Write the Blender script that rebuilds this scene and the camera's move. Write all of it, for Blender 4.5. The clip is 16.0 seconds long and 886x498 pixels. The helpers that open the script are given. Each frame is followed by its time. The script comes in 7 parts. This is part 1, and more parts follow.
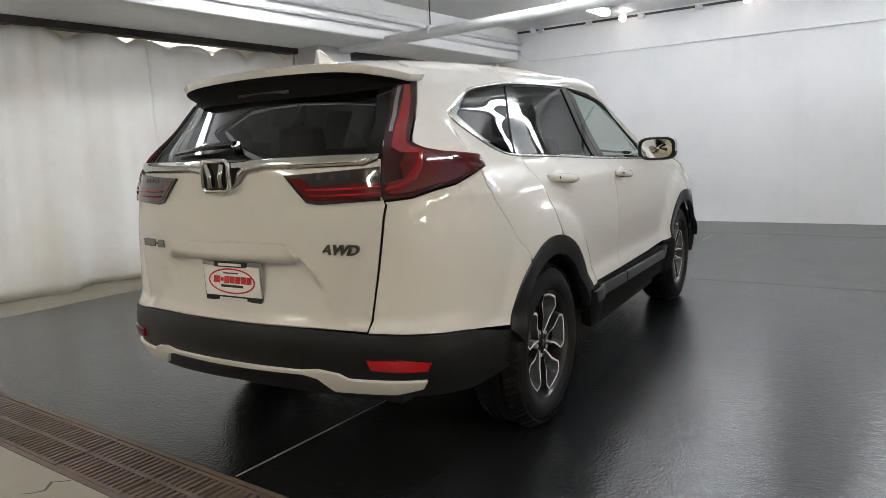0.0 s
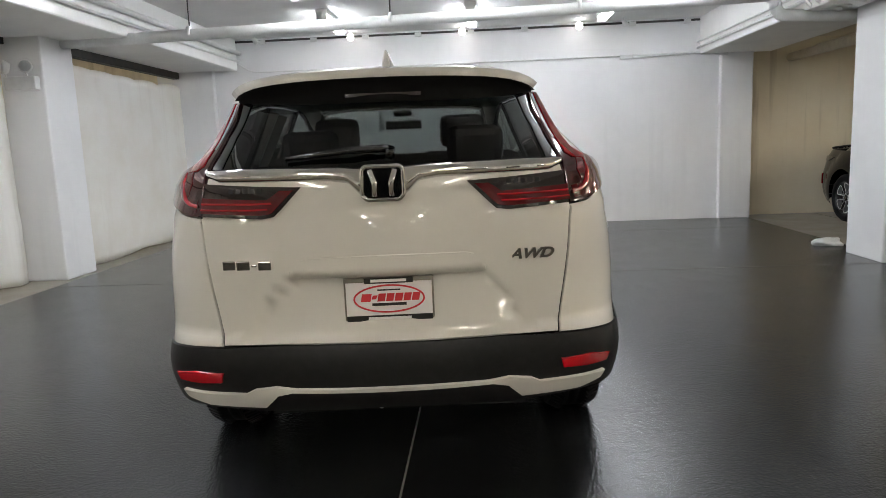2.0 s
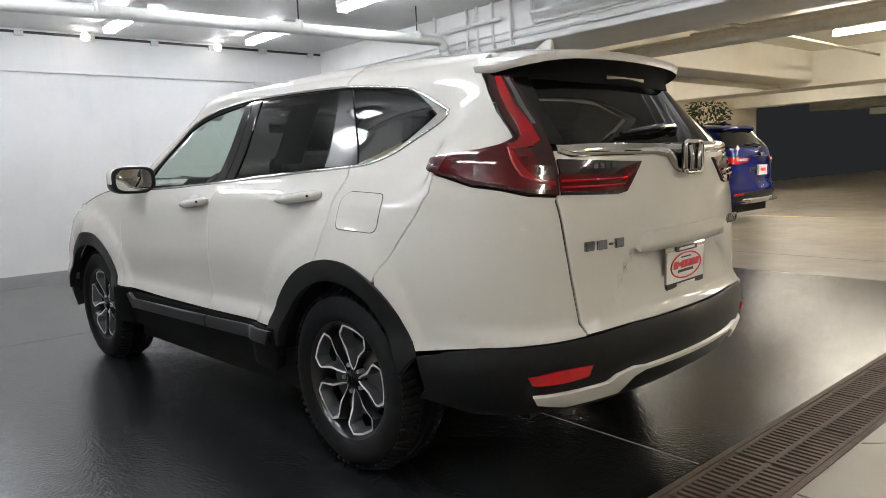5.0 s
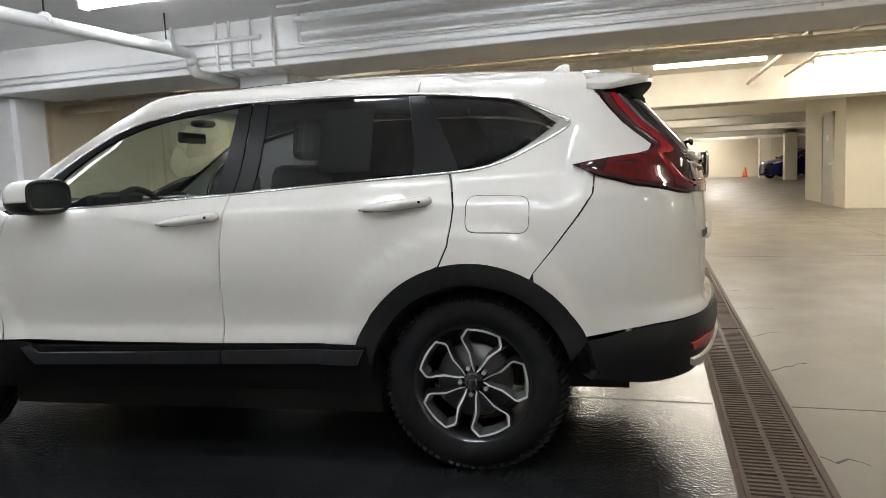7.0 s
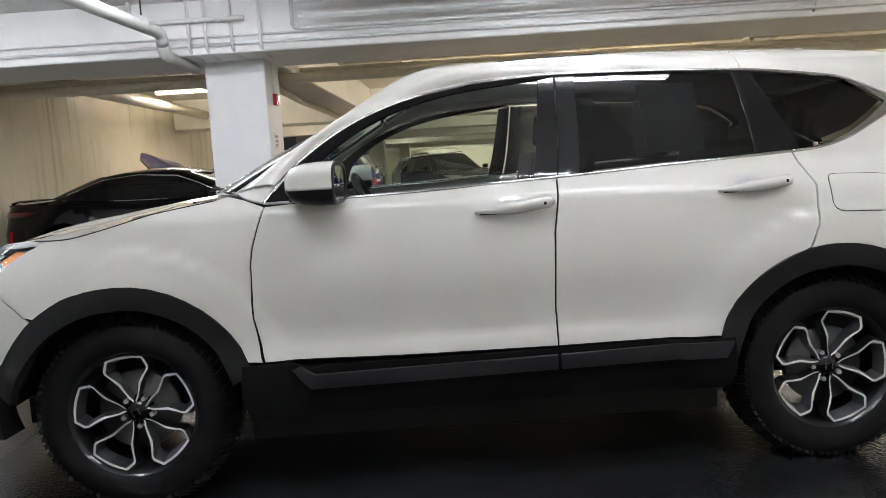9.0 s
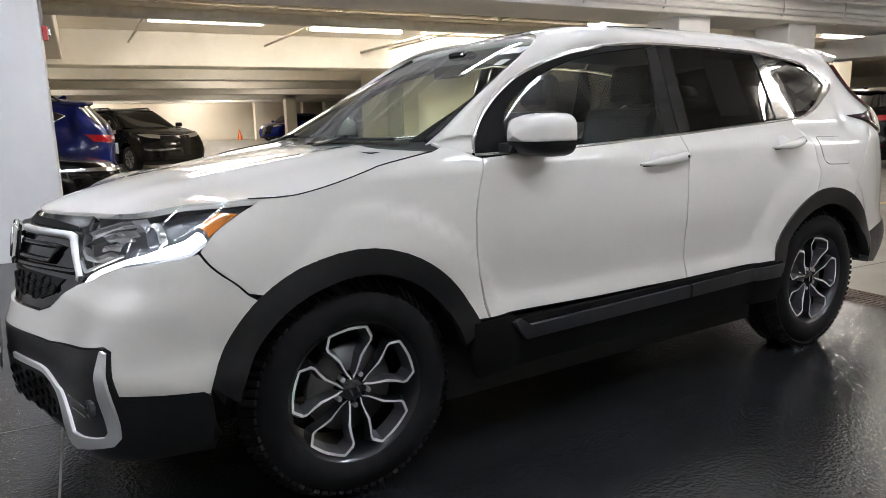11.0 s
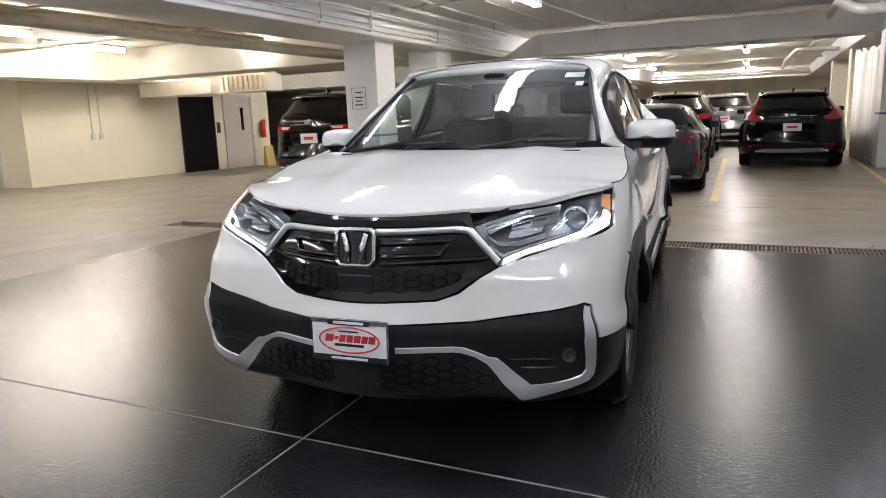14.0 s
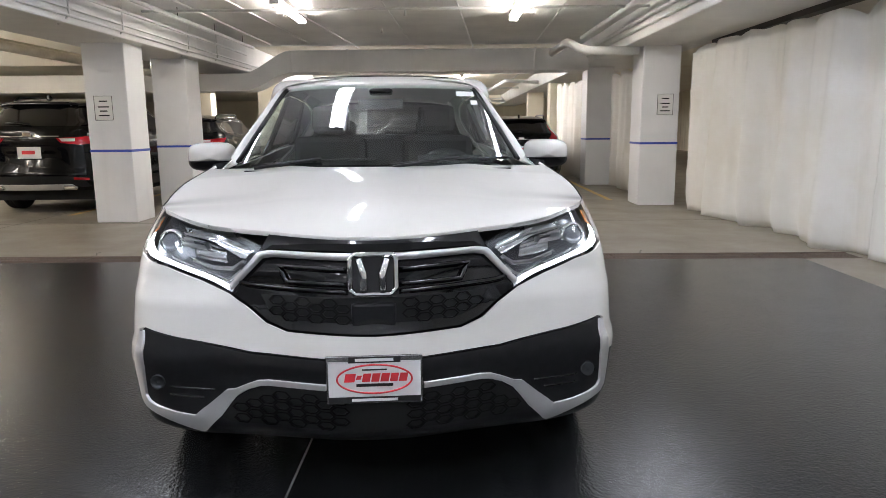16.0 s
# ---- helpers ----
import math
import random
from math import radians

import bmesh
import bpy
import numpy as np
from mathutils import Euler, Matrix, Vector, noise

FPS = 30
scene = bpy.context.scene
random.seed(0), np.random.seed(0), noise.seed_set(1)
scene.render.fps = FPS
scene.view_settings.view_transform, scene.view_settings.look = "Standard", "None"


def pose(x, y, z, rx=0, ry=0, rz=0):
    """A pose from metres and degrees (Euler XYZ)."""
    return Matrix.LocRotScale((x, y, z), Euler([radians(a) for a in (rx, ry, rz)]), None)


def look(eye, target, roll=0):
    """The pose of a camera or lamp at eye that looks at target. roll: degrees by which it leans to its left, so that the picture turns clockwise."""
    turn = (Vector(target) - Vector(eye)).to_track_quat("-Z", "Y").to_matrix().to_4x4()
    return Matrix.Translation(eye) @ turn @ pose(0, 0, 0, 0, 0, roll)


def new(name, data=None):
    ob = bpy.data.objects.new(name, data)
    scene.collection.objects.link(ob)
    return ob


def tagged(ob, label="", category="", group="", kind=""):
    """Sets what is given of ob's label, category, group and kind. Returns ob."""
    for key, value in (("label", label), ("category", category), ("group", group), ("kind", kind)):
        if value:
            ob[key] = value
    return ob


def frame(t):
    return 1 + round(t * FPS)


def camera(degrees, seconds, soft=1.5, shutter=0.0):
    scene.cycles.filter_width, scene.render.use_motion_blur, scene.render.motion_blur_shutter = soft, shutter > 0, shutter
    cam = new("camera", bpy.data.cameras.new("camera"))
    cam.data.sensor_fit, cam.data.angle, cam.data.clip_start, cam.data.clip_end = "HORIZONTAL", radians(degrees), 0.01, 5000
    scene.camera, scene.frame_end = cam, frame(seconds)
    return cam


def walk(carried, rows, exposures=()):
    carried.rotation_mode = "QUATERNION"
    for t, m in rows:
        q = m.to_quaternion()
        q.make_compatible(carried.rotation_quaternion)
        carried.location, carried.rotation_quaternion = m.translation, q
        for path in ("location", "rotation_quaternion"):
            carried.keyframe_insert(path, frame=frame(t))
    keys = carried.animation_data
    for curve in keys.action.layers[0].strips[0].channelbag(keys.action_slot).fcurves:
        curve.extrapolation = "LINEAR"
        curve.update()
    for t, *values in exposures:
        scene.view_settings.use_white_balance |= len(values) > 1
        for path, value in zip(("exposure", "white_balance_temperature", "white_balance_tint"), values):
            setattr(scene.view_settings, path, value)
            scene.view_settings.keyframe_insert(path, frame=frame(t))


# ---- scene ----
# ---- camera ----
cam = camera(65.5, 16.0, soft=0.5)
PATH = [
    (0, (2.046, -4.13, 1.256), (1.03, -2.433, 0.962), -2.7),
    (0.5, (1.612, -4.388, 1.261), (0.824, -2.576, 0.955), -3.5),
    (1, (1.144, -4.548, 1.279), (0.653, -2.636, 0.96), -3.0),
    (1.5, (0.629, -4.613, 1.293), (0.367, -2.652, 0.997), -2.6),
    (2, (0.148, -4.665, 1.301), (0.187, -2.687, 1.004), -2.3),
    (2.5, (-0.363, -4.612, 1.301), (-0.108, -2.65, 1.006), -2.2),
    (3, (-0.856, -4.51, 1.292), (-0.319, -2.607, 0.99), -1.7),
    (3.5, (-1.32, -4.339, 1.287), (-0.599, -2.495, 1.005), -1.8),
    (4, (-1.729, -4.142, 1.263), (-0.745, -2.424, 0.979), -2.3),
    (4.2, (-1.877, -4.025, 1.25), (-0.806, -2.359, 0.975), -2.5),
    (6.3, (-3.25, -2.436, 1.16), (-1.455, -1.59, 0.916), -1.9),
    (6.5, (-3.323, -2.255, 1.169), (-1.486, -1.502, 0.923), -2.1),
    (7, (-3.515, -1.821, 1.199), (-1.575, -1.388, 0.981), -2.7),
    (7.5, (-3.607, -1.315, 1.202), (-1.647, -0.977, 0.986), -3.2),
    (8, (-3.615, -0.813, 1.206), (-1.637, -0.608, 0.991), -3.8),
    (8.5, (-3.501, -0.289, 1.199), (-1.514, -0.242, 0.973), -3.2),
    (9, (-3.419, 0.237, 1.211), (-1.434, 0.165, 0.976), -3.2),
    (9.5, (-3.278, 0.73, 1.223), (-1.325, 0.396, 0.951), -3.5),
    (9.7, (-3.232, 0.928, 1.22), (-1.299, 0.503, 0.927), -3.3),
    (11.8, (-2.585, 2.978, 1.277), (-1.169, 1.618, 0.896), -0.8),
    (12, (-2.503, 3.161, 1.282), (-1.149, 1.738, 0.904), -0.9),
    (12.5, (-2.234, 3.566, 1.285), (-1.012, 2.026, 0.915), -1.3),
    (13, (-1.92, 3.915, 1.299), (-0.92, 2.227, 0.913), -1.6),
    (13.5, (-1.577, 4.21, 1.296), (-0.765, 2.425, 0.903), -2.1),
    (14, (-1.192, 4.453, 1.318), (-0.495, 2.617, 0.936), -2.2),
    (14.5, (-0.84, 4.543, 1.333), (-0.388, 2.635, 0.938), -2.6),
    (15, (-0.461, 4.503, 1.33), (-0.262, 2.553, 0.932), -1.9),
    (15.5, (-0.156, 4.486, 1.333), (-0.09, 2.522, 0.963), -1.7),
    (16, (-0.087, 4.467, 1.328), (-0.215, 2.502, 0.979), -0.5),
]
TURN = pose(0, 0, 0, 0, 0, 4.5)
walk(cam, [(t, TURN @ look(eye, target, roll)) for t, eye, target, roll in PATH],
     exposures=[(0, 0.04, 6500, 10), (2, 0.04, 6500, 10), (3, 0.13, 6500, 10), (4.2, 0.10, 6500, 10), (6.3, -0.04, 6480, 10), (9.5, 0.04, 6430, 11), (12, 0.05, 6280, 14), (16, 0.07, 6220, 14)])


# ---- world and light ----
world = bpy.data.worlds.new("world")
scene.world = world
world.use_nodes = True
world.node_tree.nodes["Background"].inputs[0].default_value = (0.9, 0.95, 1.0, 1)
world.node_tree.nodes["Background"].inputs[1].default_value = 0.02
scene.view_settings.exposure = 0.0


# ---- materials ----
def mat(name, colour, rough=0.5, metal=0.0, spot=None, scale=6.0, amount=0.35, grain=0.0, grain_scale=120.0, bump=0.0,
        coat=0.0, spec=0.5, emit=None, strength=0.0, rough_var=0.0, detail=6.0, streak=0.0, ripple=4.0):
    """A principled material: base colour broken up by stains at one scale and grain at another, with bump and uneven gloss."""
    m = bpy.data.materials.new(name)
    m.use_nodes = True
    nt = m.node_tree
    b = nt.nodes["Principled BSDF"]
    b.inputs["Base Color"].default_value = (*colour, 1)
    b.inputs["Roughness"].default_value = rough
    b.inputs["Metallic"].default_value = metal
    b.inputs["Coat Weight"].default_value = coat
    b.inputs["Coat Roughness"].default_value = 0.03
    b.inputs["Specular IOR Level"].default_value = spec
    if emit:
        b.inputs["Emission Color"].default_value = (*emit, 1)
        b.inputs["Emission Strength"].default_value = strength
    co = nt.nodes.new("ShaderNodeTexCoord").outputs["Object"]

    def tex(sc, det=6.0, ro=0.6):
        n = nt.nodes.new("ShaderNodeTexNoise")
        n.inputs["Scale"].default_value, n.inputs["Detail"].default_value, n.inputs["Roughness"].default_value = sc, det, ro
        nt.links.new(co, n.inputs["Vector"])
        return n.outputs["Fac"]

    def ramp(fac, lo, hi, a, b_):
        r = nt.nodes.new("ShaderNodeMapRange")
        r.inputs[1].default_value, r.inputs[2].default_value, r.inputs[3].default_value, r.inputs[4].default_value = lo, hi, a, b_
        nt.links.new(fac, r.inputs[0])
        return r.outputs[0]

    def mix(fac, a, b_):
        x = nt.nodes.new("ShaderNodeMix")
        x.data_type = "RGBA"
        nt.links.new(fac, x.inputs[0])
        for sock, val in ((x.inputs[6], a), (x.inputs[7], b_)):
            if isinstance(val, tuple):
                sock.default_value = (*val[:3], 1)
            else:
                nt.links.new(val, sock)
        return x.outputs[2]

    col = colour
    if spot:
        col = mix(ramp(tex(scale, detail), 0.42, 0.72, 0.0, amount), colour, spot)
    if grain:
        dark = tuple(c * (1 - grain) for c in (spot or colour))
        col = mix(ramp(tex(grain_scale, 3.0), 0.35, 0.75, 0.0, 1.0), col, dark) if not spot else \
            mix(ramp(tex(grain_scale, 3.0), 0.5, 0.8, 0.0, grain), col, spot)
    if streak:
        mp = nt.nodes.new("ShaderNodeMapping")
        mp.inputs["Scale"].default_value = (9.0, 9.0, 0.35)
        nt.links.new(co, mp.inputs["Vector"])
        n = nt.nodes.new("ShaderNodeTexNoise")
        n.inputs["Scale"].default_value, n.inputs["Detail"].default_value = 1.0, 5.0
        nt.links.new(mp.outputs[0], n.inputs["Vector"])
        f1, f2 = ramp(n.outputs["Fac"], 0.52, 0.72, 0.0, streak), ramp(tex(0.45, 2.0), 0.45, 0.62, 0.0, 1.0)
        mul = nt.nodes.new("ShaderNodeMath")
        mul.operation = "MULTIPLY"
        nt.links.new(f1, mul.inputs[0])
        nt.links.new(f2, mul.inputs[1])
        col = mix(mul.outputs[0], col, tuple(c * 0.62 for c in (spot or colour)))
    if not isinstance(col, tuple):
        nt.links.new(col, b.inputs["Base Color"])
    if rough_var:
        nt.links.new(ramp(tex(scale * 2.3, 5.0), 0.3, 0.7, max(0.02, rough - rough_var), min(1, rough + rough_var)), b.inputs["Roughness"])
    if bump:
        n = nt.nodes.new("ShaderNodeBump")
        n.inputs["Strength"].default_value, n.inputs["Distance"].default_value = bump, 0.01
        nt.links.new(tex(grain_scale, ripple), n.inputs["Height"])
        nt.links.new(n.outputs[0], b.inputs["Normal"])
    return m


white_wall = mat("white_wall_paint", (0.80, 0.80, 0.80), 0.55, spot=(0.66, 0.66, 0.67), scale=0.9, amount=0.5, bump=0.12, grain_scale=60, grain=0.05, streak=0.1)
tan_wall = mat("cream_wall_paint", (0.78, 0.71, 0.55), 0.6, spot=(0.58, 0.47, 0.30), scale=0.7, amount=0.5, bump=0.12, grain_scale=50, grain=0.06, streak=0.75)
lobby_paint = mat("clean_cream_wall_paint", (0.78, 0.72, 0.58), 0.55, spot=(0.70, 0.63, 0.48), scale=0.6, amount=0.4, bump=0.10, grain_scale=50, grain=0.04, streak=0.08)
white_slab = mat("white_slab_paint", (0.80, 0.795, 0.78), 0.6, spot=(0.6, 0.6, 0.6), scale=1.2, amount=0.5, bump=0.15, grain_scale=40)
cream_slab = mat("cream_slab_paint", (0.82, 0.785, 0.69), 0.6, spot=(0.66, 0.59, 0.46), scale=1.0, amount=0.5, bump=0.15, grain_scale=40)
pipe_white = mat("painted_pipe", (0.72, 0.72, 0.71), 0.4, spot=(0.55, 0.55, 0.53), scale=9, amount=0.5)
pipe_cream = mat("cream_painted_pipe", (0.62, 0.56, 0.44), 0.45, spot=(0.45, 0.38, 0.28), scale=9, amount=0.5)
dark_steel = mat("dark_steel_strip", (0.05, 0.05, 0.05), 0.5, 0.6, spot=(0.12, 0.1, 0.08), scale=10)
rust_iron = mat("rusty_cast_iron", (0.115, 0.088, 0.075), 0.65, 0.3, spot=(0.13, 0.075, 0.045), scale=14, amount=0.8, bump=0.4, grain_scale=150)
curtain_cloth = mat("off_white_canvas", (0.76, 0.745, 0.70), 0.85, spot=(0.62, 0.55, 0.44), scale=1.1, amount=0.45, bump=0.1, grain_scale=240, grain=0.05, streak=0.16)
concrete = mat("sealed_concrete", (0.240, 0.217, 0.176), 0.38, spot=(0.185, 0.16, 0.12), scale=0.8, amount=0.6, bump=0.03, grain_scale=90, grain=0.1, rough_var=0.07, spec=0.25)
black_floor = mat("black_epoxy_floor", (0.011, 0.0115, 0.0125), 0.225, spot=(0.020, 0.021, 0.022), scale=1.6, amount=0.6, bump=0.22, grain_scale=72, rough_var=0.02, spec=0.60, ripple=1.0)
joint_mat = mat("floor_joint_filler", (0.22, 0.21, 0.19), 0.8, spot=(0.1, 0.1, 0.09), scale=20)
yellow_paint = mat("worn_yellow_paint", (0.66, 0.44, 0.08), 0.5, spot=(0.5, 0.44, 0.32), scale=7, amount=0.9)
blue_tape = mat("blue_tape", (0.03, 0.07, 0.42), 0.4)
tube_glow = mat("fluorescent_tube", (1, 1, 1), 0.4, emit=(0.90, 0.94, 1.0), strength=42.0)
tube_far = mat("bright_fluorescent_tube", (1, 1, 1), 0.4, emit=(1.0, 0.94, 0.87), strength=125.0)
tube_warm_near = mat("soft_fluorescent_tube", (1, 1, 1), 0.4, emit=(1.0, 0.93, 0.80), strength=72.0)
tube_soft = mat("dim_fluorescent_tube", (1, 1, 1), 0.4, emit=(1.0, 0.92, 0.80), strength=56.0)
tube_warm = mat("warm_fluorescent_tube", (1, 1, 1), 0.4, emit=(1.0, 0.93, 0.82), strength=50.0)


# ---- building kit ----
def obj(name, bm, material, parent=None, label="", smooth=False, bevel=0.0):
    me = bpy.data.meshes.new(name)
    bm.to_mesh(me)
    bm.free()
    for m_ in (material if isinstance(material, (list, tuple)) else [material]):
        me.materials.append(m_)
    if smooth:
        me.shade_smooth()
    ob = new(name, me)
    if parent is not None:
        ob.parent = parent
    if bevel:
        b = ob.modifiers.new("bevel", "BEVEL")
        b.width, b.segments, b.limit_method, b.angle_limit = bevel, 2, "ANGLE", radians(40)
    if label:
        ob["label"] = label
    return ob


def part(name, bm, material, parent, label="", smooth=False, bevel=0.0):
    """One mesh under a thing or under a part."""
    return obj(name, bm, material, parent, label, smooth, bevel)


def empty(name, m=None):
    e = new(name)
    e.empty_display_size = 0.1
    if m is not None:
        e.matrix_world = m
    return e


def add_box(bm, x0, x1, y0, y1, z0, z1, m=None):
    mm = Matrix.Translation(((x0 + x1) / 2, (y0 + y1) / 2, (z0 + z1) / 2)) @ Matrix.Diagonal((abs(x1 - x0), abs(y1 - y0), abs(z1 - z0), 1))
    bmesh.ops.create_cube(bm, size=1, matrix=(m @ mm) if m else mm)
    return bm


def box(*a, m=None):
    return add_box(bmesh.new(), *a, m=m)


def add_tube(bm, points, r, seg=12, cap=True):
    """A round tube along a line of points."""
    pts = [Vector(p) for p in points]
    rings = []
    up = Vector((0, 0, 1))
    for i, p in enumerate(pts):
        d = (pts[min(i + 1, len(pts) - 1)] - pts[max(i - 1, 0)]).normalized()
        a = d.cross(up if abs(d.z) < 0.95 else Vector((1, 0, 0))).normalized()
        b = d.cross(a)
        k = r[i] if isinstance(r, (list, tuple)) else r
        rings.append([bm.verts.new(p + k * (math.cos(t) * a + math.sin(t) * b)) for t in (2 * math.pi * j / seg for j in range(seg))])
    for q, w in zip(rings, rings[1:]):
        for j in range(seg):
            f = bm.faces.new((q[j], q[(j + 1) % seg], w[(j + 1) % seg], w[j]))
            f.smooth = True
    if cap:
        bm.faces.new(rings[0])
        bm.faces.new(rings[-1][::-1])
    bmesh.ops.recalc_face_normals(bm, faces=bm.faces)
    return bm


def tube(points, r, seg=12):
    return add_tube(bmesh.new(), points, r, seg)


def bend(points, r=0.08, n=5):
    """Rounds the corners of a line of points."""
    pts = [Vector(p) for p in points]
    out = [pts[0]]
    for a, b, c in zip(pts, pts[1:], pts[2:]):
        p, q = b + (a - b).normalized() * r, b + (c - b).normalized() * r
        out += [p.lerp(b, k / n).lerp(b.lerp(q, k / n), k / n) for k in range(n + 1)]
    return out + [pts[-1]]


def lathe(profile, seg=32, axis="Z"):
    """Turns a profile of (radius, height) about an axis."""
    bm = bmesh.new()
    rings = []
    for r, h in profile:
        ring = []
        for j in range(seg):
            t = 2 * math.pi * j / seg
            c, s = r * math.cos(t), r * math.sin(t)
            ring.append(bm.verts.new((c, s, h) if axis == "Z" else (h, c, s)))
        rings.append(ring)
    for q, w in zip(rings, rings[1:]):
        for j in range(seg):
            bm.faces.new((q[j], q[(j + 1) % seg], w[(j + 1) % seg], w[j])).smooth = True
    bmesh.ops.recalc_face_normals(bm, faces=bm.faces)
    return bm


def pod(profile, hi, lo, seg=48, p=3.6):
    """Like lathe about z, but with a squarish section, kept between two heights of the section."""
    bm = bmesh.new()
    rings = []
    for r, h in profile:
        ring = []
        for j in range(seg):
            t = 2 * math.pi * j / seg
            c, s_ = math.cos(t), math.sin(t)
            k = (abs(c) ** p + abs(s_) ** p) ** (-1 / p)
            ring.append(bm.verts.new((r * k * c, min(hi, max(lo, r * k * s_)), h)))
        rings.append(ring)
    for q, w in zip(rings, rings[1:]):
        for j in range(seg):
            bm.faces.new((q[j], q[(j + 1) % seg], w[(j + 1) % seg], w[j])).smooth = True
    bmesh.ops.recalc_face_normals(bm, faces=bm.faces)
    return bm


def prism(poly, a, b, axis="Y"):
    """A flat outline of (u, v) pulled from a to b along an axis: X takes (y, z), Y takes (x, z), Z takes (x, y)."""
    bm = bmesh.new()
    put = {"X": lambda u, v, w: (w, u, v), "Y": lambda u, v, w: (u, w, v), "Z": lambda u, v, w: (u, v, w)}[axis]
    p = [bm.verts.new(put(u, v, a)) for u, v in poly]
    q = [bm.verts.new(put(u, v, b)) for u, v in poly]
    bm.faces.new(p)
    bm.faces.new(q[::-1])
    n = len(p)
    for i in range(n):
        bm.faces.new((p[i], p[(i + 1) % n], q[(i + 1) % n], q[i]))
    bmesh.ops.recalc_face_normals(bm, faces=bm.faces)
    return bm


def structure(name, bm, material, label, smooth=False, bevel=0.0, category="wall"):
    return tagged(obj(name, bm, material, None, label, smooth, bevel), category=category, kind="structure")


# ---- the garage ----
CEIL, FAR_E, FAR_S, FAR_W = 3.08, 50.0, -42.0, -14.0
DY0, DY1, DX0, DX1 = -2.70, -2.38, -4.55, 5.78
bm = box(FAR_W, FAR_E, DY1, 8.0, -0.2, 0.0)
add_box(bm, FAR_W, FAR_E, FAR_S, DY0, -0.2, 0.0)
add_box(bm, FAR_W, DX0, DY0, DY1, -0.2, 0.0)
add_box(bm, DX1, FAR_E, DY0, DY1, -0.2, 0.0)
structure("floor", bm, concrete, "sealed tan concrete garage floor with stains and joints", category="floor")
structure("floor_paint", box(-3.95, 4.64, -2.37, 6.40, 0.0, 0.004), black_floor, "glossy black epoxy painted bay on the garage floor", category="floor")
structure("wall_north", box(-4.6, 4.7, 6.40, 6.75, 0, CEIL), white_wall, "white painted concrete wall with scuffs", category="wall")
structure("wall_north_east", box(4.7, 20.0, 6.70, 7.0, 0, CEIL), tan_wall, "cream painted concrete wall with water stains", category="wall")
structure("ceiling", box(FAR_W, 4.4, -11.0, 8.0, CEIL, CEIL + 0.2), white_slab, "white painted concrete garage ceiling", category="ceiling")
structure("ceiling_south", box(FAR_W, 4.4, FAR_S, -11.0, CEIL, CEIL + 0.2), cream_slab, "cream painted concrete garage ceiling", category="ceiling")
structure("ceiling_east", box(4.4, FAR_E, FAR_S, 8.0, CEIL, CEIL + 0.2), cream_slab, "cream painted concrete garage ceiling", category="ceiling")
structure("wall_far_east", box(FAR_E - 2, FAR_E - 1.7, FAR_S, 8, 0, CEIL), lobby_paint, "cream painted concrete wall far across the garage", category="wall")
structure("wall_far_south", box(FAR_W, FAR_E, FAR_S + 1, FAR_S + 1.3, 0, CEIL), lobby_paint, "cream painted concrete wall far across the garage", category="wall")
structure("wall_far_west", box(FAR_W + 1, FAR_W + 1.3, FAR_S, 8, 0, CEIL), tan_wall, "cream painted concrete wall behind the curtain", category="wall")
structure("wall_back_north", box(FAR_W, -4.6, 6.75, 7.0, 0, CEIL), tan_wall, "cream painted concrete wall behind the curtain", category="wall")
structure("beam_east", box(3.90, 4.98, FAR_S + 1.3, 6.40, 2.52, CEIL), white_slab, "white painted concrete ceiling beam", bevel=0.02, category="beam")
structure("beam_west", box(-4.55, -3.28, FAR_S + 1.3, 6.40, 2.60, CEIL), white_slab, "white painted concrete ceiling beam", bevel=0.02, category="beam")
structure("beam_far_east", box(12.5, 13.4, -13.5, 6.7, 2.40, CEIL), cream_slab, "cream painted concrete ceiling beam", bevel=0.02, category="beam")
structure("beam_cross", box(4.98, 12.5, -8.3, -7.5, 2.40, CEIL), cream_slab, "cream painted concrete cross beam", bevel=0.02, category="beam")
structure("beam_cross_2", box(4.98, 12.5, 2.1, 2.9, 2.50, CEIL), cream_slab, "cream painted concrete cross beam", bevel=0.02, category="beam")

for i, x in enumerate((18.5, 24.0, 30.0, 37.0, 43.5)):
    structure(f"beam_east_{i + 1}", box(x, x + 0.7, -18.0, 6.7, 2.46, CEIL), cream_slab, "cream painted concrete ceiling beam far across the garage", bevel=0.02, category="beam")
for i, y in enumerate((-36.5,)):
    structure(f"beam_south_{i + 1}", box(-3.28, 3.9, y, y + 0.7, 2.60, CEIL), cream_slab, "cream painted concrete cross beam deep in the garage", bevel=0.02, category="beam")


def column(name, x0, x1, y0, y1, top=2.6, m_=white_wall, label="white painted square concrete column"):
    return structure(name, box(x0, x1, y0, y1, 0, top), m_, label, bevel=0.015, category="column")


column("column_1", 4.38, 4.96, 2.18, 2.86, 2.54)
column("column_2", 4.12, 4.72, -6.02, -5.42, 2.54)
column("column_3", 4.12, 4.72, -8.32, -7.68, 2.54)
column("column_4", -4.18, -3.56, -7.8, -7.15, 2.62)
column("column_5", -4.05, -3.46, -11.9, -11.3, 2.62)
column("column_6", -4.52, -4.05, 2.57, 3.15, 2.62)
column("column_7", 4.20, 4.68, 6.30, 6.42, 2.54)
column("column_8", -4.3, -3.66, 6.30, 6.42, 2.62)
structure("wall_elevator", prism([(14.0, -6.2), (12.6, -13.2), (13.6, -13.2), (18.2, -6.2)], 0, CEIL, "Z"), lobby_paint, "cream painted elevator lobby wall", category="wall")


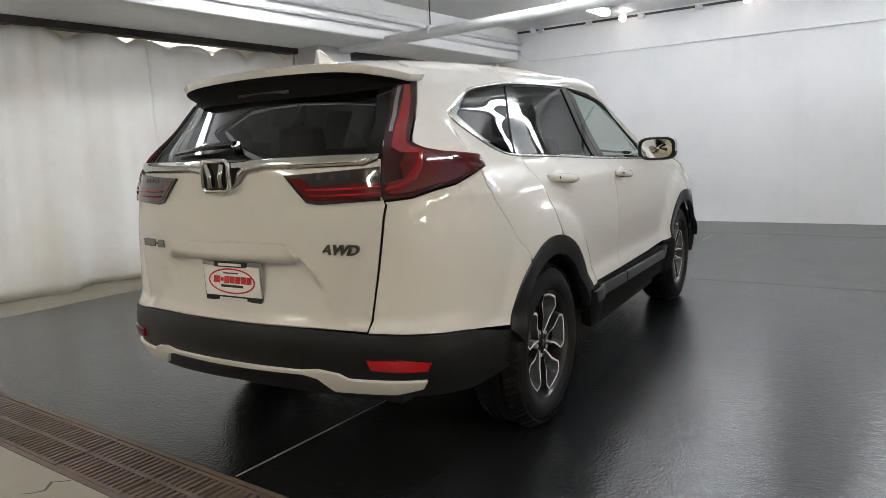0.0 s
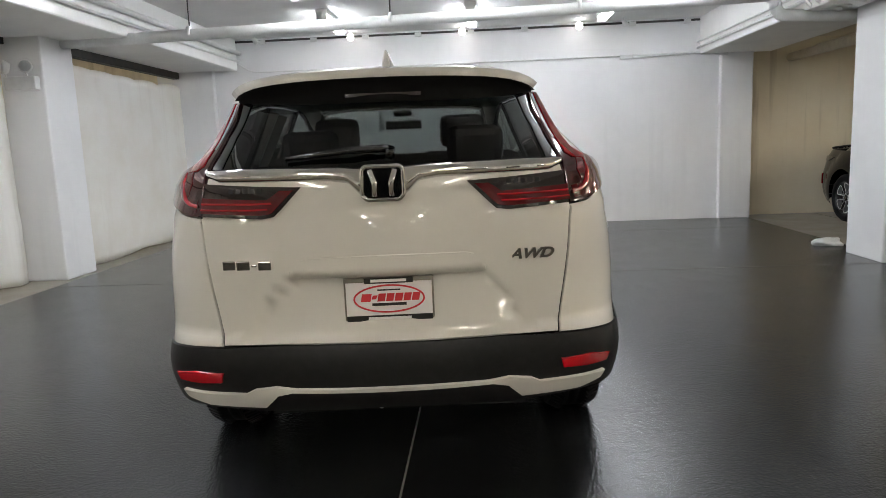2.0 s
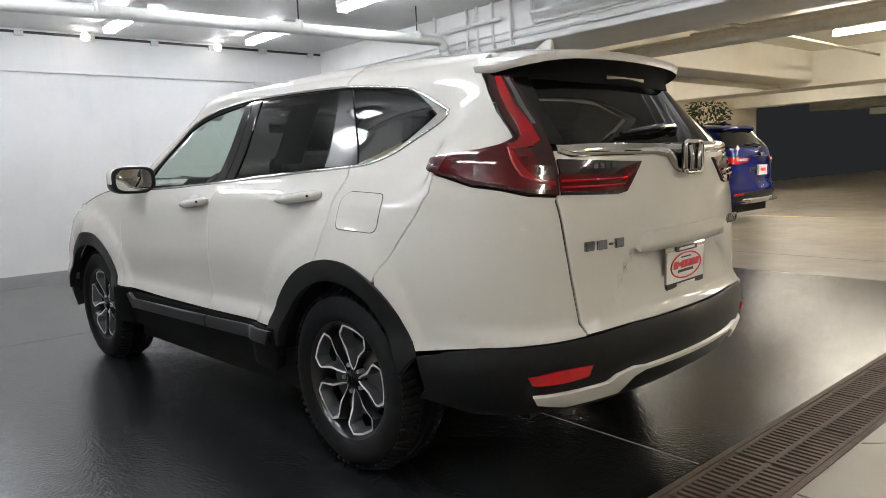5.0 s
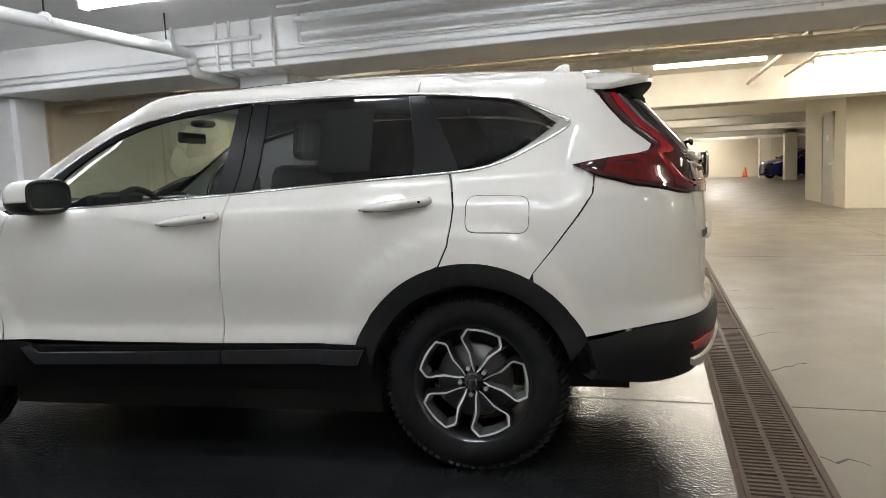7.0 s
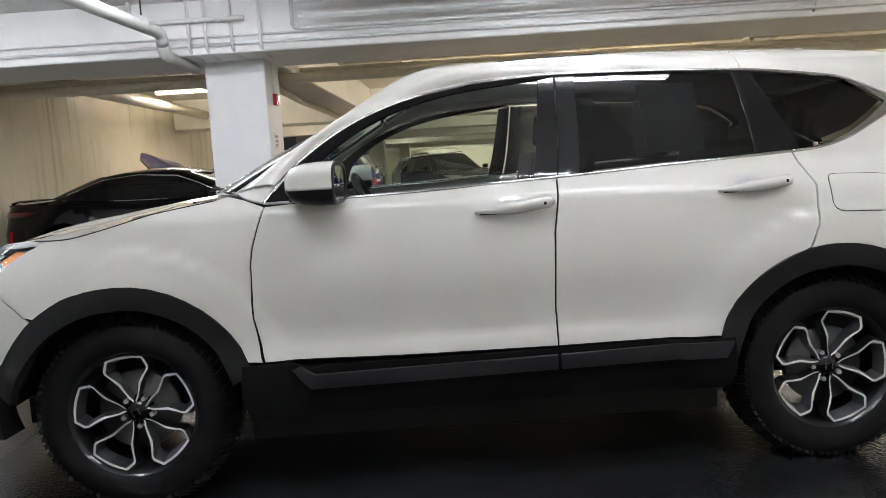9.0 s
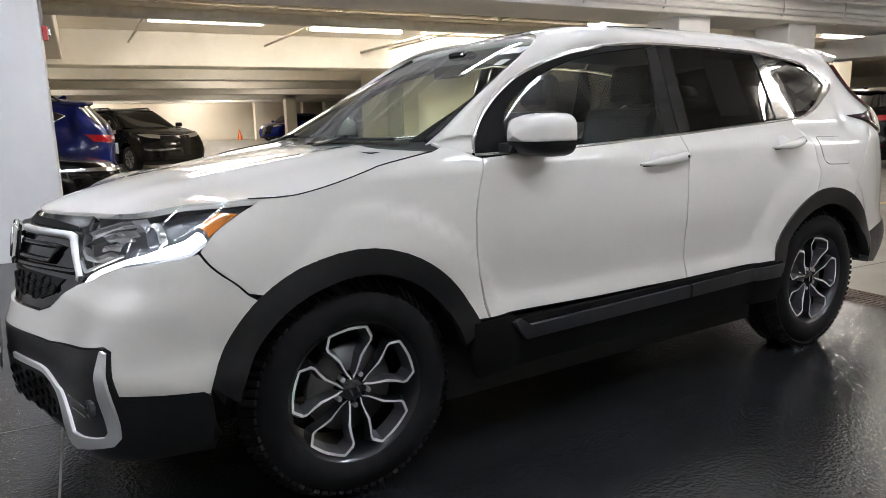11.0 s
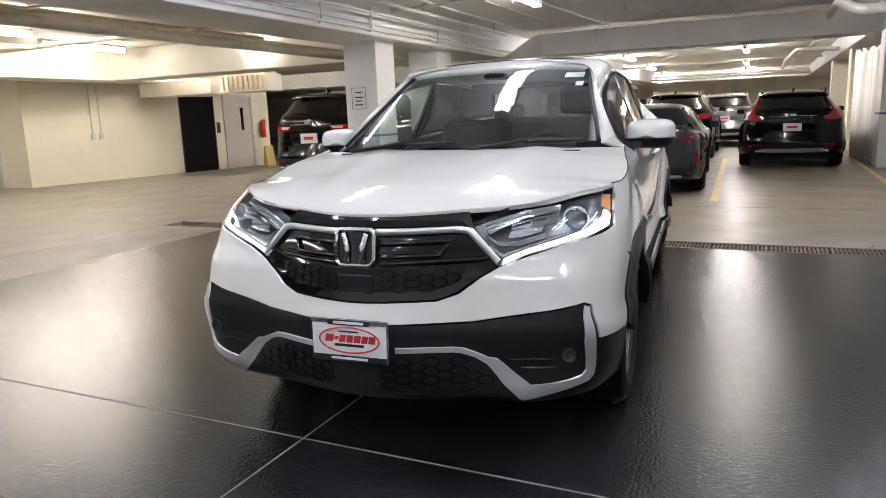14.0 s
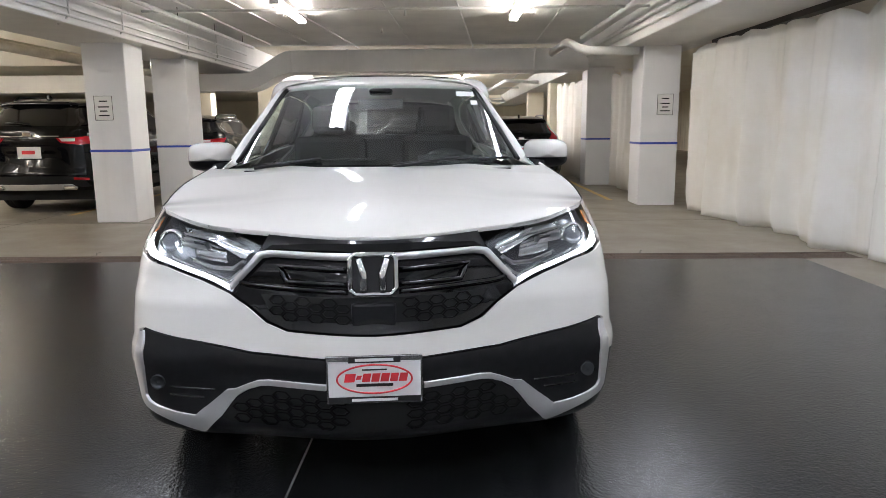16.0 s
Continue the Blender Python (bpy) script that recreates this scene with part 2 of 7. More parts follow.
# ---- ceiling lamps: bare tubes in pairs, the only light ----
def strip_light(x, y, half, glow, paint, label, group, r=0.025):
    lamp = tagged(empty("strip_light", pose(x, y, CEIL - 0.06)), label, "light", group)
    part("housing", box(-0.075, 0.075, -half - 0.02, half + 0.02, 0.0, 0.06), paint, lamp)
    for k in (-0.04, 0.04):
        part("tube", tube([(k, -half, -0.011 - r), (k, half, -0.011 - r)], r, 10), glow, lamp)
    for e in (-1, 1):
        part("holder", box(-0.065, 0.065, e * (half + 0.008) - 0.012, e * (half + 0.008) + 0.012, -0.02 - 2 * r, 0.0), paint, lamp)


for x in (-1.45, 0.45, 2.3):
    for y in (-1.0, 2.6, 5.0):
        strip_light(x, y, 0.6, tube_glow, pipe_white, "white fluorescent strip light under the ceiling, one of a set partly added out of view", "main bay strip lights")
# Unseen lamps added on the west side to brighten the car's flank.
for x, y in ((-2.65, 0.7), (-2.65, -2.1)):
    strip_light(x, y, 0.6, tube_glow, pipe_white, "white fluorescent strip light under the ceiling, one of a set partly added out of view", "main bay strip lights")
for x in (-1.42, 1.90):
    strip_light(x, -5.95, 0.85, tube_warm_near, pipe_white, "white fluorescent strip light under the ceiling, one of a set partly added out of view", "main bay strip lights")
# Seen fixtures plus unseen ones added to brighten the lobby and far bays.
for x, y in ((8.7, -0.15), (8.75, -2.95), (10.1, 5.0), (8.1, -8), (10.3, -3.1), (9.9, -0.2), (16, -2), (22, -3), (27.5, -6), (34, -5), (41.5, -6), (44, -10.5), (45.5, -5), (45.5, 1.0), (40, 1.0), (16, 4), (27.5, 3), (6.6, -12.6), (-0.9, -14), (2.6, -14), (-0.8, -20), (2.9, -20.5), (-0.6, -28), (3.2, -27.5), (-0.4, -35), (3.6, -35), (8, -15), (8, -24), (-8, -4), (-8, 3), (-8, -12), (13, -5), (11.4, -6.0), (10.9, -8.7)):
    strip_light(x, y, 0.95, tube_far if x > 34 or y < -13 else tube_soft if x > 10.5 else tube_warm, pipe_cream, "warm fluorescent strip light under the ceiling, one of a set partly added as fill", "outer bay strip lights", 0.039)


# ---- body surface of a road vehicle ----
def curve(knots):
    """A smooth line through (at, value) pairs."""
    X, Y = (np.array(c, float) for c in zip(*knots))
    d = np.diff(Y) / np.diff(X)
    m = np.concatenate(([d[0]], np.where(d[:-1] * d[1:] > 0, 2 * d[:-1] * d[1:] / (d[:-1] + d[1:] + 1e-12), 0.0), [d[-1]]))

    def f(x):
        x = np.clip(np.asarray(x, float), X[0], X[-1])
        i = np.clip(np.searchsorted(X, x, side="right") - 1, 0, len(X) - 2)
        h = X[i + 1] - X[i]
        t = (x - X[i]) / h
        return (2 * t**3 - 3 * t**2 + 1) * Y[i] + (t**3 - 2 * t**2 + t) * h * m[i] + (3 * t**2 - 2 * t**3) * Y[i + 1] + (t**3 - t**2) * h * m[i + 1]

    return f


class Shell:
    """The skin of a car as a wrap: U runs in metres round the car from the middle of its back (0) over the side to the middle of its
    nose (6.3), negative on its left; z is the height. Every slice is a rounded box, as wide and long as the curves say."""

    def __init__(self, wide, taper, back, nose, screen, arches, drop, deck=None, pr=((0.2, 9.0), (0.62, 9.0), (0.78, 7.0), (1.1, 6.6), (1.25, 6.0), (1.7, 6.0)), pf=((0.2, 7.5), (0.65, 7.5), (0.8, 6.5), (1.0, 7.0)), bow=((0.0, 0.0), (2.0, 0.0)), rear_bow=((0.0, 0.0), (2.0, 0.0)), haunch=0.0, dents=None):
        self.wide, self.taper, self.back, self.nose, self.screen = curve(wide), curve(taper), curve(back), curve(nose), curve(screen)
        self.arches, self.drop, self.pr, self.pf, self.bow, self.dents = arches, curve(drop), curve(pr), curve(pf), curve(bow), dents
        self.rear_bow, self.haunch = curve(rear_bow), haunch
        self.deck = curve(deck) if deck else self.back

    def half(self, y, z):
        k = np.clip((z - 1.15) / 0.25, 0, 1)
        w = self.wide(z + self.drop(y) * k) * (1 + (self.taper(y) - 1) * (1 + 0.8 * k))
        for yw, zw, r in self.arches:
            q = np.hypot(y - yw, z - zw)
            w = w + 0.018 * np.exp(-(((q - r) / 0.13) ** 2)) * (z < 1.1) + 0.014 / (1 + np.exp((q - r - 0.145) / 0.009)) * np.clip((1.02 - z) / 0.05, 0, 1)
        k = np.clip((-y - 1.76) / 0.2, 0, 1)
        q = np.clip((-y - 0.9) / 0.45, 0, 1)
        w = w - 0.5 * self.haunch * np.where(z < 1.17, np.exp(-(((z - 1.17) / 0.11) ** 2)), np.clip(1 - (z - 1.17) / 0.45, 0, 1)) * q * q * (3 - 2 * q)
        return w + 1.35 * self.haunch * np.exp(-(((z - 1.19) / np.where(z > 1.19, 0.13, 0.095)) ** 2)) * k * k * (3 - 2 * k)

    def at(self, U, z, high=False):
        U, z = np.broadcast_arrays(np.asarray(U, float), np.asarray(z, float))
        s, u = np.where(U < 0, -1.0, 1.0), np.abs(U)
        a = np.where(u < 0.9, u / 0.9, np.where(u < 5.4, 1.0, (6.3 - u) / 0.9))
        b = np.where(u < 0.9, -1.0, np.where(u < 3.2, (u - 3.2) / 2.3, np.where(u < 5.4, (u - 3.2) / 2.2, 1.0)))
        L = np.where(b < 0, -(self.deck(z) if high else self.back(z)), self.screen(z) if high else self.nose(z))
        p = np.where(b < 0, self.pr(z), 5.0 if high else self.pf(z))
        t = (np.abs(a) ** p + np.abs(b) ** p) ** (-1 / p)
        y = t * b * L
        x = t * a * self.half(y, z)
        y = y + np.where(b < 0, self.rear_bow(z) * (x / 0.85) ** 2 * np.clip((-y - 1.5) / 0.6, 0, 1), 0)
        if not high:
            y = y - np.where(b > 0, self.bow(z) * (1 - np.exp(-((x / 0.42) ** 2))) * np.clip((y - 1.2) / 0.5, 0, 1), 0)
        if self.dents:
            y = y + self.dents(x, y, z)
        return np.stack([s * x, y, z], -1)

    def normal(self, U, z, high=False, e=0.004):
        du = self.at(np.asarray(U) + e, z, high) - self.at(np.asarray(U) - e, z, high)
        dz = self.at(U, np.asarray(z) + e, high) - self.at(U, np.asarray(z) - e, high)
        n = np.cross(du, dz)
        return n / (np.linalg.norm(n, axis=-1, keepdims=True) + 1e-12)

    def by_y(self, y, z, high=False):
        """U of the point of the side at y and z."""
        us = np.linspace(0.3, 6.0, 700)
        return float(np.interp(y, self.at(us, np.full_like(us, z), high)[:, 1], us))

    def by_x(self, x, z, front=False, high=False):
        """U of the point of the back (or nose) at x and z."""
        us = np.linspace(0, 1.0, 300)
        if front:
            return float(np.interp(x, self.at(6.3 - us, np.full_like(us, z), high)[:, 0], 6.3 - us))
        return float(np.interp(x, self.at(us, np.full_like(us, z), high)[:, 0], us))


def rear_dents(x, y, z):
    """The number plate's hollow in the tailgate."""
    inside = np.clip((0.352 + (0.88 - z) * 0.7 - np.abs(x)) / 0.03, 0, 1)
    tall = np.clip((0.885 - z) / 0.012, 0, 1) * np.clip((z - 0.66) / 0.16, 0, 1)
    return np.where(y < -1.8, 0.034 * inside * tall, 0.0)


SUV = Shell(
    wide=[(0.2, 0.84), (0.30, 0.895), (0.40, 0.918), (0.50, 0.923), (0.545, 0.918), (0.575, 0.909), (0.595, 0.903), (0.62, 0.901), (0.70, 0.904), (0.80, 0.910), (0.92, 0.906), (1.02, 0.895),
          (1.065, 0.888), (1.082, 0.882), (1.10, 0.866), (1.13, 0.840), (1.16, 0.812), (1.20, 0.790), (1.30, 0.742), (1.42, 0.692), (1.52, 0.650), (1.57, 0.622), (1.60, 0.585), (1.63, 0.53)],
    taper=[(-2.4, 1.02), (-1.9, 1.01), (-1.33, 0.998), (-0.6, 1.0), (0.2, 1.0), (1.2, 1.0), (1.7, 1.025), (2.3, 1.045)],
    back=[(0.2, -2.15), (0.30, -2.24), (0.40, -2.315), (0.47, -2.345), (0.56, -2.36), (0.63, -2.345), (0.66, -2.32), (0.75, -2.318), (0.90, -2.32),
          (1.0, -2.318), (1.12, -2.305), (1.20, -2.29), (1.25, -2.262), (1.35, -2.175), (1.5, -2.04), (1.56, -1.985), (1.63, -1.92)],
    nose=[(0.2, 2.14), (0.26, 2.225), (0.30, 2.27), (0.36, 2.288), (0.45, 2.295), (0.55, 2.295), (0.60, 2.28), (0.66, 2.262), (0.80, 2.235), (0.88, 2.205),
          (0.95, 2.15), (1.0, 2.09), (1.06, 2.0), (1.15, 1.87), (1.2, 1.80)],
    screen=[(1.0, 1.32), (1.10, 1.17), (1.17, 1.06), (1.3, 0.82), (1.4, 0.62), (1.5, 0.41), (1.58, 0.22), (1.62, 0.08), (1.66, -0.1)],
    arches=[(-1.33, 0.36, 0.47), (1.33, 0.36, 0.47)],
    drop=[(-2.3, 0.0), (-1.95, 0.01), (-1.7, 0.04), (-1.4, 0.03), (-1.0, 0.008), (-0.6, 0.0), (0.0, 0.01), (0.5, 0.03)],
    bow=((0.2, 0.10), (0.45, 0.18), (0.6, 0.18), (0.72, 0.19), (0.8, 0.23), (1.0, 0.23), (1.2, 0.23)),
    pr=((0.2, 9.0), (0.62, 11.0), (0.78, 10.0), (1.1, 9.0), (1.25, 8.5), (1.5, 8.0), (1.7, 6.0)),
    pf=((0.2, 8.0), (0.45, 10.0), (0.65, 12.0), (0.8, 11.0), (1.0, 8.0)),
    rear_bow=((0.2, 0.16), (0.55, 0.17), (0.7, 0.16), (1.05, 0.17), (1.2, 0.18), (1.35, 0.19), (1.6, 0.20)), haunch=0.075,
    dents=rear_dents)


def hood_z(x, y):
    """Height of the hood: crowned, with two soft creases running back to the pillars."""
    mid = curve([(0.8, 1.175), (1.0, 1.152), (1.3, 1.118), (1.6, 1.080), (1.85, 1.042), (2.0, 1.006), (2.1, 0.974), (2.2, 0.936)])
    fall = curve([(0.8, 0.012), (1.1, 0.02), (1.6, 0.035), (1.9, 0.008), (2.05, -0.014), (2.2, -0.018)])
    x = np.abs(x)
    crease = 0.010 * np.exp(-(((x - 0.36 - 0.12 * (1.6 - y)) / 0.09) ** 2)) * np.clip((2.05 - y) / 0.5, 0, 1)
    y = y + 0.23 * (1 - np.exp(-((x / 0.42) ** 2))) * np.clip((y - 1.2) / 0.5, 0, 1)
    return mid(y) - fall(y) * (x / 0.76) ** 2.2 + crease


def roof_z(x, y):
    mid = curve([(-2.25, 1.555), (-2.1, 1.582), (-1.9, 1.612), (-1.6, 1.640), (-1.2, 1.662), (-0.7, 1.674), (-0.3, 1.668), (0.0, 1.645), (0.2, 1.600), (0.3, 1.56), (0.42, 1.505)])
    x = np.abs(x)
    return mid(y) - (0.030 * (x / 0.6) ** 2 + 0.045 * (x / 0.62) ** 7) * np.clip((0.32 - y) / 0.45, 0.3, 1.0)


# ---- skin panels ----
from mathutils.geometry import delaunay_2d_cdt


def resample(pts, step, closed=True, smooth=False):
    """Points along an outline at even steps; smooth: rounded through the points instead of straight."""
    pts = [np.array(p, float) for p in pts]
    n = len(pts)
    out = []
    for i in range(n if closed else n - 1):
        a, b = pts[i], pts[(i + 1) % n]
        k = max(1, int(np.ceil(np.linalg.norm(b - a) / step)))
        if smooth:
            p0 = pts[i - 1] if closed or i > 0 else a
            p3 = pts[(i + 2) % n] if closed or i + 2 < n else b
            for j in range(k):
                t = j / k
                out.append(0.5 * (2 * a + (b - p0) * t + (2 * p0 - 5 * a + 4 * b - p3) * t**2 + (3 * a - p0 - 3 * b + p3) * t**3))
        else:
            out += [a + (b - a) * j / k for j in range(k)]
    if not closed:
        out.append(pts[-1])
    return out


def inset(poly, d):
    """Moves a closed outline inwards by d."""
    P = np.array(poly)
    area = 0.5 * np.sum(P[:, 0] * np.roll(P[:, 1], -1) - np.roll(P[:, 0], -1) * P[:, 1])
    t = np.roll(P, -1, 0) - np.roll(P, 1, 0)
    t /= np.linalg.norm(t, axis=1, keepdims=True) + 1e-12
    nrm = np.stack([-t[:, 1], t[:, 0]], 1) * np.sign(area)
    return P + nrm * d


def inside(q, P):
    x, y = q[:, 0][:, None], q[:, 1][:, None]
    x0, y0, x1, y1 = P[:, 0], P[:, 1], np.roll(P[:, 0], -1), np.roll(P[:, 1], -1)
    c = ((y0 > y) != (y1 > y)) & (x < (x1 - x0) * (y - y0) / (y1 - y0 + 1e-15) + x0)
    return c.sum(1) % 2 == 1


def sheet(name, outline, place, normal, material, parent, step=0.035, gap=0.002, lift=0.0, depth=0.012, smooth=False, label="", fine=0.02):
    """A panel cut out of a curved skin: fills a flat outline, lays it on the skin with place(), and turns its rim inwards."""
    P = np.array(inset(resample(outline, fine, True, smooth), gap))
    lo, hi = P.min(0), P.max(0)
    gx, gy = np.meshgrid(np.arange(lo[0] + step / 2, hi[0], step), np.arange(lo[1] + step / 2, hi[1], step))
    q = np.stack([gx.ravel(), gy.ravel()], 1)
    q = q[inside(q, P)]
    if len(q):
        d = np.min(np.linalg.norm(q[:, None] - P[None], axis=2), axis=1)
        q = q[d > step * 0.42]
    V = [Vector(p) for p in P] + [Vector(p) for p in q]
    n = len(P)
    vs, _, fs, *_ = delaunay_2d_cdt(V, [], [list(range(n))], 1, 1e-7)
    uv = np.array([tuple(v) for v in vs])
    X, Nn = place(uv[:, 0], uv[:, 1]), normal(uv[:, 0], uv[:, 1])
    X = X + Nn * lift
    faces = []
    for f in fs:
        a, b, c = (X[i] for i in f[:3])
        faces.append(tuple(f) if np.dot(np.cross(b - a, c - a), Nn[f[0]]) > 0 else tuple(f)[::-1])
    edge = {}
    for f in faces:
        for i in range(len(f)):
            e = (f[i], f[(i + 1) % len(f)])
            edge[e] = True
    rim = [e for e in edge if (e[1], e[0]) not in edge]
    verts, norms = [tuple(p) for p in X], [tuple(p) for p in Nn]
    if depth:
        for a, b in rim:
            k = len(verts)
            out = np.cross(X[b] - X[a], Nn[a])
            out = out / (np.linalg.norm(out) + 1e-12)
            verts += [tuple(X[a]), tuple(X[b]), tuple(X[b] - Nn[b] * depth), tuple(X[a] - Nn[a] * depth)]
            norms += [tuple(out * 0.7 + Nn[a] * 0.7), tuple(out * 0.7 + Nn[b] * 0.7), tuple(out), tuple(out)]
            faces.append((k, k + 3, k + 2, k + 1))
    me = bpy.data.meshes.new(name)
    me.from_pydata(verts, [], faces)
    me.materials.append(material)
    me.shade_smooth()
    me.normals_split_custom_set_from_vertices([Vector(v).normalized() for v in norms])
    ob = new(name, me)
    ob.parent = parent
    if label:
        ob["label"] = label
    return ob


def skin(shell, name, outline, material, parent, side=1, high=False, **k):
    """A panel on a shell's skin; outline in (U, z); side -1 mirrors it to the car's left."""
    pts = [(side * u, z) for u, z in outline]
    return sheet(name, pts, lambda u, z: shell.at(u, z, high), lambda u, z: shell.normal(u, z, high), material, parent, **k)


def both(half, nose=False):
    """Makes a whole outline from the right half of one that crosses the middle of the back (or of the nose)."""
    if nose:
        return list(half) + [(12.6 - u, z) for u, z in half[::-1] if abs(u - 6.3) > 1e-6]
    return list(half) + [(-u, z) for u, z in half[::-1] if abs(u) > 1e-6]


def wrap_nose(shell):
    """Lets U run past the middle of the nose to the left half."""
    def place(u, z):
        return shell.at(np.where(u > 6.3, u - 12.6, u), z)

    def normal(u, z):
        return shell.normal(np.where(u > 6.3, u - 12.6, np.minimum(u, 6.294)), z)
    return place, normal


def top_sheet(name, outline, zf, material, parent, **k):
    """A panel on a height field over (x, y)."""
    def normal(x, y, e=0.004):
        n = np.stack([-(zf(x + e, y) - zf(x - e, y)) / (2 * e), -(zf(x, y + e) - zf(x, y - e)) / (2 * e), np.ones_like(x)], -1)
        return n / np.linalg.norm(n, axis=1, keepdims=True)
    return sheet(name, outline, lambda x, y: np.stack([x, y, zf(x, y)], -1), normal, material, parent, **k)


def arc(cy, cz, r, a0, a1, n=14):
    return [(cy + r * math.cos(radians(a0 + (a1 - a0) * i / n)), cz + r * math.sin(radians(a0 + (a1 - a0) * i / n))) for i in range(n + 1)]


def rounded(pts, r, n=5):
    """A closed outline with its corners rounded."""
    out = []
    for i, b in enumerate(pts):
        a, b, c = (np.array(p, float) for p in (pts[i - 1], b, pts[(i + 1) % len(pts)]))
        p, q = b + (a - b) / np.linalg.norm(a - b) * r, b + (c - b) / np.linalg.norm(c - b) * r
        out += [tuple((1 - t) ** 2 * p + 2 * t * (1 - t) * b + t * t * q) for t in np.linspace(0, 1, n)]
    return out


def strip(points, r, seg=8):
    return add_tube(bmesh.new(), points, r, seg)


def ridge(name, top, low, place, normal, material, parent, lift=0.0, bulge=0.01, n=48, m=8, label=""):
    """A rounded bar that lies on a skin between an upper and a lower line of (U, z)."""
    def even(pts):
        q = np.array(pts, float)
        d = np.concatenate(([0], np.cumsum(np.linalg.norm(np.diff(q, axis=0), axis=1))))
        f = np.linspace(0, d[-1], n)
        return np.stack([np.interp(f, d, q[:, 0]), np.interp(f, d, q[:, 1])], 1)
    a, b = even(top), even(low)
    rows_ = []
    for j in range(m + 1):
        k = j / m
        uv = a * (1 - k) + b * k
        out = lift * (1 if 0 < j < m else 0) + bulge * math.sin(math.pi * k) ** 0.7
        rows_.append(place(uv[:, 0], uv[:, 1]) + normal(uv[:, 0], uv[:, 1]) * out)
    bm = bmesh.new()
    vs = [[bm.verts.new(v) for v in r] for r in rows_]
    for q, w in zip(vs, vs[1:]):
        for i in range(n - 1):
            bm.faces.new((q[i], q[i + 1], w[i + 1], w[i])).smooth = True
    bmesh.ops.recalc_face_normals(bm, faces=bm.faces)
    return part(name, bm, material, parent, label)


# ---- vehicle materials ----
def glass(name, tint, base=0.05):
    """A thin pane: tinted see-through with a mirror gloss that grows at grazing angles, alike from both sides."""
    m = bpy.data.materials.new(name)
    m.use_nodes = True
    nt = m.node_tree
    nt.nodes.remove(nt.nodes["Principled BSDF"])
    clear, gloss, mixer, face, power, span = (nt.nodes.new(t) for t in ("ShaderNodeBsdfTransparent", "ShaderNodeBsdfGlossy", "ShaderNodeMixShader", "ShaderNodeLayerWeight", "ShaderNodeMath", "ShaderNodeMapRange"))
    clear.inputs[0].default_value = (*tint, 1)
    gloss.inputs["Roughness"].default_value = 0.0
    face.inputs["Blend"].default_value = 0.5
    power.operation = "POWER"
    power.inputs[1].default_value = 5.0
    span.inputs[3].default_value, span.inputs[4].default_value = base, 1.0
    nt.links.new(face.outputs["Facing"], power.inputs[0])
    nt.links.new(power.outputs[0], span.inputs[0])
    nt.links.new(span.outputs[0], mixer.inputs[0])
    nt.links.new(clear.outputs[0], mixer.inputs[1])
    nt.links.new(gloss.outputs[0], mixer.inputs[2])
    nt.links.new(mixer.outputs[0], nt.nodes["Material Output"].inputs[0])
    return m


pearl = mat("pearl_white_paint", (0.67, 0.653, 0.612), 0.45, coat=1.0, spec=0.2, spot=(0.655, 0.637, 0.595), scale=3, amount=0.5)
black_trim = mat("black_plastic_trim", (0.007, 0.007, 0.008), 0.40, spot=(0.018, 0.018, 0.019), scale=30, bump=0.08, grain_scale=500, spec=0.26)
# Sill step's highlight put into the colour: lighter than the sill's black.
step_sheen = mat("smooth_black_plastic_lightened", (0.012, 0.012, 0.014), 0.30, spec=0.4, spot=(0.03, 0.03, 0.032), scale=14)
gloss_black = mat("gloss_black", (0.006, 0.006, 0.007), 0.08, coat=0.25, spec=0.4)
chrome = mat("chrome", (0.62, 0.62, 0.61), 0.03, 1.0)
badge_chrome = mat("darkened_chrome", (0.20, 0.20, 0.20), 0.12, 1.0)
satin = mat("satin_silver_trim", (0.62, 0.62, 0.62), 0.32, 0.7)
light_trim = mat("light_silver_paint", (0.66, 0.65, 0.62), 0.35, 0.2)
rubber = mat("tyre_rubber", (0.008, 0.008, 0.009), 0.62, spot=(0.022, 0.022, 0.022), scale=12, bump=0.1, grain_scale=200, spec=0.15)
alloy = mat("machined_alloy", (0.80, 0.80, 0.80), 0.40, 0.35)
alloy_dark = mat("dark_painted_alloy", (0.022, 0.023, 0.025), 0.3, 0.4, coat=0.5)
disc_iron = mat("cast_iron_disc", (0.10, 0.10, 0.10), 0.45, 0.8)
fog_glass = mat("dull_fog_lamp", (0.07, 0.075, 0.08), 0.15, 0.5)
dark_in = mat("dark_recess", (0.006, 0.006, 0.006), 0.9)
cabin = mat("charcoal_cabin_fabric", (0.030, 0.031, 0.033), 0.85, spot=(0.046, 0.047, 0.049), spec=0.12, scale=20, bump=0.1, grain_scale=400)
cabin_grey = mat("grey_headliner", (0.52, 0.52, 0.50), 0.9)
red_lens = mat("red_lamp_lens", (0.36, 0.004, 0.010), 0.06, coat=0.6)
dark_red = mat("dark_red_lamp_lens", (0.085, 0.003, 0.006), 0.06, coat=0.6)
mid_red = mat("plain_red_lamp_lens", (0.22, 0.004, 0.008), 0.06, coat=0.6)
wine = mat("deep_red_lamp_lens", (0.035, 0.004, 0.006), 0.06, coat=0.6)
smoke = mat("smoked_lamp_lens", (0.018, 0.012, 0.013), 0.06, coat=0.6)
amber = mat("amber_lens", (0.75, 0.22, 0.02), 0.1, coat=0.8)
lamp_glow = mat("lit_daytime_lamp", (1, 1, 1), 0.2, emit=(0.95, 0.98, 1.0), strength=9.0)
lamp_clear = glass("clear_lamp_cover", (0.93, 0.95, 0.96))
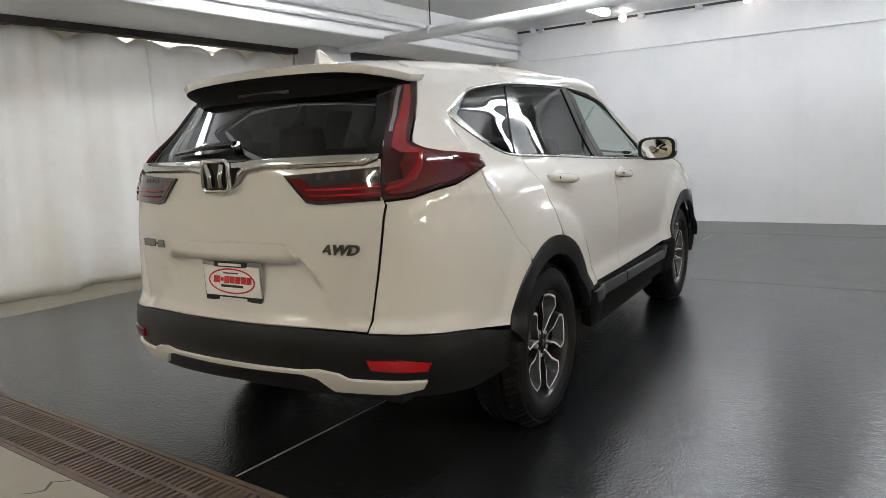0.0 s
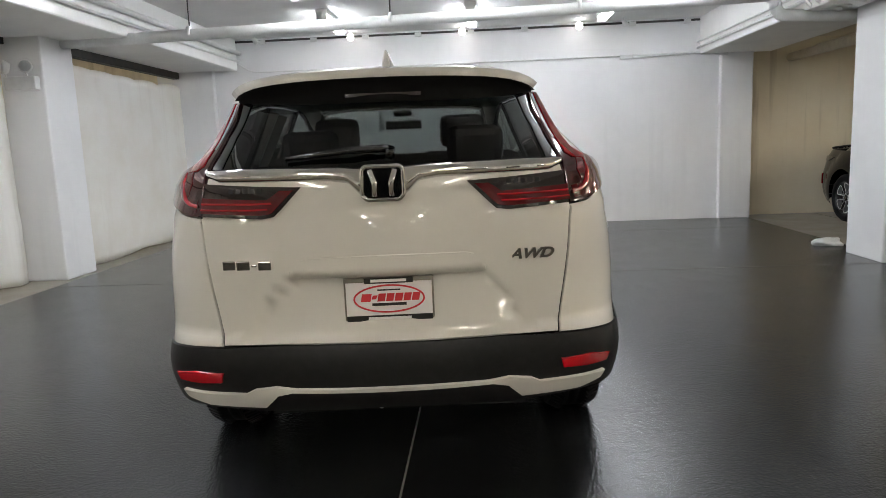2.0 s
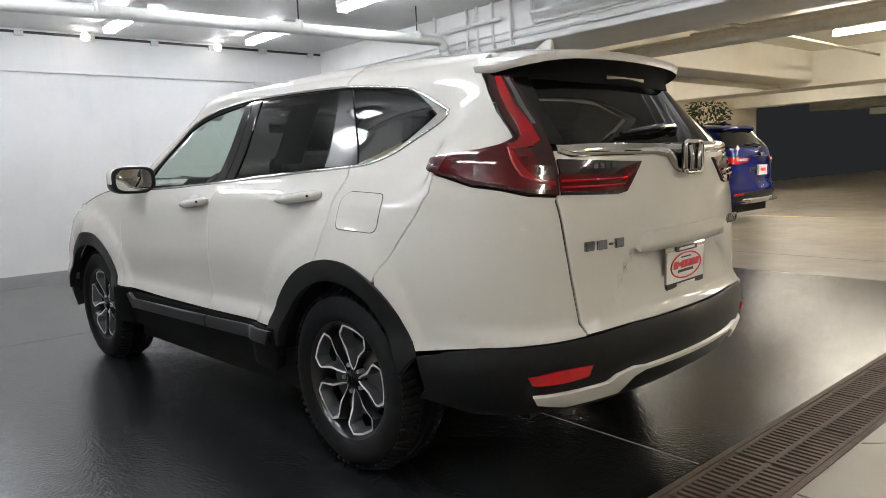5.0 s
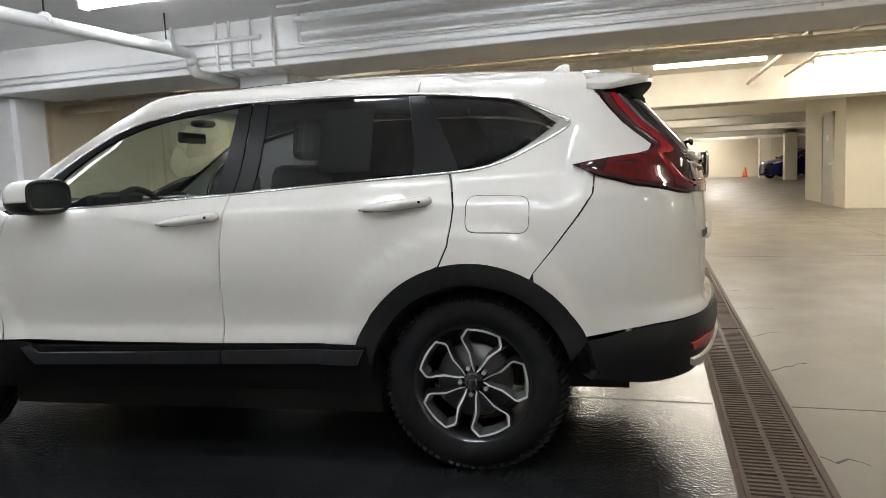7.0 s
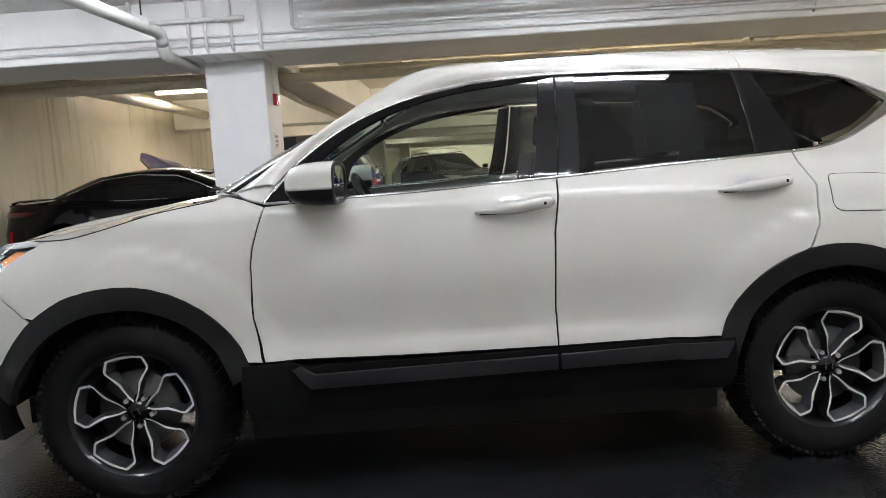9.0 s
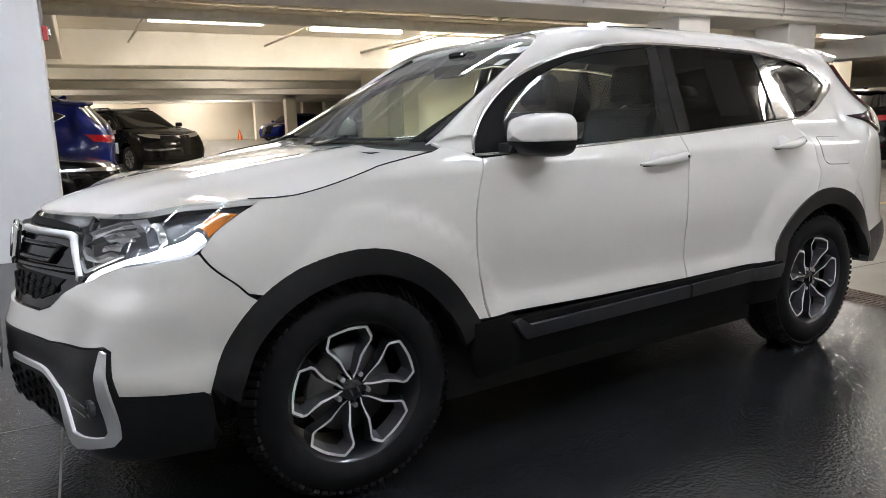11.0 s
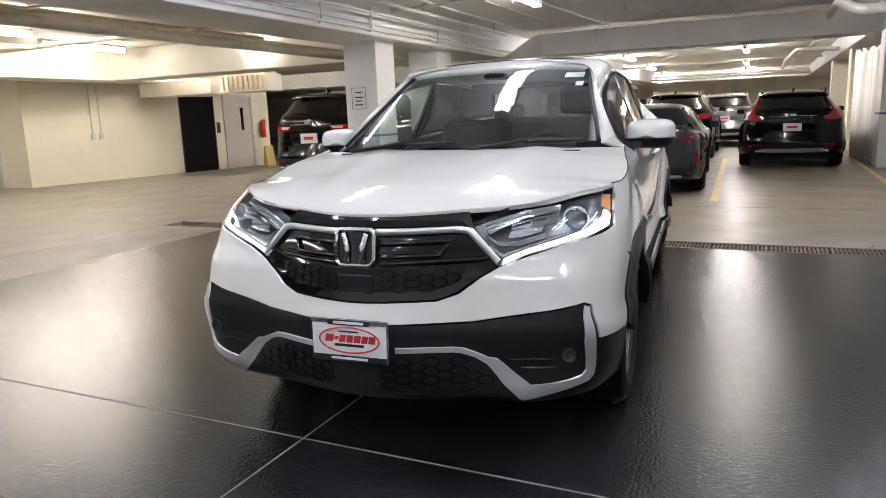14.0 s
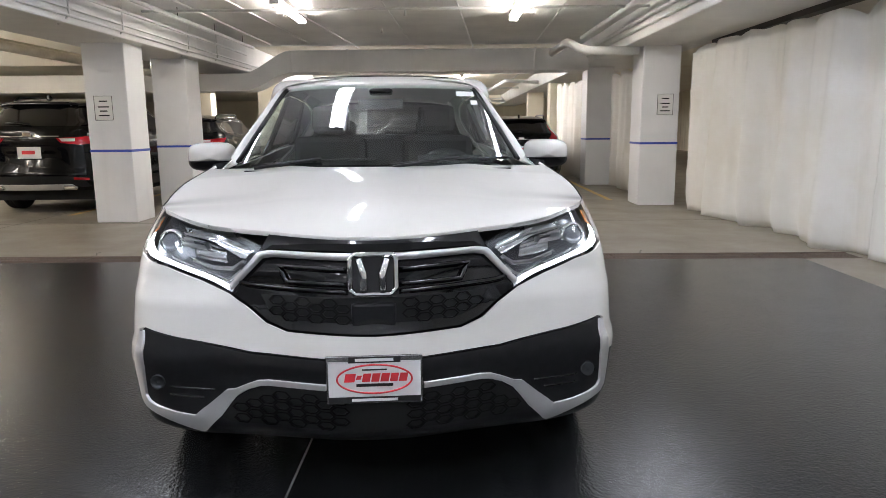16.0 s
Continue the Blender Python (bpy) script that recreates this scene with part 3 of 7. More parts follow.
lamp_bowl = mat("dark_lamp_bowl", (0.10, 0.103, 0.11), 0.28, 0.7)
lamp_lens = mat("projector_lens", (0.10, 0.11, 0.13), 0.05, 0.2, coat=1.0)
wheel_grey = mat("grey_painted_spoke_wall", (0.16, 0.165, 0.175), 0.32, 0.6)
matt_black = mat("matt_black_plastic", (0.004, 0.004, 0.004), 0.75, spec=0.12)
reflector = mat("bright_reflector", (0.75, 0.76, 0.78), 0.12, 1.0)
clear_glass = glass("green_tinted_glass", (0.80, 0.88, 0.83), 0.07)
# Windscreen base gloss raised above plain glass to brighten the ceiling's reflection.
screen_glass = glass("brightened_windscreen_glass", (0.80, 0.88, 0.84), 0.11)
dark_glass = glass("privacy_glass", (0.10, 0.10, 0.10))
hatch_glass = glass("rear_privacy_glass", (0.145, 0.155, 0.155))
mirror_glass = mat("mirror", (0.85, 0.87, 0.88), 0.02, 1.0)
plate_white = mat("white_plate", (0.8, 0.8, 0.8), 0.35)
plate_red = mat("red_print", (0.62, 0.03, 0.04), 0.4)
plate_black = mat("black_print", (0.01, 0.01, 0.01), 0.35)


# ---- wheels ----
def wheel_thing(parent, at, right, rim_r=0.243, tyre_r=0.362, width=0.235, spin=0.0, detail=True):
    """A tyre on a five-pair-spoke alloy rim, its outer face towards +x in its own frame."""
    w = empty("wheel")
    w.parent = parent
    w.matrix_basis = pose(*at, 0, 0, 0 if right else 180) @ pose(0, 0, 0, spin, 0, 0)
    h = width / 2
    prof = [(rim_r - 0.012, h - 0.03), (rim_r + 0.002, h - 0.008), (rim_r + 0.03, h + 0.004), (rim_r + 0.065, h + 0.004), (tyre_r - 0.03, h - 0.012),
            (tyre_r - 0.008, h - 0.03), (tyre_r, h - 0.06), (tyre_r, 0.03), (tyre_r - 0.008, 0.028), (tyre_r - 0.008, 0.018), (tyre_r, 0.016), (tyre_r, -0.016),
            (tyre_r - 0.008, -0.018), (tyre_r - 0.008, -0.028), (tyre_r, -0.03), (tyre_r, -h + 0.06), (tyre_r - 0.008, -h + 0.03),
            (tyre_r - 0.03, -h + 0.012), (rim_r + 0.03, -h), (rim_r - 0.01, -h + 0.03)]
    tyre = part("tyre", lathe(prof, 72, "X"), rubber, w, "black rubber tyre with grooved tread")
    for s in (1, -1) if detail else ():
        bm = bmesh.new()
        for i in range(72):
            a = 2 * math.pi * i / 72
            m = Matrix.Rotation(a, 4, "X") @ pose(s * (h - 0.038), 0, tyre_r - 0.004, 0, s * 28, s * 14)
            add_box(bm, -0.032, 0.032, -0.009, 0.009, -0.006, 0.006, m=m)
        part("tread", bm, rubber, tyre)
    part("barrel", lathe([(rim_r - 0.004, h - 0.012), (rim_r - 0.02, h - 0.03), (rim_r - 0.03, 0.0), (rim_r - 0.03, -h + 0.02)], 48, "X"), alloy_dark, w)
    part("brake_disc", lathe([(0.0, h - 0.075), (0.15, h - 0.075), (0.155, h - 0.09), (0.155, h - 0.1)], 40, "X"), disc_iron, w)
    face = h - 0.028
    dark, bright, wall = bmesh.new(), bmesh.new(), bmesh.new()
    R = rim_r - 0.006
    # each of five petals: a loop that opens from the hub to the rim, bright on its outline and dark inside its walls
    petal = [(0.040, 0.004), (0.060, 0.018), (0.090, 0.031), (0.120, 0.043), (0.150, 0.064), (0.175, 0.084), (0.190, 0.088), (0.228, 0.074), (0.232, 0.070), (0.239, 0.035), (0.242, 0.0)]
    petal = [(r * R / 0.257, t * R / 0.248) for r, t in petal]
    loop = petal + [(r, -t) for r, t in petal[-2::-1]]
    for k in range(5):
        ca, sa = math.cos(2 * math.pi * k / 5), math.sin(2 * math.pi * k / 5)

        def turn(r, t, x):
            return Vector((x, r * ca - t * sa, r * sa + t * ca))
        outer, inner, deep = [], [], []
        for r, t in loop:
            dome = face - 0.028 * max(0, 1 - r / (0.16 * R / 0.24)) + 0.004
            g = 0.0095
            rr = math.hypot(r, t)
            outer.append((r, t, dome))
            c = (0.15 * R / 0.24, 0.0)
            d = math.hypot(r - c[0], t - c[1])
            q = (d - g) / d
            inner.append((c[0] + (r - c[0]) * q, c[1] + (t - c[1]) * q, dome - 0.001))
            deep.append((c[0] + (r - c[0]) * (q - 0.16), c[1] + (t - c[1]) * (q - 0.16), dome - 0.055))
        for bm_, A, B in ((bright, outer, inner), (wall, inner, deep)):
            va, vb = [bm_.verts.new(turn(*p)) for p in A], [bm_.verts.new(turn(*p)) for p in B]
            for i in range(len(A) - 1):
                bm_.faces.new((va[i], va[i + 1], vb[i + 1], vb[i]))
        # dark web between the petals
        va = [dark.verts.new(turn(*p)) for p in outer]
        vb = [dark.verts.new(turn(p[0] * 1.0, p[1] * 1.16, p[2] - 0.035)) for p in outer]
        for i in range(len(va) - 1):
            dark.faces.new((va[i], va[i + 1], vb[i + 1], vb[i]))
    for b_ in (dark, bright, wall):
        bmesh.ops.recalc_face_normals(b_, faces=b_.faces)
    part("spokes", dark, alloy_dark, w, "dark painted spoke walls")
    part("spoke_wall", wall, wheel_grey, w, "grey painted walls of the spoke openings")
    part("spoke_face", bright, alloy, w, "machined bright spoke edges")
    part("rim_lip", lathe([(R + 0.008, face + 0.004), (R + 0.002, face + 0.012), (R - 0.004, face + 0.006), (R - 0.008, face - 0.03)], 64, "X"), alloy_dark, w)
    cap = part("hub", lathe([(0.0, face - 0.010), (0.030, face - 0.010), (0.034, face - 0.014), (0.050, face - 0.024), (0.062, face - 0.05)], 32, "X"), gloss_black, w)
    bm = box(face - 0.0095, face - 0.0065, -0.016, -0.010, -0.014, 0.014)
    add_box(bm, face - 0.0095, face - 0.0065, 0.010, 0.016, -0.014, 0.014)
    part("badge", bm, chrome, cap)
    for k in range(5):
        a = 2 * math.pi * (k + 0.5) / 5
        nut = bmesh.new()
        bmesh.ops.create_cone(nut, cap_ends=True, segments=6, radius1=0.010, radius2=0.009, depth=0.03,
                              matrix=pose(face - 0.03, 0.056 * math.cos(a), 0.056 * math.sin(a), 0, 90, 0))
        part("wheel_nut", nut, satin, w)
    return w


# ---- the white SUV ----
def S(y, z, high=False):
    return SUV.by_y(y, z, high), z


def R(x, z):
    return SUV.by_x(x, z), z


def N(x, z, high=False):
    return SUV.by_x(x, z, True, high), z


def hood_edge(u):
    """Where the skin of the nose and fenders meets the hood, at U."""
    z = 1.0
    for _ in range(40):
        p = SUV.at(u, z)
        z = 0.5 * z + 0.5 * float(hood_z(p[0], p[1]))
    return u, z


def line_on(pts, high=False, lift=0.0, side=1, step=0.03, smooth=True):
    """3D points along a line drawn on the skin."""
    q = resample(pts, step, False, smooth)
    u, z = np.array([side * p[0] for p in q]), np.array([p[1] for p in q])
    return [Vector(v) for v in SUV.at(u, z, high) + SUV.normal(u, z, high) * lift]


REAR, FRONT, AX = -1.33, 1.33, 0.362
suv = tagged(empty("suv", TURN), "pearl white compact SUV with black lower cladding and dark alloy wheels", "car")
nose_place, nose_normal = wrap_nose(SUV)


def nose_sheet(name, half, material, parent, **k):
    return sheet(name, both(half, True), nose_place, nose_normal, material, parent, **k)


# inner shell that shows in the gaps, floor pan and wheel wells
part("floor_pan", box(-0.80, 0.80, -0.92, 0.92, 0.20, 0.42), dark_in, suv)
part("under_tray", box(-0.52, 0.52, 0.92, 1.92, 0.23, 0.42), dark_in, suv)
part("under_tray", box(-0.52, 0.52, -1.95, -0.92, 0.24, 0.42), dark_in, suv)
part("radiator_pack", box(-0.55, 0.55, 1.6, 1.90, 0.42, 0.90), dark_in, suv)
part("tail_panel", box(-0.55, 0.55, -2.12, -1.98, 0.42, 1.0), dark_in, suv)
for yw in (REAR, FRONT):
    for s in (1, -1):
        bm = bmesh.new()
        rows_ = [[bm.verts.new((s * x, yw + 0.43 * math.cos(a), AX + 0.43 * math.sin(a))) for a in [radians(8 + 164 * i / 20) for i in range(21)]] for x in (0.90, 0.58)]
        for i in range(20):
            bm.faces.new((rows_[0][i], rows_[0][i + 1], rows_[1][i + 1], rows_[1][i]))
        bm.faces.new(rows_[1])
        part("wheel_liner", bm, dark_in, suv)

hood_line = [hood_edge(u) for u in np.linspace(SUV.by_y(0.98, 1.14), 6.3, 44)]
hood_pts = [tuple(SUV.at(u, z)[:2]) for u, z in hood_line]
hood_poly = hood_pts + [(-x, y) for x, y in hood_pts[-2::-1]] + [(-0.5, 1.06), (0.0, 1.10), (0.5, 1.06)]
hood = top_sheet("hood", hood_poly, hood_z, pearl, suv, gap=0.003, depth=0.02)

for s in (1, -1):
    part("hood_seam", strip([Vector(SUV.at(s * u, z + 0.001)) for u, z in hood_line if u < SUV.by_y(1.66, 1.01)], 0.0022, 6), dark_in, suv)
door_front_edge = [(0.790, 1.104), (0.829, 0.99), (0.849, 0.85), (0.850, 0.70), (0.818, 0.54)]
door_gap = [(-0.265, 0.525), (-0.264, 0.745), (-0.271, 0.95), (-0.300, 1.150)]
rear_edge = [(-1.245, 1.198), (-1.276, 1.068), (-1.255, 0.918), (-1.218, 0.84)]
belt = [(-1.245, 1.199), (-0.766, 1.176), (-0.291, 1.150), (0.125, 1.131), (0.567, 1.117), (0.800, 1.112)]
dlo_top = [(0.800, 1.115), (0.668, 1.268), (0.517, 1.374), (0.401, 1.430), (0.283, 1.472), (0.165, 1.502), (0.022, 1.527), (-0.15, 1.545), (-0.330, 1.553), (-0.718, 1.549), (-1.115, 1.535), (-1.40, 1.505), (-1.53, 1.479), (-1.670, 1.415), (-1.730, 1.374)]


def roof_rim(y):
    """Where the side of the cabin meets the roof."""
    z = 1.57
    for _ in range(30):
        u = SUV.by_y(y, z, True)
        p = SUV.at(u, z, True)
        z = 0.5 * z + 0.5 * float(roof_z(p[0], y))
    return u, z, p[0]


def pillar_normal(s):
    """The way in which the windscreen pillar stands proud of the skin, fading out along the roof."""
    def normal(u, z):
        y = SUV.at(s * u, z, True)[:, 1]
        k, q = np.clip((y + 0.68) / 0.75, 0, 1), np.clip((0.95 - y) / 0.2, 0, 1)
        return SUV.normal(s * u, z, True) * (k * k * (3 - 2 * k) * q)[:, None]
    return normal


dlo_fine = [tuple(p) for p in resample(dlo_top, 0.05, False, True)]
pane_top = [tuple(p) for p in resample([(0.640, 1.127), (0.600, 1.250), (0.480, 1.350), (0.360, 1.412), (0.240, 1.456), (0.120, 1.486), (0.0, 1.506), (-0.275, 1.537)], 0.05, False, True)]
rim_ys = (0.12, 0.05, -0.1, -0.3, -0.5, -0.7, -0.9, -1.1, -1.3, -1.5, -1.65, -1.78)
dlo_low = [(-1.730, 1.374), (-1.585, 1.288), (-1.40, 1.217), (-1.245, 1.199)]
for side, word in ((1, "right"), (-1, "left")):
    fender_top = [p for p in hood_line if p[0] <= SUV.by_y(1.63, 1.01)]
    fender = [S(0.826, 0.54)] + [S(y + 0.003, z) for y, z in door_front_edge[::-1]][1:] + [S(0.86, 1.13), S(0.93, 1.15)] + fender_top[::2] + \
        [S(1.65, 0.993), S(1.735, 0.943), S(1.788, 0.888), S(1.672, 0.756)] + [S(*p) for p in arc(FRONT, AX, 0.487, 52, 158)]
    skin(SUV, "fender", fender, pearl, suv, side)
    fd = skin(SUV, "front_door", [S(y, z) for y, z in door_front_edge + [(0.3, 0.528)] + door_gap + belt[2:-1]], pearl, suv, side)
    rd = skin(SUV, "rear_door", [S(y, z) for y, z in [(y - 0.004, z) for y, z in door_gap[::-1]] + [(-0.86, 0.53)] + arc(REAR, AX, 0.487, 20, 74) + rear_edge[::-1] + belt[:3]], pearl, suv, side)
    quarter = [S(y, z) for y, z in [(-1.223, 0.84)] + [(y - 0.004, z) for y, z in rear_edge[::-1]][1:] + dlo_low[::-1] + [p for p in dlo_fine[::-1] if p[0] < -1.14] + [(-1.1015, 1.537)]] + \
        [roof_rim(y)[:2] for y in rim_ys if y < -1.05] + \
        [(0.875, 1.500), R(0.593, 1.493), R(0.618, 1.430), R(0.643, 1.368), R(0.667, 1.310), R(0.687, 1.276), R(0.706, 1.263), S(-2.03, 1.252), S(-1.99, 1.237), S(-1.87, 1.227), S(-1.745, 1.208), S(-1.82, 1.166), S(-1.812, 1.10)] + [S(-1.71, 0.960), S(-1.587, 0.808)] + \
        [S(*p) for p in arc(REAR, AX, 0.487, 120, 78)]
    skin(SUV, "quarter_panel", quarter, pearl, suv, side)
    if side < 0:
        flap = rounded([(-1.330, 1.107), (-1.577, 1.096), (-1.573, 0.957), (-1.327, 0.968)], 0.040)
        fuel = skin(SUV, "fuel_flap", [S(y, z) for y, z in flap], pearl, suv, side, lift=0.0025, depth=0.006)
        part("flap_gap", strip(line_on([S(y, z) for y, z in flap + flap[:1]], False, 0.0005, side, 0.02, False), 0.0015, 6), dark_in, fuel)
    cant = [S(y, z, True) for y, z in [p for p in dlo_fine if p[0] > -1.06] + [(-1.0995, 1.537)]] + [roof_rim(y)[:2] for y in rim_ys[::-1] if y > -1.2] + \
        [N(0.560, 1.565, True), N(0.578, 1.54, True), N(0.618, 1.48, True), N(0.665, 1.38, True), N(0.70, 1.27, True), N(0.735, 1.155, True), S(0.87, 1.13, True)]
    skin(SUV, "roof_pillar", cant, pearl, suv, side, True, lift=0.002)
    ridge("front_pillar", [N(0.72, 1.150, True), N(0.700, 1.20, True), N(0.674, 1.28, True), N(0.640, 1.38, True), N(0.598, 1.48, True), N(0.552, 1.560, True)] + [roof_rim(y)[:2] for y in (0.12, 0.05, -0.1, -0.3, -0.5, -0.7)],
          [S(y, z + 0.010, True) for y, z in dlo_fine if -0.7 < y < 0.76], lambda u, z: SUV.at(side * u, z, True), pillar_normal(side), pearl, suv, 0.002, 0.030, 60, 10)
    # rear bumper corner in body colour
    corner = [(0.594, 0.620), (0.613, 0.774), (0.643, 0.943), (0.668, 1.065), R(0.660, 1.076), R(0.738, 1.084), S(-2.06, 1.106), S(-1.93, 1.133), S(-1.824, 1.164), S(-1.816, 1.10), S(-1.714, 0.960), S(-1.587, 0.808)] + \
        [S(*p) for p in arc(REAR, AX, 0.487, 122, 156)] + [S(-2.0, 0.594), R(0.78, 0.612)]
    skin(SUV, "bumper_corner", corner, pearl, suv, side)
    # windows
    skin(SUV, "front_window", [S(y, z, True) for y, z in pane_top + [(-0.215, 1.155), (0.128, 1.143)]],
         clear_glass, fd, side, True, lift=-0.006, depth=0, gap=0)
    skin(SUV, "rear_window", [S(y, z, True) for y, z in [(-0.392, 1.168), (-0.420, 1.540), (-0.71, 1.541), (-1.062, 1.526), (-1.094, 1.208)]],
         dark_glass, rd, side, True, lift=-0.006, depth=0, gap=0)
    skin(SUV, "quarter_window", [S(y, z, True) for y, z in [(-1.135, 1.522), (-1.36, 1.497), (-1.52, 1.463), (-1.660, 1.385), (-1.51, 1.288), (-1.285, 1.216)]],
         dark_glass, suv, side, True, lift=-0.006, depth=0, gap=0)
    skin(SUV, "front_pillar_trim", [S(y, z, True) for y, z in [(-0.215, 1.155), (-0.275, 1.532), (-0.340, 1.545), (-0.304, 1.155)]], gloss_black, fd, side, True, gap=0.001)
    skin(SUV, "rear_pillar_trim", [S(y, z, True) for y, z in [(-0.310, 1.155), (-0.346, 1.546), (-0.420, 1.543), (-0.392, 1.166)]], gloss_black, rd, side, True, gap=0.001)
    skin(SUV, "quarter_pillar_trim", [S(y, z, True) for y, z in [(-1.094, 1.203), (-1.062, 1.530), (-1.135, 1.526), (-1.285, 1.210), (-1.245, 1.203)]], gloss_black, rd, side, True, gap=0.001)
    skin(SUV, "window_corner", [S(y, z, True) for y, z in [(0.80, 1.118)] + pane_top + [(y, z - 0.003) for y, z in dlo_fine[::-1] if -0.345 < y < 0.76]],
                matt_black, fd, side, True, gap=0.001)
    part("window_chrome", strip(line_on([S(y, z, True) for y, z in belt[::-1]], True, 0.0, side), 0.007), chrome, suv)
    part("window_chrome", strip(line_on([S(y, z, True) for y, z in dlo_top + dlo_low[1:]], True, 0.0, side), 0.007), chrome, suv)
    skin(SUV, "window_chrome", [S(y, z, True) for y, z in [(-1.50, 1.489), (-1.67, 1.419), (-1.735, 1.373), (-1.59, 1.286), (-1.41, 1.218), (-1.42, 1.232), (-1.565, 1.300), (-1.675, 1.378), (-1.62, 1.418)]], chrome, suv, side, True, lift=0.003)
    # cladding
    skin(SUV, "rear_arch_trim", [S(*p) for p in arc(REAR, AX, 0.490, 158, 18, 26) + arc(REAR, AX, 0.405, 12, 164, 26)], black_trim, suv, side, lift=0.010, depth=0.04, label="black plastic wheel arch trim")
    skin(SUV, "front_arch_trim", [S(*p) for p in arc(FRONT, AX, 0.490, 162, 17, 26) + arc(FRONT, AX, 0.405, 12, 166, 26)], black_trim, suv, side, lift=0.010, depth=0.04, label="black plastic wheel arch trim")
    sill = skin(SUV, "sill", [S(y, z) for y, z in [(0.90, 0.535), (0.72, 0.533), (0.69, 0.512), (-0.92, 0.526), (-0.93, 0.40), (-0.90, 0.335), (0.88, 0.325), (0.91, 0.42)]], matt_black, suv, side, lift=0.014, depth=0.05, label="black plastic sill cladding")
    skin(SUV, "sill_step", [S(y, z) for y, z in [(0.735, 0.505), (0.66, 0.430), (-0.258, 0.444), (-0.258, 0.500), (0.64, 0.485), (0.69, 0.515)]], step_sheen, sill, side, lift=0.032, depth=0.02)
    skin(SUV, "sill_step", [S(y, z) for y, z in [(-0.270, 0.500), (-0.270, 0.444), (-0.88, 0.455), (-0.91, 0.515)]], step_sheen, sill, side, lift=0.032, depth=0.02)
    # door handles
    for door, y0, z0 in ((fd, -0.125, 1.052), (rd, -1.04, 1.082)):
        bm = bmesh.new()
        ps, low = [], []
        for i in range(17):
            f = i / 16
            y = y0 + 0.145 - 0.29 * f
            z = z0 + (f - 0.5) * 0.026
            p = SUV.at(side * SUV.by_y(y, z), z)
            bulge = 0.030 * math.sin(math.pi * f) ** 0.5 if 0 < f < 1 else 0.0
            ps.append((p[0] + side * (bulge + 0.002), y, z))
            low.append((p[0] + side * 0.002, y, z - 0.006 - 0.012 * math.sin(math.pi * f)))
        add_tube(bm, ps, [0.004 + 0.017 * min(1, i / 6) if i < 16 else 0.012 for i in range(17)], 12)
        part("door_handle", bm, pearl, door)
        # Dark strip on the door draws the shade under the handle.
        part("handle_shade", strip([Vector(p) for p in low[1:-1]], 0.004, 6), dark_in, door)
        p = ps[14]
        part("lock_button", add_tube(bmesh.new(), [(p[0], p[1], p[2]), (p[0] + side * 0.024, p[1], p[2])], 0.006, 10), dark_in, door)
        ring_ = [(y0 + 0.012 + 0.070 * math.cos(a), z0 - 0.006 + 0.047 * math.sin(a)) for a in [2 * math.pi * i / 24 for i in range(24)]]
        # Flat satin disc puts the body-coloured cup's bright reflection into its colour.
        skin(SUV, "cup_glint", [S(y, z) for y, z in ring_], satin, door, side, lift=0.0012, depth=0.002, gap=0)
    # mirror
    mx, my = side * 0.925, 0.60
    shape = [(0.0, -0.5), (0.42, -0.46), (0.78, -0.32), (0.95, -0.08), (1.0, 0.2), (0.99, 0.44), (0.95, 0.5)]
    mir = part("mirror", pod(shape, 1.0, -0.25), pearl, suv, "white door mirror with black lower half")
    mir.matrix_basis = pose(mx, my, 1.178) @ pose(0, 0, 0, 90, 0, side * 6) @ Matrix.Diagonal((0.124, 0.078, 0.19, 1))
    low = part("mirror_base", pod(shape, -0.25, -1.0), black_trim, suv)
    low.matrix_basis = mir.matrix_basis.copy()
    rim = part("mirror_bezel", pod([(0.95, 0.5), (0.90, 0.53), (0.80, 0.53), (0.76, 0.50)], 1.0, -1.0), black_trim, suv)
    rim.matrix_basis = mir.matrix_basis.copy()
    pane = part("mirror_glass", pod([(0.0, 0.50), (0.77, 0.505)], 1.0, -1.0), mirror_glass, suv)
    pane.matrix_basis = mir.matrix_basis.copy()
    part("mirror_arm", prism([(0.70, 1.115), (0.56, 1.115), (0.57, 1.150), (0.68, 1.150)], side * 0.80, side * 0.90, "X"), black_trim, suv, bevel=0.01)
    part("turn_repeater", strip([(mx + side * 0.045, my + 0.082, 1.176), (mx + side * 0.092, my + 0.045, 1.176), (mx + side * 0.113, my - 0.02, 1.176)], 0.006), light_trim, suv)
    # tail lamps
    seam_u = 0.670
    outer = [R(0.657, 1.080), R(0.736, 1.088), S(-2.06, 1.110), S(-1.93, 1.137), S(-1.82, 1.168), S(-1.745, 1.206), S(-1.87, 1.224), S(-1.99, 1.234), S(-2.03, 1.249), R(0.705, 1.260), R(0.684, 1.273), R(0.664, 1.309), R(0.640, 1.368), R(0.615, 1.430), R(0.590, 1.491), R(0.550, 1.488), R(0.557, 1.426), R(0.584, 1.365), R(0.602, 1.306), R(0.628, 1.245), R(0.642, 1.19), R(0.650, 1.12)]
    lamp = skin(SUV, "tail_lamp", outer, wine, suv, side, lift=0.014, depth=0.03, label="red and smoked tail lamp")
    skin(SUV, "bright_lens", [(seam_u + 0.006, 1.094), R(0.730, 1.100), S(-2.05, 1.122), S(-1.93, 1.150), S(-1.85, 1.174), S(-1.87, 1.222), S(-1.97, 1.232), R(0.715, 1.250), R(0.690, 1.240), R(0.688, 1.195), R(0.705, 1.150), (seam_u + 0.006, 1.140)], dark_red, lamp, side, lift=0.016, depth=0.004)
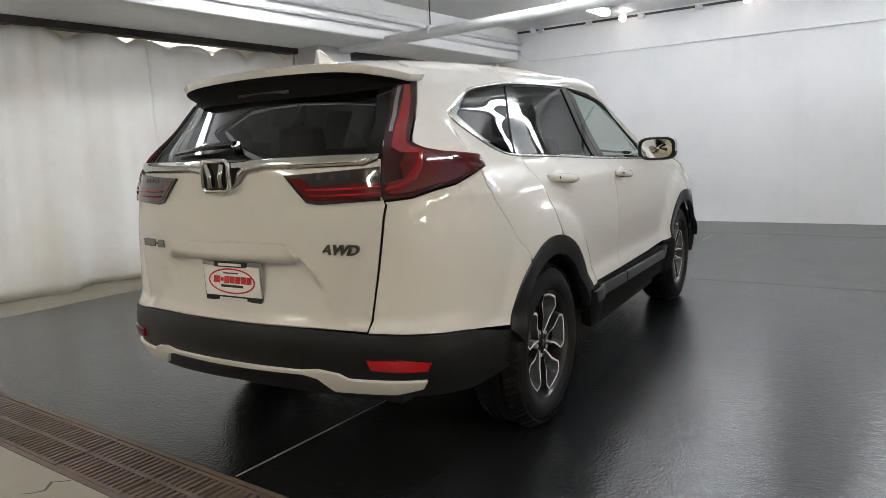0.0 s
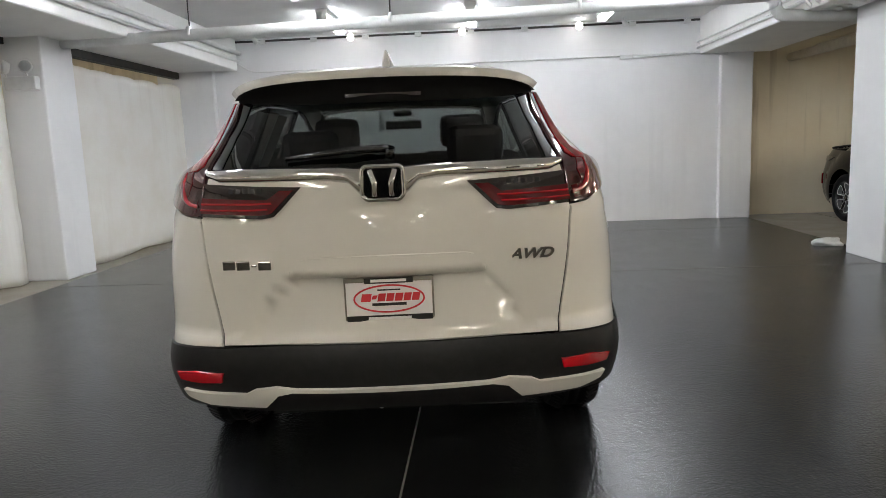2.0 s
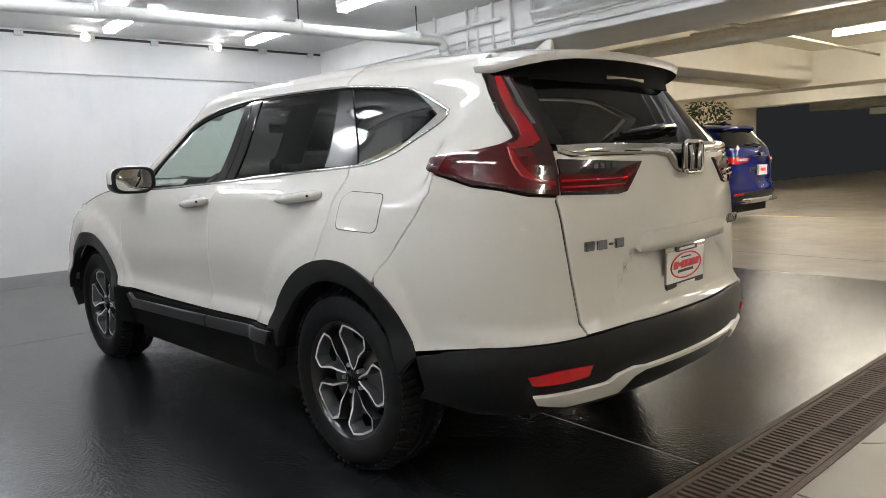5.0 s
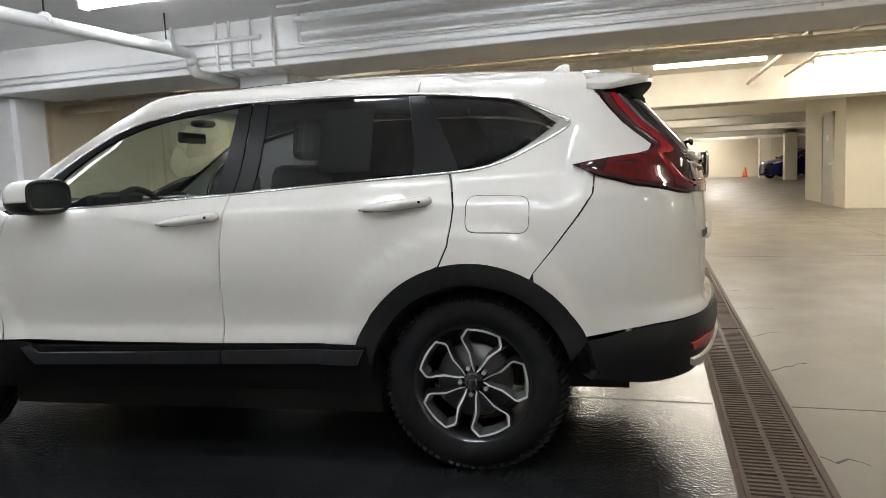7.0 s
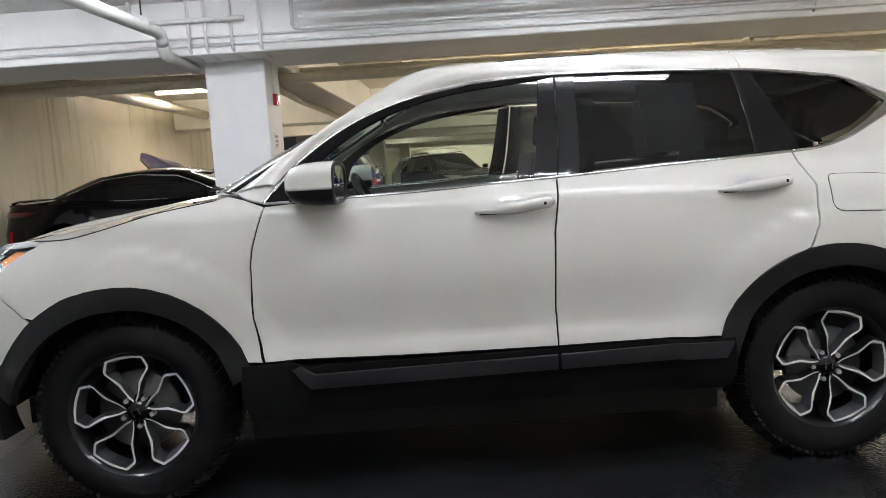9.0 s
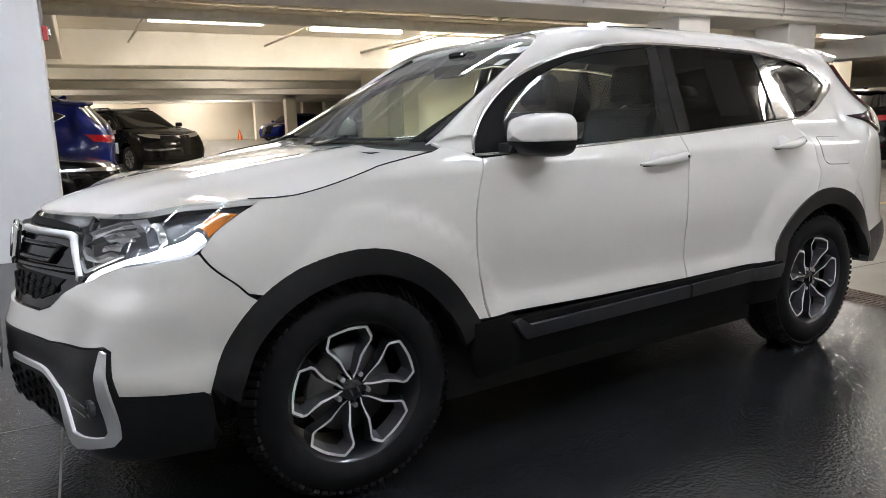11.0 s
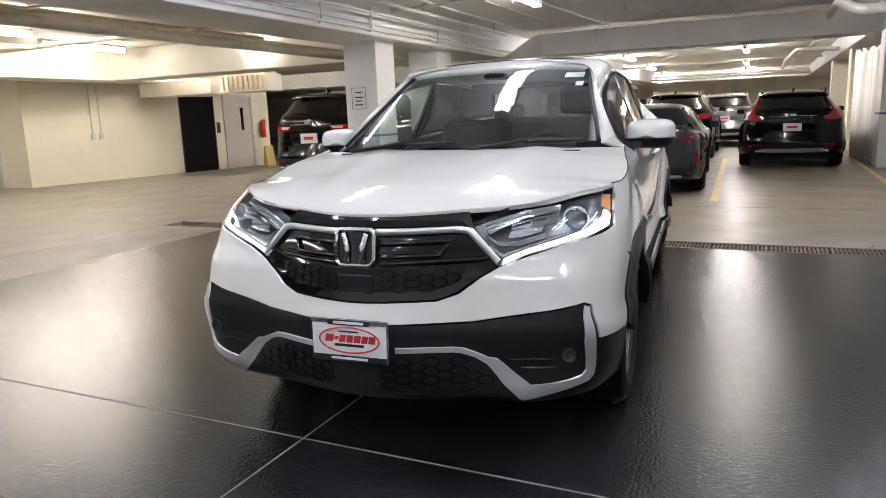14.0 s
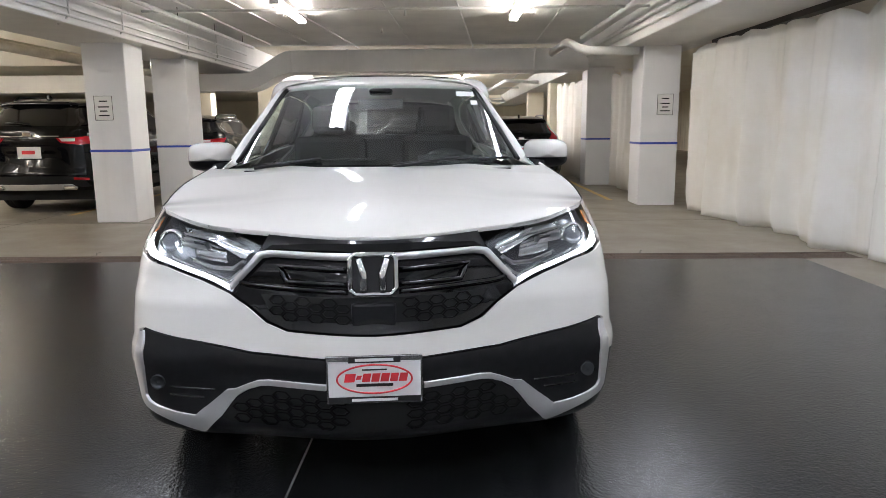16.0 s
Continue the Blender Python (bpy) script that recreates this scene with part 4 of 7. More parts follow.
    skin(SUV, "bright_lens", [S(-2.05, 1.240), R(0.700, 1.252), R(0.678, 1.270), R(0.654, 1.308), R(0.628, 1.367), R(0.605, 1.428), R(0.580, 1.486), R(0.568, 1.486), R(0.586, 1.427), R(0.604, 1.366), R(0.624, 1.307), R(0.648, 1.251), R(0.680, 1.232), S(-2.07, 1.226)], mid_red, lamp, side, lift=0.018, depth=0.004)
    ridge("bright_lens", [S(-2.05, 1.232), S(-2.075, 1.190), R(0.745, 1.142), R(0.705, 1.116), R(0.662, 1.107)], [R(0.722, 1.226), R(0.720, 1.180), R(0.705, 1.142), R(0.685, 1.130), R(0.662, 1.126)], lambda u, z: SUV.at(side * u, z), lambda u, z: SUV.normal(side * u, z), mid_red, lamp, 0.017, 0.002, 24, 6)
    skin(SUV, "clear_lens", [R(0.612, 1.306), R(0.624, 1.306), R(0.596, 1.38), R(0.566, 1.48), R(0.556, 1.48), R(0.588, 1.366)], wheel_grey, lamp, side, lift=0.0155, depth=0.002)
    inner = [R(0.650, 1.080), R(0.43, 1.070), R(0.385, 1.077), R(0.285, 1.178), R(0.42, 1.184), R(0.636, 1.196)]
    lamp2 = skin(SUV, "gate_lamp", inner, smoke, suv, side, lift=0.012, depth=0.03, label="smoked and red inner tail lamp")
    skin(SUV, "bright_lens", [(seam_u - 0.012, 1.090), R(0.425, 1.082), R(0.39, 1.088), R(0.308, 1.168), R(0.36, 1.168), R(0.405, 1.138), (seam_u - 0.006, 1.148)], dark_red, lamp2, side, lift=0.014, depth=0.004)
    for z0, z1, x0 in ((1.100, 1.109, 0.40), (1.120, 1.130, 0.385)):
        ridge("bright_lens", [(seam_u - 0.015, z1), R(0.45, z1 - 0.002), R(x0, z1)], [(seam_u - 0.015, z0), R(0.45, z0 - 0.002), R(x0, z0)], lambda u, z: SUV.at(side * u, z), lambda u, z: SUV.normal(side * u, z), red_lens, lamp2, 0.016, 0.005, 16, 5)
    for k in range(5):
        skin(SUV, "clear_lens", [R(0.545 - 0.026 * k, 1.158), R(0.526 - 0.026 * k, 1.158), R(0.524 - 0.026 * k, 1.176), R(0.543 - 0.026 * k, 1.178)], alloy_dark, lamp2, side, lift=0.0135, depth=0.004)
    # head lamps
    hl = [p for p in hood_line if SUV.by_y(1.645, 1.01) <= p[0] <= SUV.by_x(0.43, 0.96, True)]
    bowl = hl[::2] + [N(0.40, 0.925), N(0.455, 0.850), N(0.507, 0.770), N(0.61, 0.806), N(0.745, 0.852), S(1.815, 0.886), S(1.735, 0.940), S(1.655, 0.99)]
    hlamp = skin(SUV, "headlamp", bowl, lamp_bowl, suv, side, lift=-0.045, depth=0.0, label="clear headlamp with lit daytime strip")
    skin(SUV, "lens_cover", bowl, lamp_clear, hlamp, side, lift=0.002, depth=0.045)
    ridge("lamp_brow", [N(0.44, 0.915), N(0.58, 0.955), N(0.70, 0.972)], [N(0.47, 0.880), N(0.58, 0.930), N(0.70, 0.950)], lambda u, z: SUV.at(side * u, z), lambda u, z: SUV.normal(side * u, z), reflector, hlamp, -0.036, 0.012, 16, 6)
    ridge("reflector", [N(0.54, 0.912), N(0.60, 0.926), N(0.655, 0.930)], [N(0.53, 0.862), N(0.59, 0.868), N(0.645, 0.882)], lambda u, z: SUV.at(side * u, z), lambda u, z: SUV.normal(side * u, z), reflector, hlamp, -0.034, 0.010, 14, 8)
    ridge("reflector", [N(0.46, 0.875), N(0.50, 0.850), N(0.57, 0.852), N(0.66, 0.880)], [N(0.468, 0.862), N(0.505, 0.836), N(0.57, 0.838), N(0.66, 0.866)], lambda u, z: SUV.at(side * u, z), lambda u, z: SUV.normal(side * u, z), satin, hlamp, -0.030, 0.008, 20, 6)
    for k in range(3):
        ridge("lamp_fin", [N(0.61, 0.944 - 0.014 * k), N(0.70, 0.956 - 0.014 * k)], [N(0.61, 0.938 - 0.014 * k), N(0.70, 0.950 - 0.014 * k)], lambda u, z: SUV.at(side * u, z), lambda u, z: SUV.normal(side * u, z), satin, hlamp, -0.030, 0.006, 8, 4)
    u, z = SUV.by_x(0.765, 0.938, True), 0.938
    p, n = Vector(SUV.at(side * u, z)), Vector(SUV.normal(side * u, z))
    aim = Matrix.Translation(p - n * 0.034) @ Vector((0.25 * side, 1, 0)).to_track_quat("Z", "Y").to_matrix().to_4x4()
    eye = part("projector", lathe([(0.050, -0.012), (0.050, 0.004), (0.046, 0.010), (0.040, 0.010), (0.037, 0.002)], 32), reflector, hlamp, smooth=True)
    eye.matrix_basis = aim
    glob = part("projector_glass", lathe([(0.038, 0.001), (0.035, 0.010), (0.026, 0.018), (0.013, 0.022), (0.0, 0.023)], 32), lamp_lens, hlamp, smooth=True)
    glob.matrix_basis = aim
    skin(SUV, "daytime_strip", [N(0.514, 0.775), N(0.61, 0.810), N(0.745, 0.856), S(1.815, 0.890), S(1.765, 0.924), S(1.785, 0.950), S(1.82, 0.928), N(0.80, 0.892), N(0.745, 0.874), N(0.61, 0.830), N(0.520, 0.794)],
         lamp_glow, hlamp, side, lift=-0.014, depth=0.004, label="lit white daytime running strip")
    ridge("lamp_edge", [N(0.47, 0.842), N(0.513, 0.806), N(0.61, 0.838), N(0.73, 0.880)], [N(0.468, 0.832), N(0.512, 0.796), N(0.61, 0.831), N(0.73, 0.873)], lambda u, z: SUV.at(side * u, z), lambda u, z: SUV.normal(side * u, z), satin, hlamp, -0.012, 0.004, 20, 4)
    skin(SUV, "side_marker", [S(1.665, 0.993), S(1.735, 0.948), S(1.762, 0.930), S(1.785, 0.962), S(1.72, 1.0)], amber, hlamp, side, lift=-0.014, depth=0.004, label="amber side marker")
    # fog lamp pocket and bezel
    pocket = skin(SUV, "fog_pocket", [N(0.515, 0.436), N(0.640, 0.350), N(0.806, 0.386), N(0.812, 0.468), N(0.72, 0.476), N(0.60, 0.462)], dark_in, suv, side, lift=-0.012, depth=0.0)
    for zz in (0.405, 0.435):
        part("fog_fin", strip(line_on([N(0.60 - (zz - 0.405) * 1.3, zz), N(0.725, zz + 0.004)], False, -0.004, side), 0.006), gloss_black, pocket)
    p, n = Vector(SUV.at(side * SUV.by_x(0.765, 0.455, True), 0.455)), Vector(SUV.normal(side * SUV.by_x(0.765, 0.455, True), 0.455))
    fog = part("fog_lamp", lathe([(0.027, -0.01), (0.027, 0.006), (0.023, 0.008), (0.020, 0.002), (0.0, 0.009)], 24), fog_glass, pocket, smooth=True)
    fog.matrix_basis = Matrix.Translation(p + n * 0.004) @ Vector((0.12 * side, 1, 0)).to_track_quat("Z", "Y").to_matrix().to_4x4()
    skin(SUV, "silver_trim", [N(0.16, 0.490), N(0.36, 0.489), N(0.40, 0.484), N(0.44, 0.468), N(0.485, 0.447), N(0.515, 0.443), N(0.575, 0.392), N(0.635, 0.345), N(0.70, 0.352), N(0.77, 0.366), N(0.805, 0.377), N(0.818, 0.395),
                              N(0.816, 0.50), N(0.812, 0.632), N(0.829, 0.627), N(0.846, 0.56), N(0.852, 0.50), N(0.848, 0.41), N(0.842, 0.372), N(0.825, 0.350), N(0.74, 0.322), N(0.66, 0.298), N(0.605, 0.285), N(0.59, 0.292),
                              N(0.535, 0.345), N(0.478, 0.418), N(0.435, 0.446), N(0.39, 0.462), N(0.36, 0.466), N(0.16, 0.467)],
         satin, suv, side, lift=0.010, depth=0.02, label="satin silver bumper trim")
    # rear reflector
    skin(SUV, "rear_reflector", [R(0.602, 0.530), R(0.72, 0.530), R(0.80, 0.514), R(0.785, 0.484), R(0.70, 0.484), R(0.611, 0.492)], red_lens, suv, side, lift=0.016, depth=0.01, label="red bumper reflector")
    # wheels
    for yw in (REAR, FRONT):
        wheel_thing(suv, (side * 0.795, yw, AX), side > 0, spin=23 if yw > 0 else 4)
    # rocker shadow panels under the doors
for name, half in (("rear_cladding", [(0, 0.632), R(0.40, 0.630), (0.590, 0.618), R(0.78, 0.610), S(-2.0, 0.594)] + [S(*p) for p in arc(REAR, AX, 0.487, 158, 172, 3)] + [S(-1.79, 0.40), S(-2.0, 0.372), R(0.74, 0.378), R(0.5, 0.372), (0, 0.39)]),):
    skin(SUV, name, both(half), black_trim, suv, lift=0.006, depth=0.08, label="black plastic rear bumper cladding")
skin(SUV, "bumper_trim", both([(0, 0.482), R(0.34, 0.480), R(0.41, 0.488), R(0.49, 0.475), R(0.525, 0.456), R(0.68, 0.452), R(0.78, 0.450), R(0.762, 0.420), R(0.675, 0.399), R(0.456, 0.402), R(0.404, 0.452), R(0.35, 0.464), (0, 0.464)]), light_trim, suv, lift=0.020, depth=0.02, label="light painted rear skid trim")
gate = skin(SUV, "tailgate", both([(0, 0.636), R(0.40, 0.634), (0.588, 0.624), (0.607, 0.774), (0.637, 0.943), (0.662, 1.065), R(0.648, 1.10), R(0.640, 1.165), R(0.630, 1.225), (0, 1.235)]), pearl, suv)
skin(SUV, "gate_ledge", both([(0, 0.880), R(0.345, 0.880), R(0.30, 0.930), R(0.27, 0.937), (0, 0.940)]), pearl, gate, lift=0.022, depth=0.03)
for s in (1, -1):
    ridge("chrome_bar", [(0, 1.236), R(0.10, 1.237), R(0.30, 1.240), R(0.50, 1.242), R(0.626, 1.238)], [(0, 1.130), R(0.05, 1.132), R(0.085, 1.150), R(0.12, 1.186), R(0.19, 1.196), R(0.585, 1.200), R(0.626, 1.214)],
          lambda u, z: SUV.at(s * u, z), lambda u, z: SUV.normal(s * u, z), chrome, gate, 0.010, 0.014, 60, 10, "chrome bar")
skin(SUV, "rear_glass", both([(0, 1.243), (0.60, 1.240), R(0.622, 1.243), R(0.584, 1.36), R(0.540, 1.482), (0.56, 1.525), (0, 1.545)]), hatch_glass, gate, depth=0, gap=0.0, label="dark rear window")
for side in (1, -1):
    skin(SUV, "glass_border", [R(0.58, 1.240), R(0.626, 1.243), R(0.588, 1.36), R(0.544, 1.486), R(0.50, 1.494), R(0.545, 1.36), R(0.575, 1.26)], gloss_black, gate, side, lift=0.004, depth=0.01)

# roof, spoiler, fin
re_ = [(0.45, 0.245), (0.552, 0.262), (0.566, 0.20)] + [(roof_rim(y)[2] - 0.001, y) for y in rim_ys] + [(0.535, -1.87)]
top_sheet("roof", [(0, 0.235), (0.3, 0.238)] + re_ + [(-x, y) for x, y in re_[::-1]] + [(-0.3, 0.238)], roof_z, pearl, suv, gap=0.0, depth=0.03)
top_sheet("sunroof", [(-0.42, 0.02), (0.42, 0.02), (0.43, -0.62), (-0.43, -0.62)], lambda x, y: roof_z(x, y), gloss_black, suv, gap=0.0, lift=0.004, depth=0.004, label="dark glass sunroof")
def spoiler_rim(f):
    """Trailing edge of the spoiler, f from the middle 0 to the corner 1."""
    return 0.60 * f, -2.095 + 0.05 * f**2 + 0.155 * f**9


def spoiler_z(x, y):
    return roof_z(x, y) + 0.004 - 0.02 * (np.abs(x) / 0.6) ** 8


sp = [(0.606, -1.80)] + [spoiler_rim(f) for f in (1.0, 0.985, 0.96, 0.92, 0.86, 0.75, 0.6, 0.4, 0.2, 0.0)]
spoiler = top_sheet("spoiler", [(0, -1.872), (0.45, -1.872), (0.540, -1.868), (0.585, -1.80)] + sp + [(-x, y) for x, y in sp[-2::-1]] + [(-0.585, -1.80), (-0.540, -1.868), (-0.45, -1.872)], spoiler_z, pearl, suv, gap=0.0, depth=0.03, label="white roof spoiler over the rear window")
bm = bmesh.new()
edge_, mid_, foot_ = [], [], []
for i in range(41):
    f = -1 + 2 * i / 40
    x, y = spoiler_rim(abs(f))
    x = math.copysign(x, f)
    y += 0.006
    edge_.append(bm.verts.new((x * 0.985, y, float(spoiler_z(x, y)) - 0.027)))
    zf = 1.468 + 0.020 * abs(f) ** 3
    p = SUV.at(SUV.by_x(abs(x) * 0.96, zf), zf)
    mid_.append(bm.verts.new((x * 0.97, (y + p[1]) / 2 + 0.03, 0.5 * (float(spoiler_z(x, y)) - 0.03 + zf) + 0.012)))
    foot_.append(bm.verts.new((x * 0.96, p[1] - 0.003, zf)))
for A, B in ((edge_, mid_), (mid_, foot_)):
    for i in range(40):
        bm.faces.new((A[i], A[i + 1], B[i + 1], B[i])).smooth = True
part("spoiler_underside", bm, matt_black, spoiler)
fin = prism([(-1.52, 1.62), (-1.72, 1.62), (-1.715, 1.70), (-1.69, 1.705), (-1.60, 1.655)], -0.022, 0.022, "X")
for v in fin.verts:
    if v.co.z > 1.68:
        v.co.x *= 0.25
part("shark_fin", fin, pearl, suv, "white roof aerial fin", bevel=0.006)
part("brake_light", box(-0.14, 0.14, -2.06, -2.045, 1.49, 1.503), smoke, suv)

# windscreen
wind = [(6.3, 1.150), N(0.4, 1.150, True), N(0.695, 1.165, True), N(0.672, 1.28, True), N(0.640, 1.38, True), N(0.600, 1.48, True), N(0.552, 1.555, True), N(0.3, 1.588, True), (6.3, 1.594)]
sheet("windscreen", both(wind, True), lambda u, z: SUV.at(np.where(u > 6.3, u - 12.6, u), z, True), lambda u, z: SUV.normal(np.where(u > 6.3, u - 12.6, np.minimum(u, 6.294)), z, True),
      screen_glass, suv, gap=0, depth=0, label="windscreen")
for s in (1, -1):
    part("screen_trim", strip(line_on([N(0.708, 1.162, True), N(0.682, 1.28, True), N(0.648, 1.38, True), N(0.606, 1.48, True), N(0.558, 1.558, True)], True, 0.003, s), 0.010), black_trim, suv)
    skin(SUV, "screen_band", [N(0.698, 1.165, True), N(0.676, 1.28, True), N(0.643, 1.38, True), N(0.603, 1.48, True), N(0.555, 1.556, True), N(0.528, 1.556, True), N(0.573, 1.48, True), N(0.61, 1.38, True), N(0.642, 1.28, True), N(0.66, 1.165, True)],
         gloss_black, suv, s, True, lift=-0.003, depth=0, gap=0)
for a, b, z0, z1 in ((0.438, 0.542, 1.500, 1.530), (0.512, 0.552, 1.449, 1.474)):
    skin(SUV, "sticker", [N(a, z0, True), N(b, z0, True), N(b, z1, True), N(a, z1, True)], plate_white, suv, -1, True, lift=0.003, depth=0, gap=0, label="white paper sticker")
bm = bmesh.new()
add_box(bm, -0.64, 0.64, 1.02, 1.12, 1.09, 1.130)
part("cowl", bm, black_trim, suv)
for s, a in ((0, (0.62, 1.06)), (1, (-0.05, 1.09))):
    part("wiper", add_tube(strip([(a[0], a[1], 1.150), (a[0] - 0.32, a[1] - 0.005, 1.172), (a[0] - 0.60, a[1] - 0.06, 1.175)], 0.006), [(a[0] - 0.02, a[1] + 0.02, 1.14), (a[0] - 0.34, a[1] + 0.01, 1.182)], 0.008, 8), black_trim, suv)

# nose
bumper = nose_sheet("front_bumper", [(6.3, 0.648), N(0.30, 0.652), N(0.375, 0.676), N(0.45, 0.732), N(0.507, 0.764), N(0.61, 0.800), N(0.745, 0.846), S(1.82, 0.880), S(1.79, 0.885), S(1.672, 0.756)] +
                     [S(*p) for p in arc(FRONT, AX, 0.487, 50, 14)] + [S(1.82, 0.492), S(1.93, 0.500), N(0.866, 0.506), N(0.858, 0.56), N(0.838, 0.630), N(0.815, 0.640), N(0.70, 0.616), N(0.55, 0.594), N(0.43, 0.577), (6.3, 0.570)], pearl, suv)
nose_sheet("front_cladding", [(6.3, 0.567), N(0.43, 0.574), N(0.55, 0.591), N(0.70, 0.613), N(0.815, 0.637), N(0.836, 0.627), N(0.856, 0.557), N(0.864, 0.503), S(1.93, 0.496), S(1.80, 0.488), S(1.80, 0.36), S(1.80, 0.30), N(0.78, 0.290), N(0.62, 0.262), (6.3, 0.270)], black_trim, suv, lift=0.0, depth=0.08, label="black plastic front bumper cladding")
low_half = [(6.3, 0.470), N(0.38, 0.470), N(0.435, 0.440), N(0.49, 0.395), N(0.545, 0.345), N(0.50, 0.325), (6.3, 0.322)]
low_grille = nose_sheet("lower_grille", low_half, dark_in, suv, lift=0.004, depth=0.01)
grille_half = [(u, z) for u, z in hood_line[::-1] if u >= SUV.by_x(0.41, 0.95, True)] + [N(0.40, 0.925), N(0.455, 0.850), N(0.505, 0.768), N(0.445, 0.735), N(0.37, 0.680), N(0.30, 0.656), (6.3, 0.651)]
grille = nose_sheet("grille", grille_half, gloss_black, suv, lift=-0.012, depth=0.03, label="gloss black grille with honeycomb openings")


def honeycomb(name, half, parent, z0, z1, lift, cell=0.030, wide=1.55, side=1):
    """Hexagon bars over one half of the nose inside an outline."""
    P = np.array(both(half, True))
    bm = bmesh.new()
    row = 0
    z = z0
    while z < z1:
        u = 6.3 - 0.62 + (cell * wide if row % 2 else 0)
        while u < 6.3 + 0.62:
            hexa = [(u + cell * wide * 0.68 * math.cos(radians(60 * k)), z + cell * 0.60 * math.sin(radians(60 * k))) for k in range(6)]
            if inside(np.array([(u, z)]), P)[0] and side * (6.3 - u) > 0.085 and inside(np.array(hexa), P).sum() >= 5:
                hu, hz = np.array([h[0] for h in hexa]), np.array([h[1] for h in hexa])
                ring = nose_place(hu, hz) + nose_normal(hu, hz) * lift
                core = nose_place(u + (hu - u) * 0.76, z + (hz - z) * 0.76) + nose_normal(hu, hz) * lift
                deep = nose_place(u + (hu - u) * 0.74, z + (hz - z) * 0.74) + nose_normal(hu, hz) * (lift - 0.02)
                va, vb, vc = ([bm.verts.new(p) for p in q] for q in (ring, core, deep))
                for k in range(6):
                    bm.faces.new((va[k], va[(k + 1) % 6], vb[(k + 1) % 6], vb[k]))
                    bm.faces.new((vb[k], vb[(k + 1) % 6], vc[(k + 1) % 6], vc[k]))
            u += 2 * cell * wide
        z += cell * 0.62
        row += 1
    bmesh.ops.recalc_face_normals(bm, faces=bm.faces)
    return part(name, bm, matt_black, parent, "black honeycomb mesh")


nose_sheet("mesh_backing", [(6.3, 0.775), N(0.40, 0.770), N(0.36, 0.712), N(0.29, 0.688), (6.3, 0.686)], dark_in, grille, lift=-0.008, depth=0)
for s in (1, -1):
    honeycomb("upper_mesh", [(6.3, 0.780), N(0.45, 0.775), N(0.37, 0.708), N(0.29, 0.684), (6.3, 0.682)], grille, 0.70, 0.775, -0.002, 0.028, side=s)
    honeycomb("lower_mesh", low_half, low_grille, 0.345, 0.47, 0.012, 0.030, side=s)
for s in (1, -1):
    ridge("chrome_bar", [N(0.07, 0.912), N(0.36, 0.910), N(0.405, 0.902), N(0.455, 0.848), N(0.510, 0.788)], [N(0.07, 0.890), N(0.35, 0.889), N(0.388, 0.882), N(0.437, 0.832), N(0.498, 0.770)],
          lambda u, z: SUV.at(s * u, z), lambda u, z: SUV.normal(s * u, z), satin, grille, 0.006, 0.008, 40, 6, "satin chrome grille bar")
    part("grille_slat", strip(line_on([N(0.09, 0.862), N(0.33, 0.862), N(0.30, 0.812), N(0.09, 0.815)], False, -0.004, s, smooth=False), 0.010), gloss_black, grille)
    part("grille_slat", strip(line_on([N(0.09, 0.790), N(0.40, 0.792), N(0.47, 0.800)], False, -0.004, s), 0.010), gloss_black, grille)
nose_sheet("grille_brow", [(6.3, 0.946), N(0.20, 0.943), N(0.36, 0.930), N(0.385, 0.914), N(0.20, 0.918), (6.3, 0.919)], matt_black, grille, lift=-0.006, depth=0.004)
part("radar_cover", box(-0.075, 0.075, 2.225, 2.245, 0.675, 0.755), black_trim, grille, bevel=0.01)


def emblem(parent, at, rot, wide, tall):
    """A chrome rounded frame with two upright bars on a black field."""
    e = part("emblem", lathe([(0.0, 0.0), (0.40, 0.0), (0.44, -0.01)], 4), gloss_black, parent, "chrome and black emblem")
    e.matrix_basis = pose(*at) @ pose(0, 0, 0, *rot) @ pose(0, 0, 0, 0, 0, 45) @ Matrix.Diagonal((1, 1, 1, 1))
    w, h = wide / 2, tall / 2
    e.data.clear_geometry()
    bm = prism([(-w, -h * 0.75), (-w * 0.8, -h), (w * 0.8, -h), (w, -h * 0.75), (w, h * 0.8), (w * 0.85, h), (-w * 0.85, h), (-w, h * 0.8)], -0.010, 0.004, "Z")
    bm.to_mesh(e.data)
    bm.free()
    e.matrix_basis = pose(*at) @ pose(0, 0, 0, *rot)
    ring = [(w * c, h * s_, 0.005) for c, s_ in ((-1, -0.72), (-0.78, -1), (0.78, -1), (1, -0.72), (1, 0.78), (0.84, 1), (-0.84, 1), (-1, 0.78), (-1, -0.72))]
    part("emblem_ring", strip(bend(ring, 0.006, 3), wide * 0.06), chrome, e)
    bm = bmesh.new()
    for s in (1, -1):
        add_tube(bm, [(s * w * 0.42, -h * 0.78, 0.007), (s * w * 0.40, 0, 0.008), (s * w * 0.62, h * 0.80, 0.007)], wide * 0.085, 8)
    part("emblem_bar", bm, chrome, e)
    return e


emblem(suv, (0, 2.222, 0.848), (80, 0, 180), 0.152, 0.132)
emblem(suv, (0, -2.334, 1.185), (90, 0, 0), 0.138, 0.112)


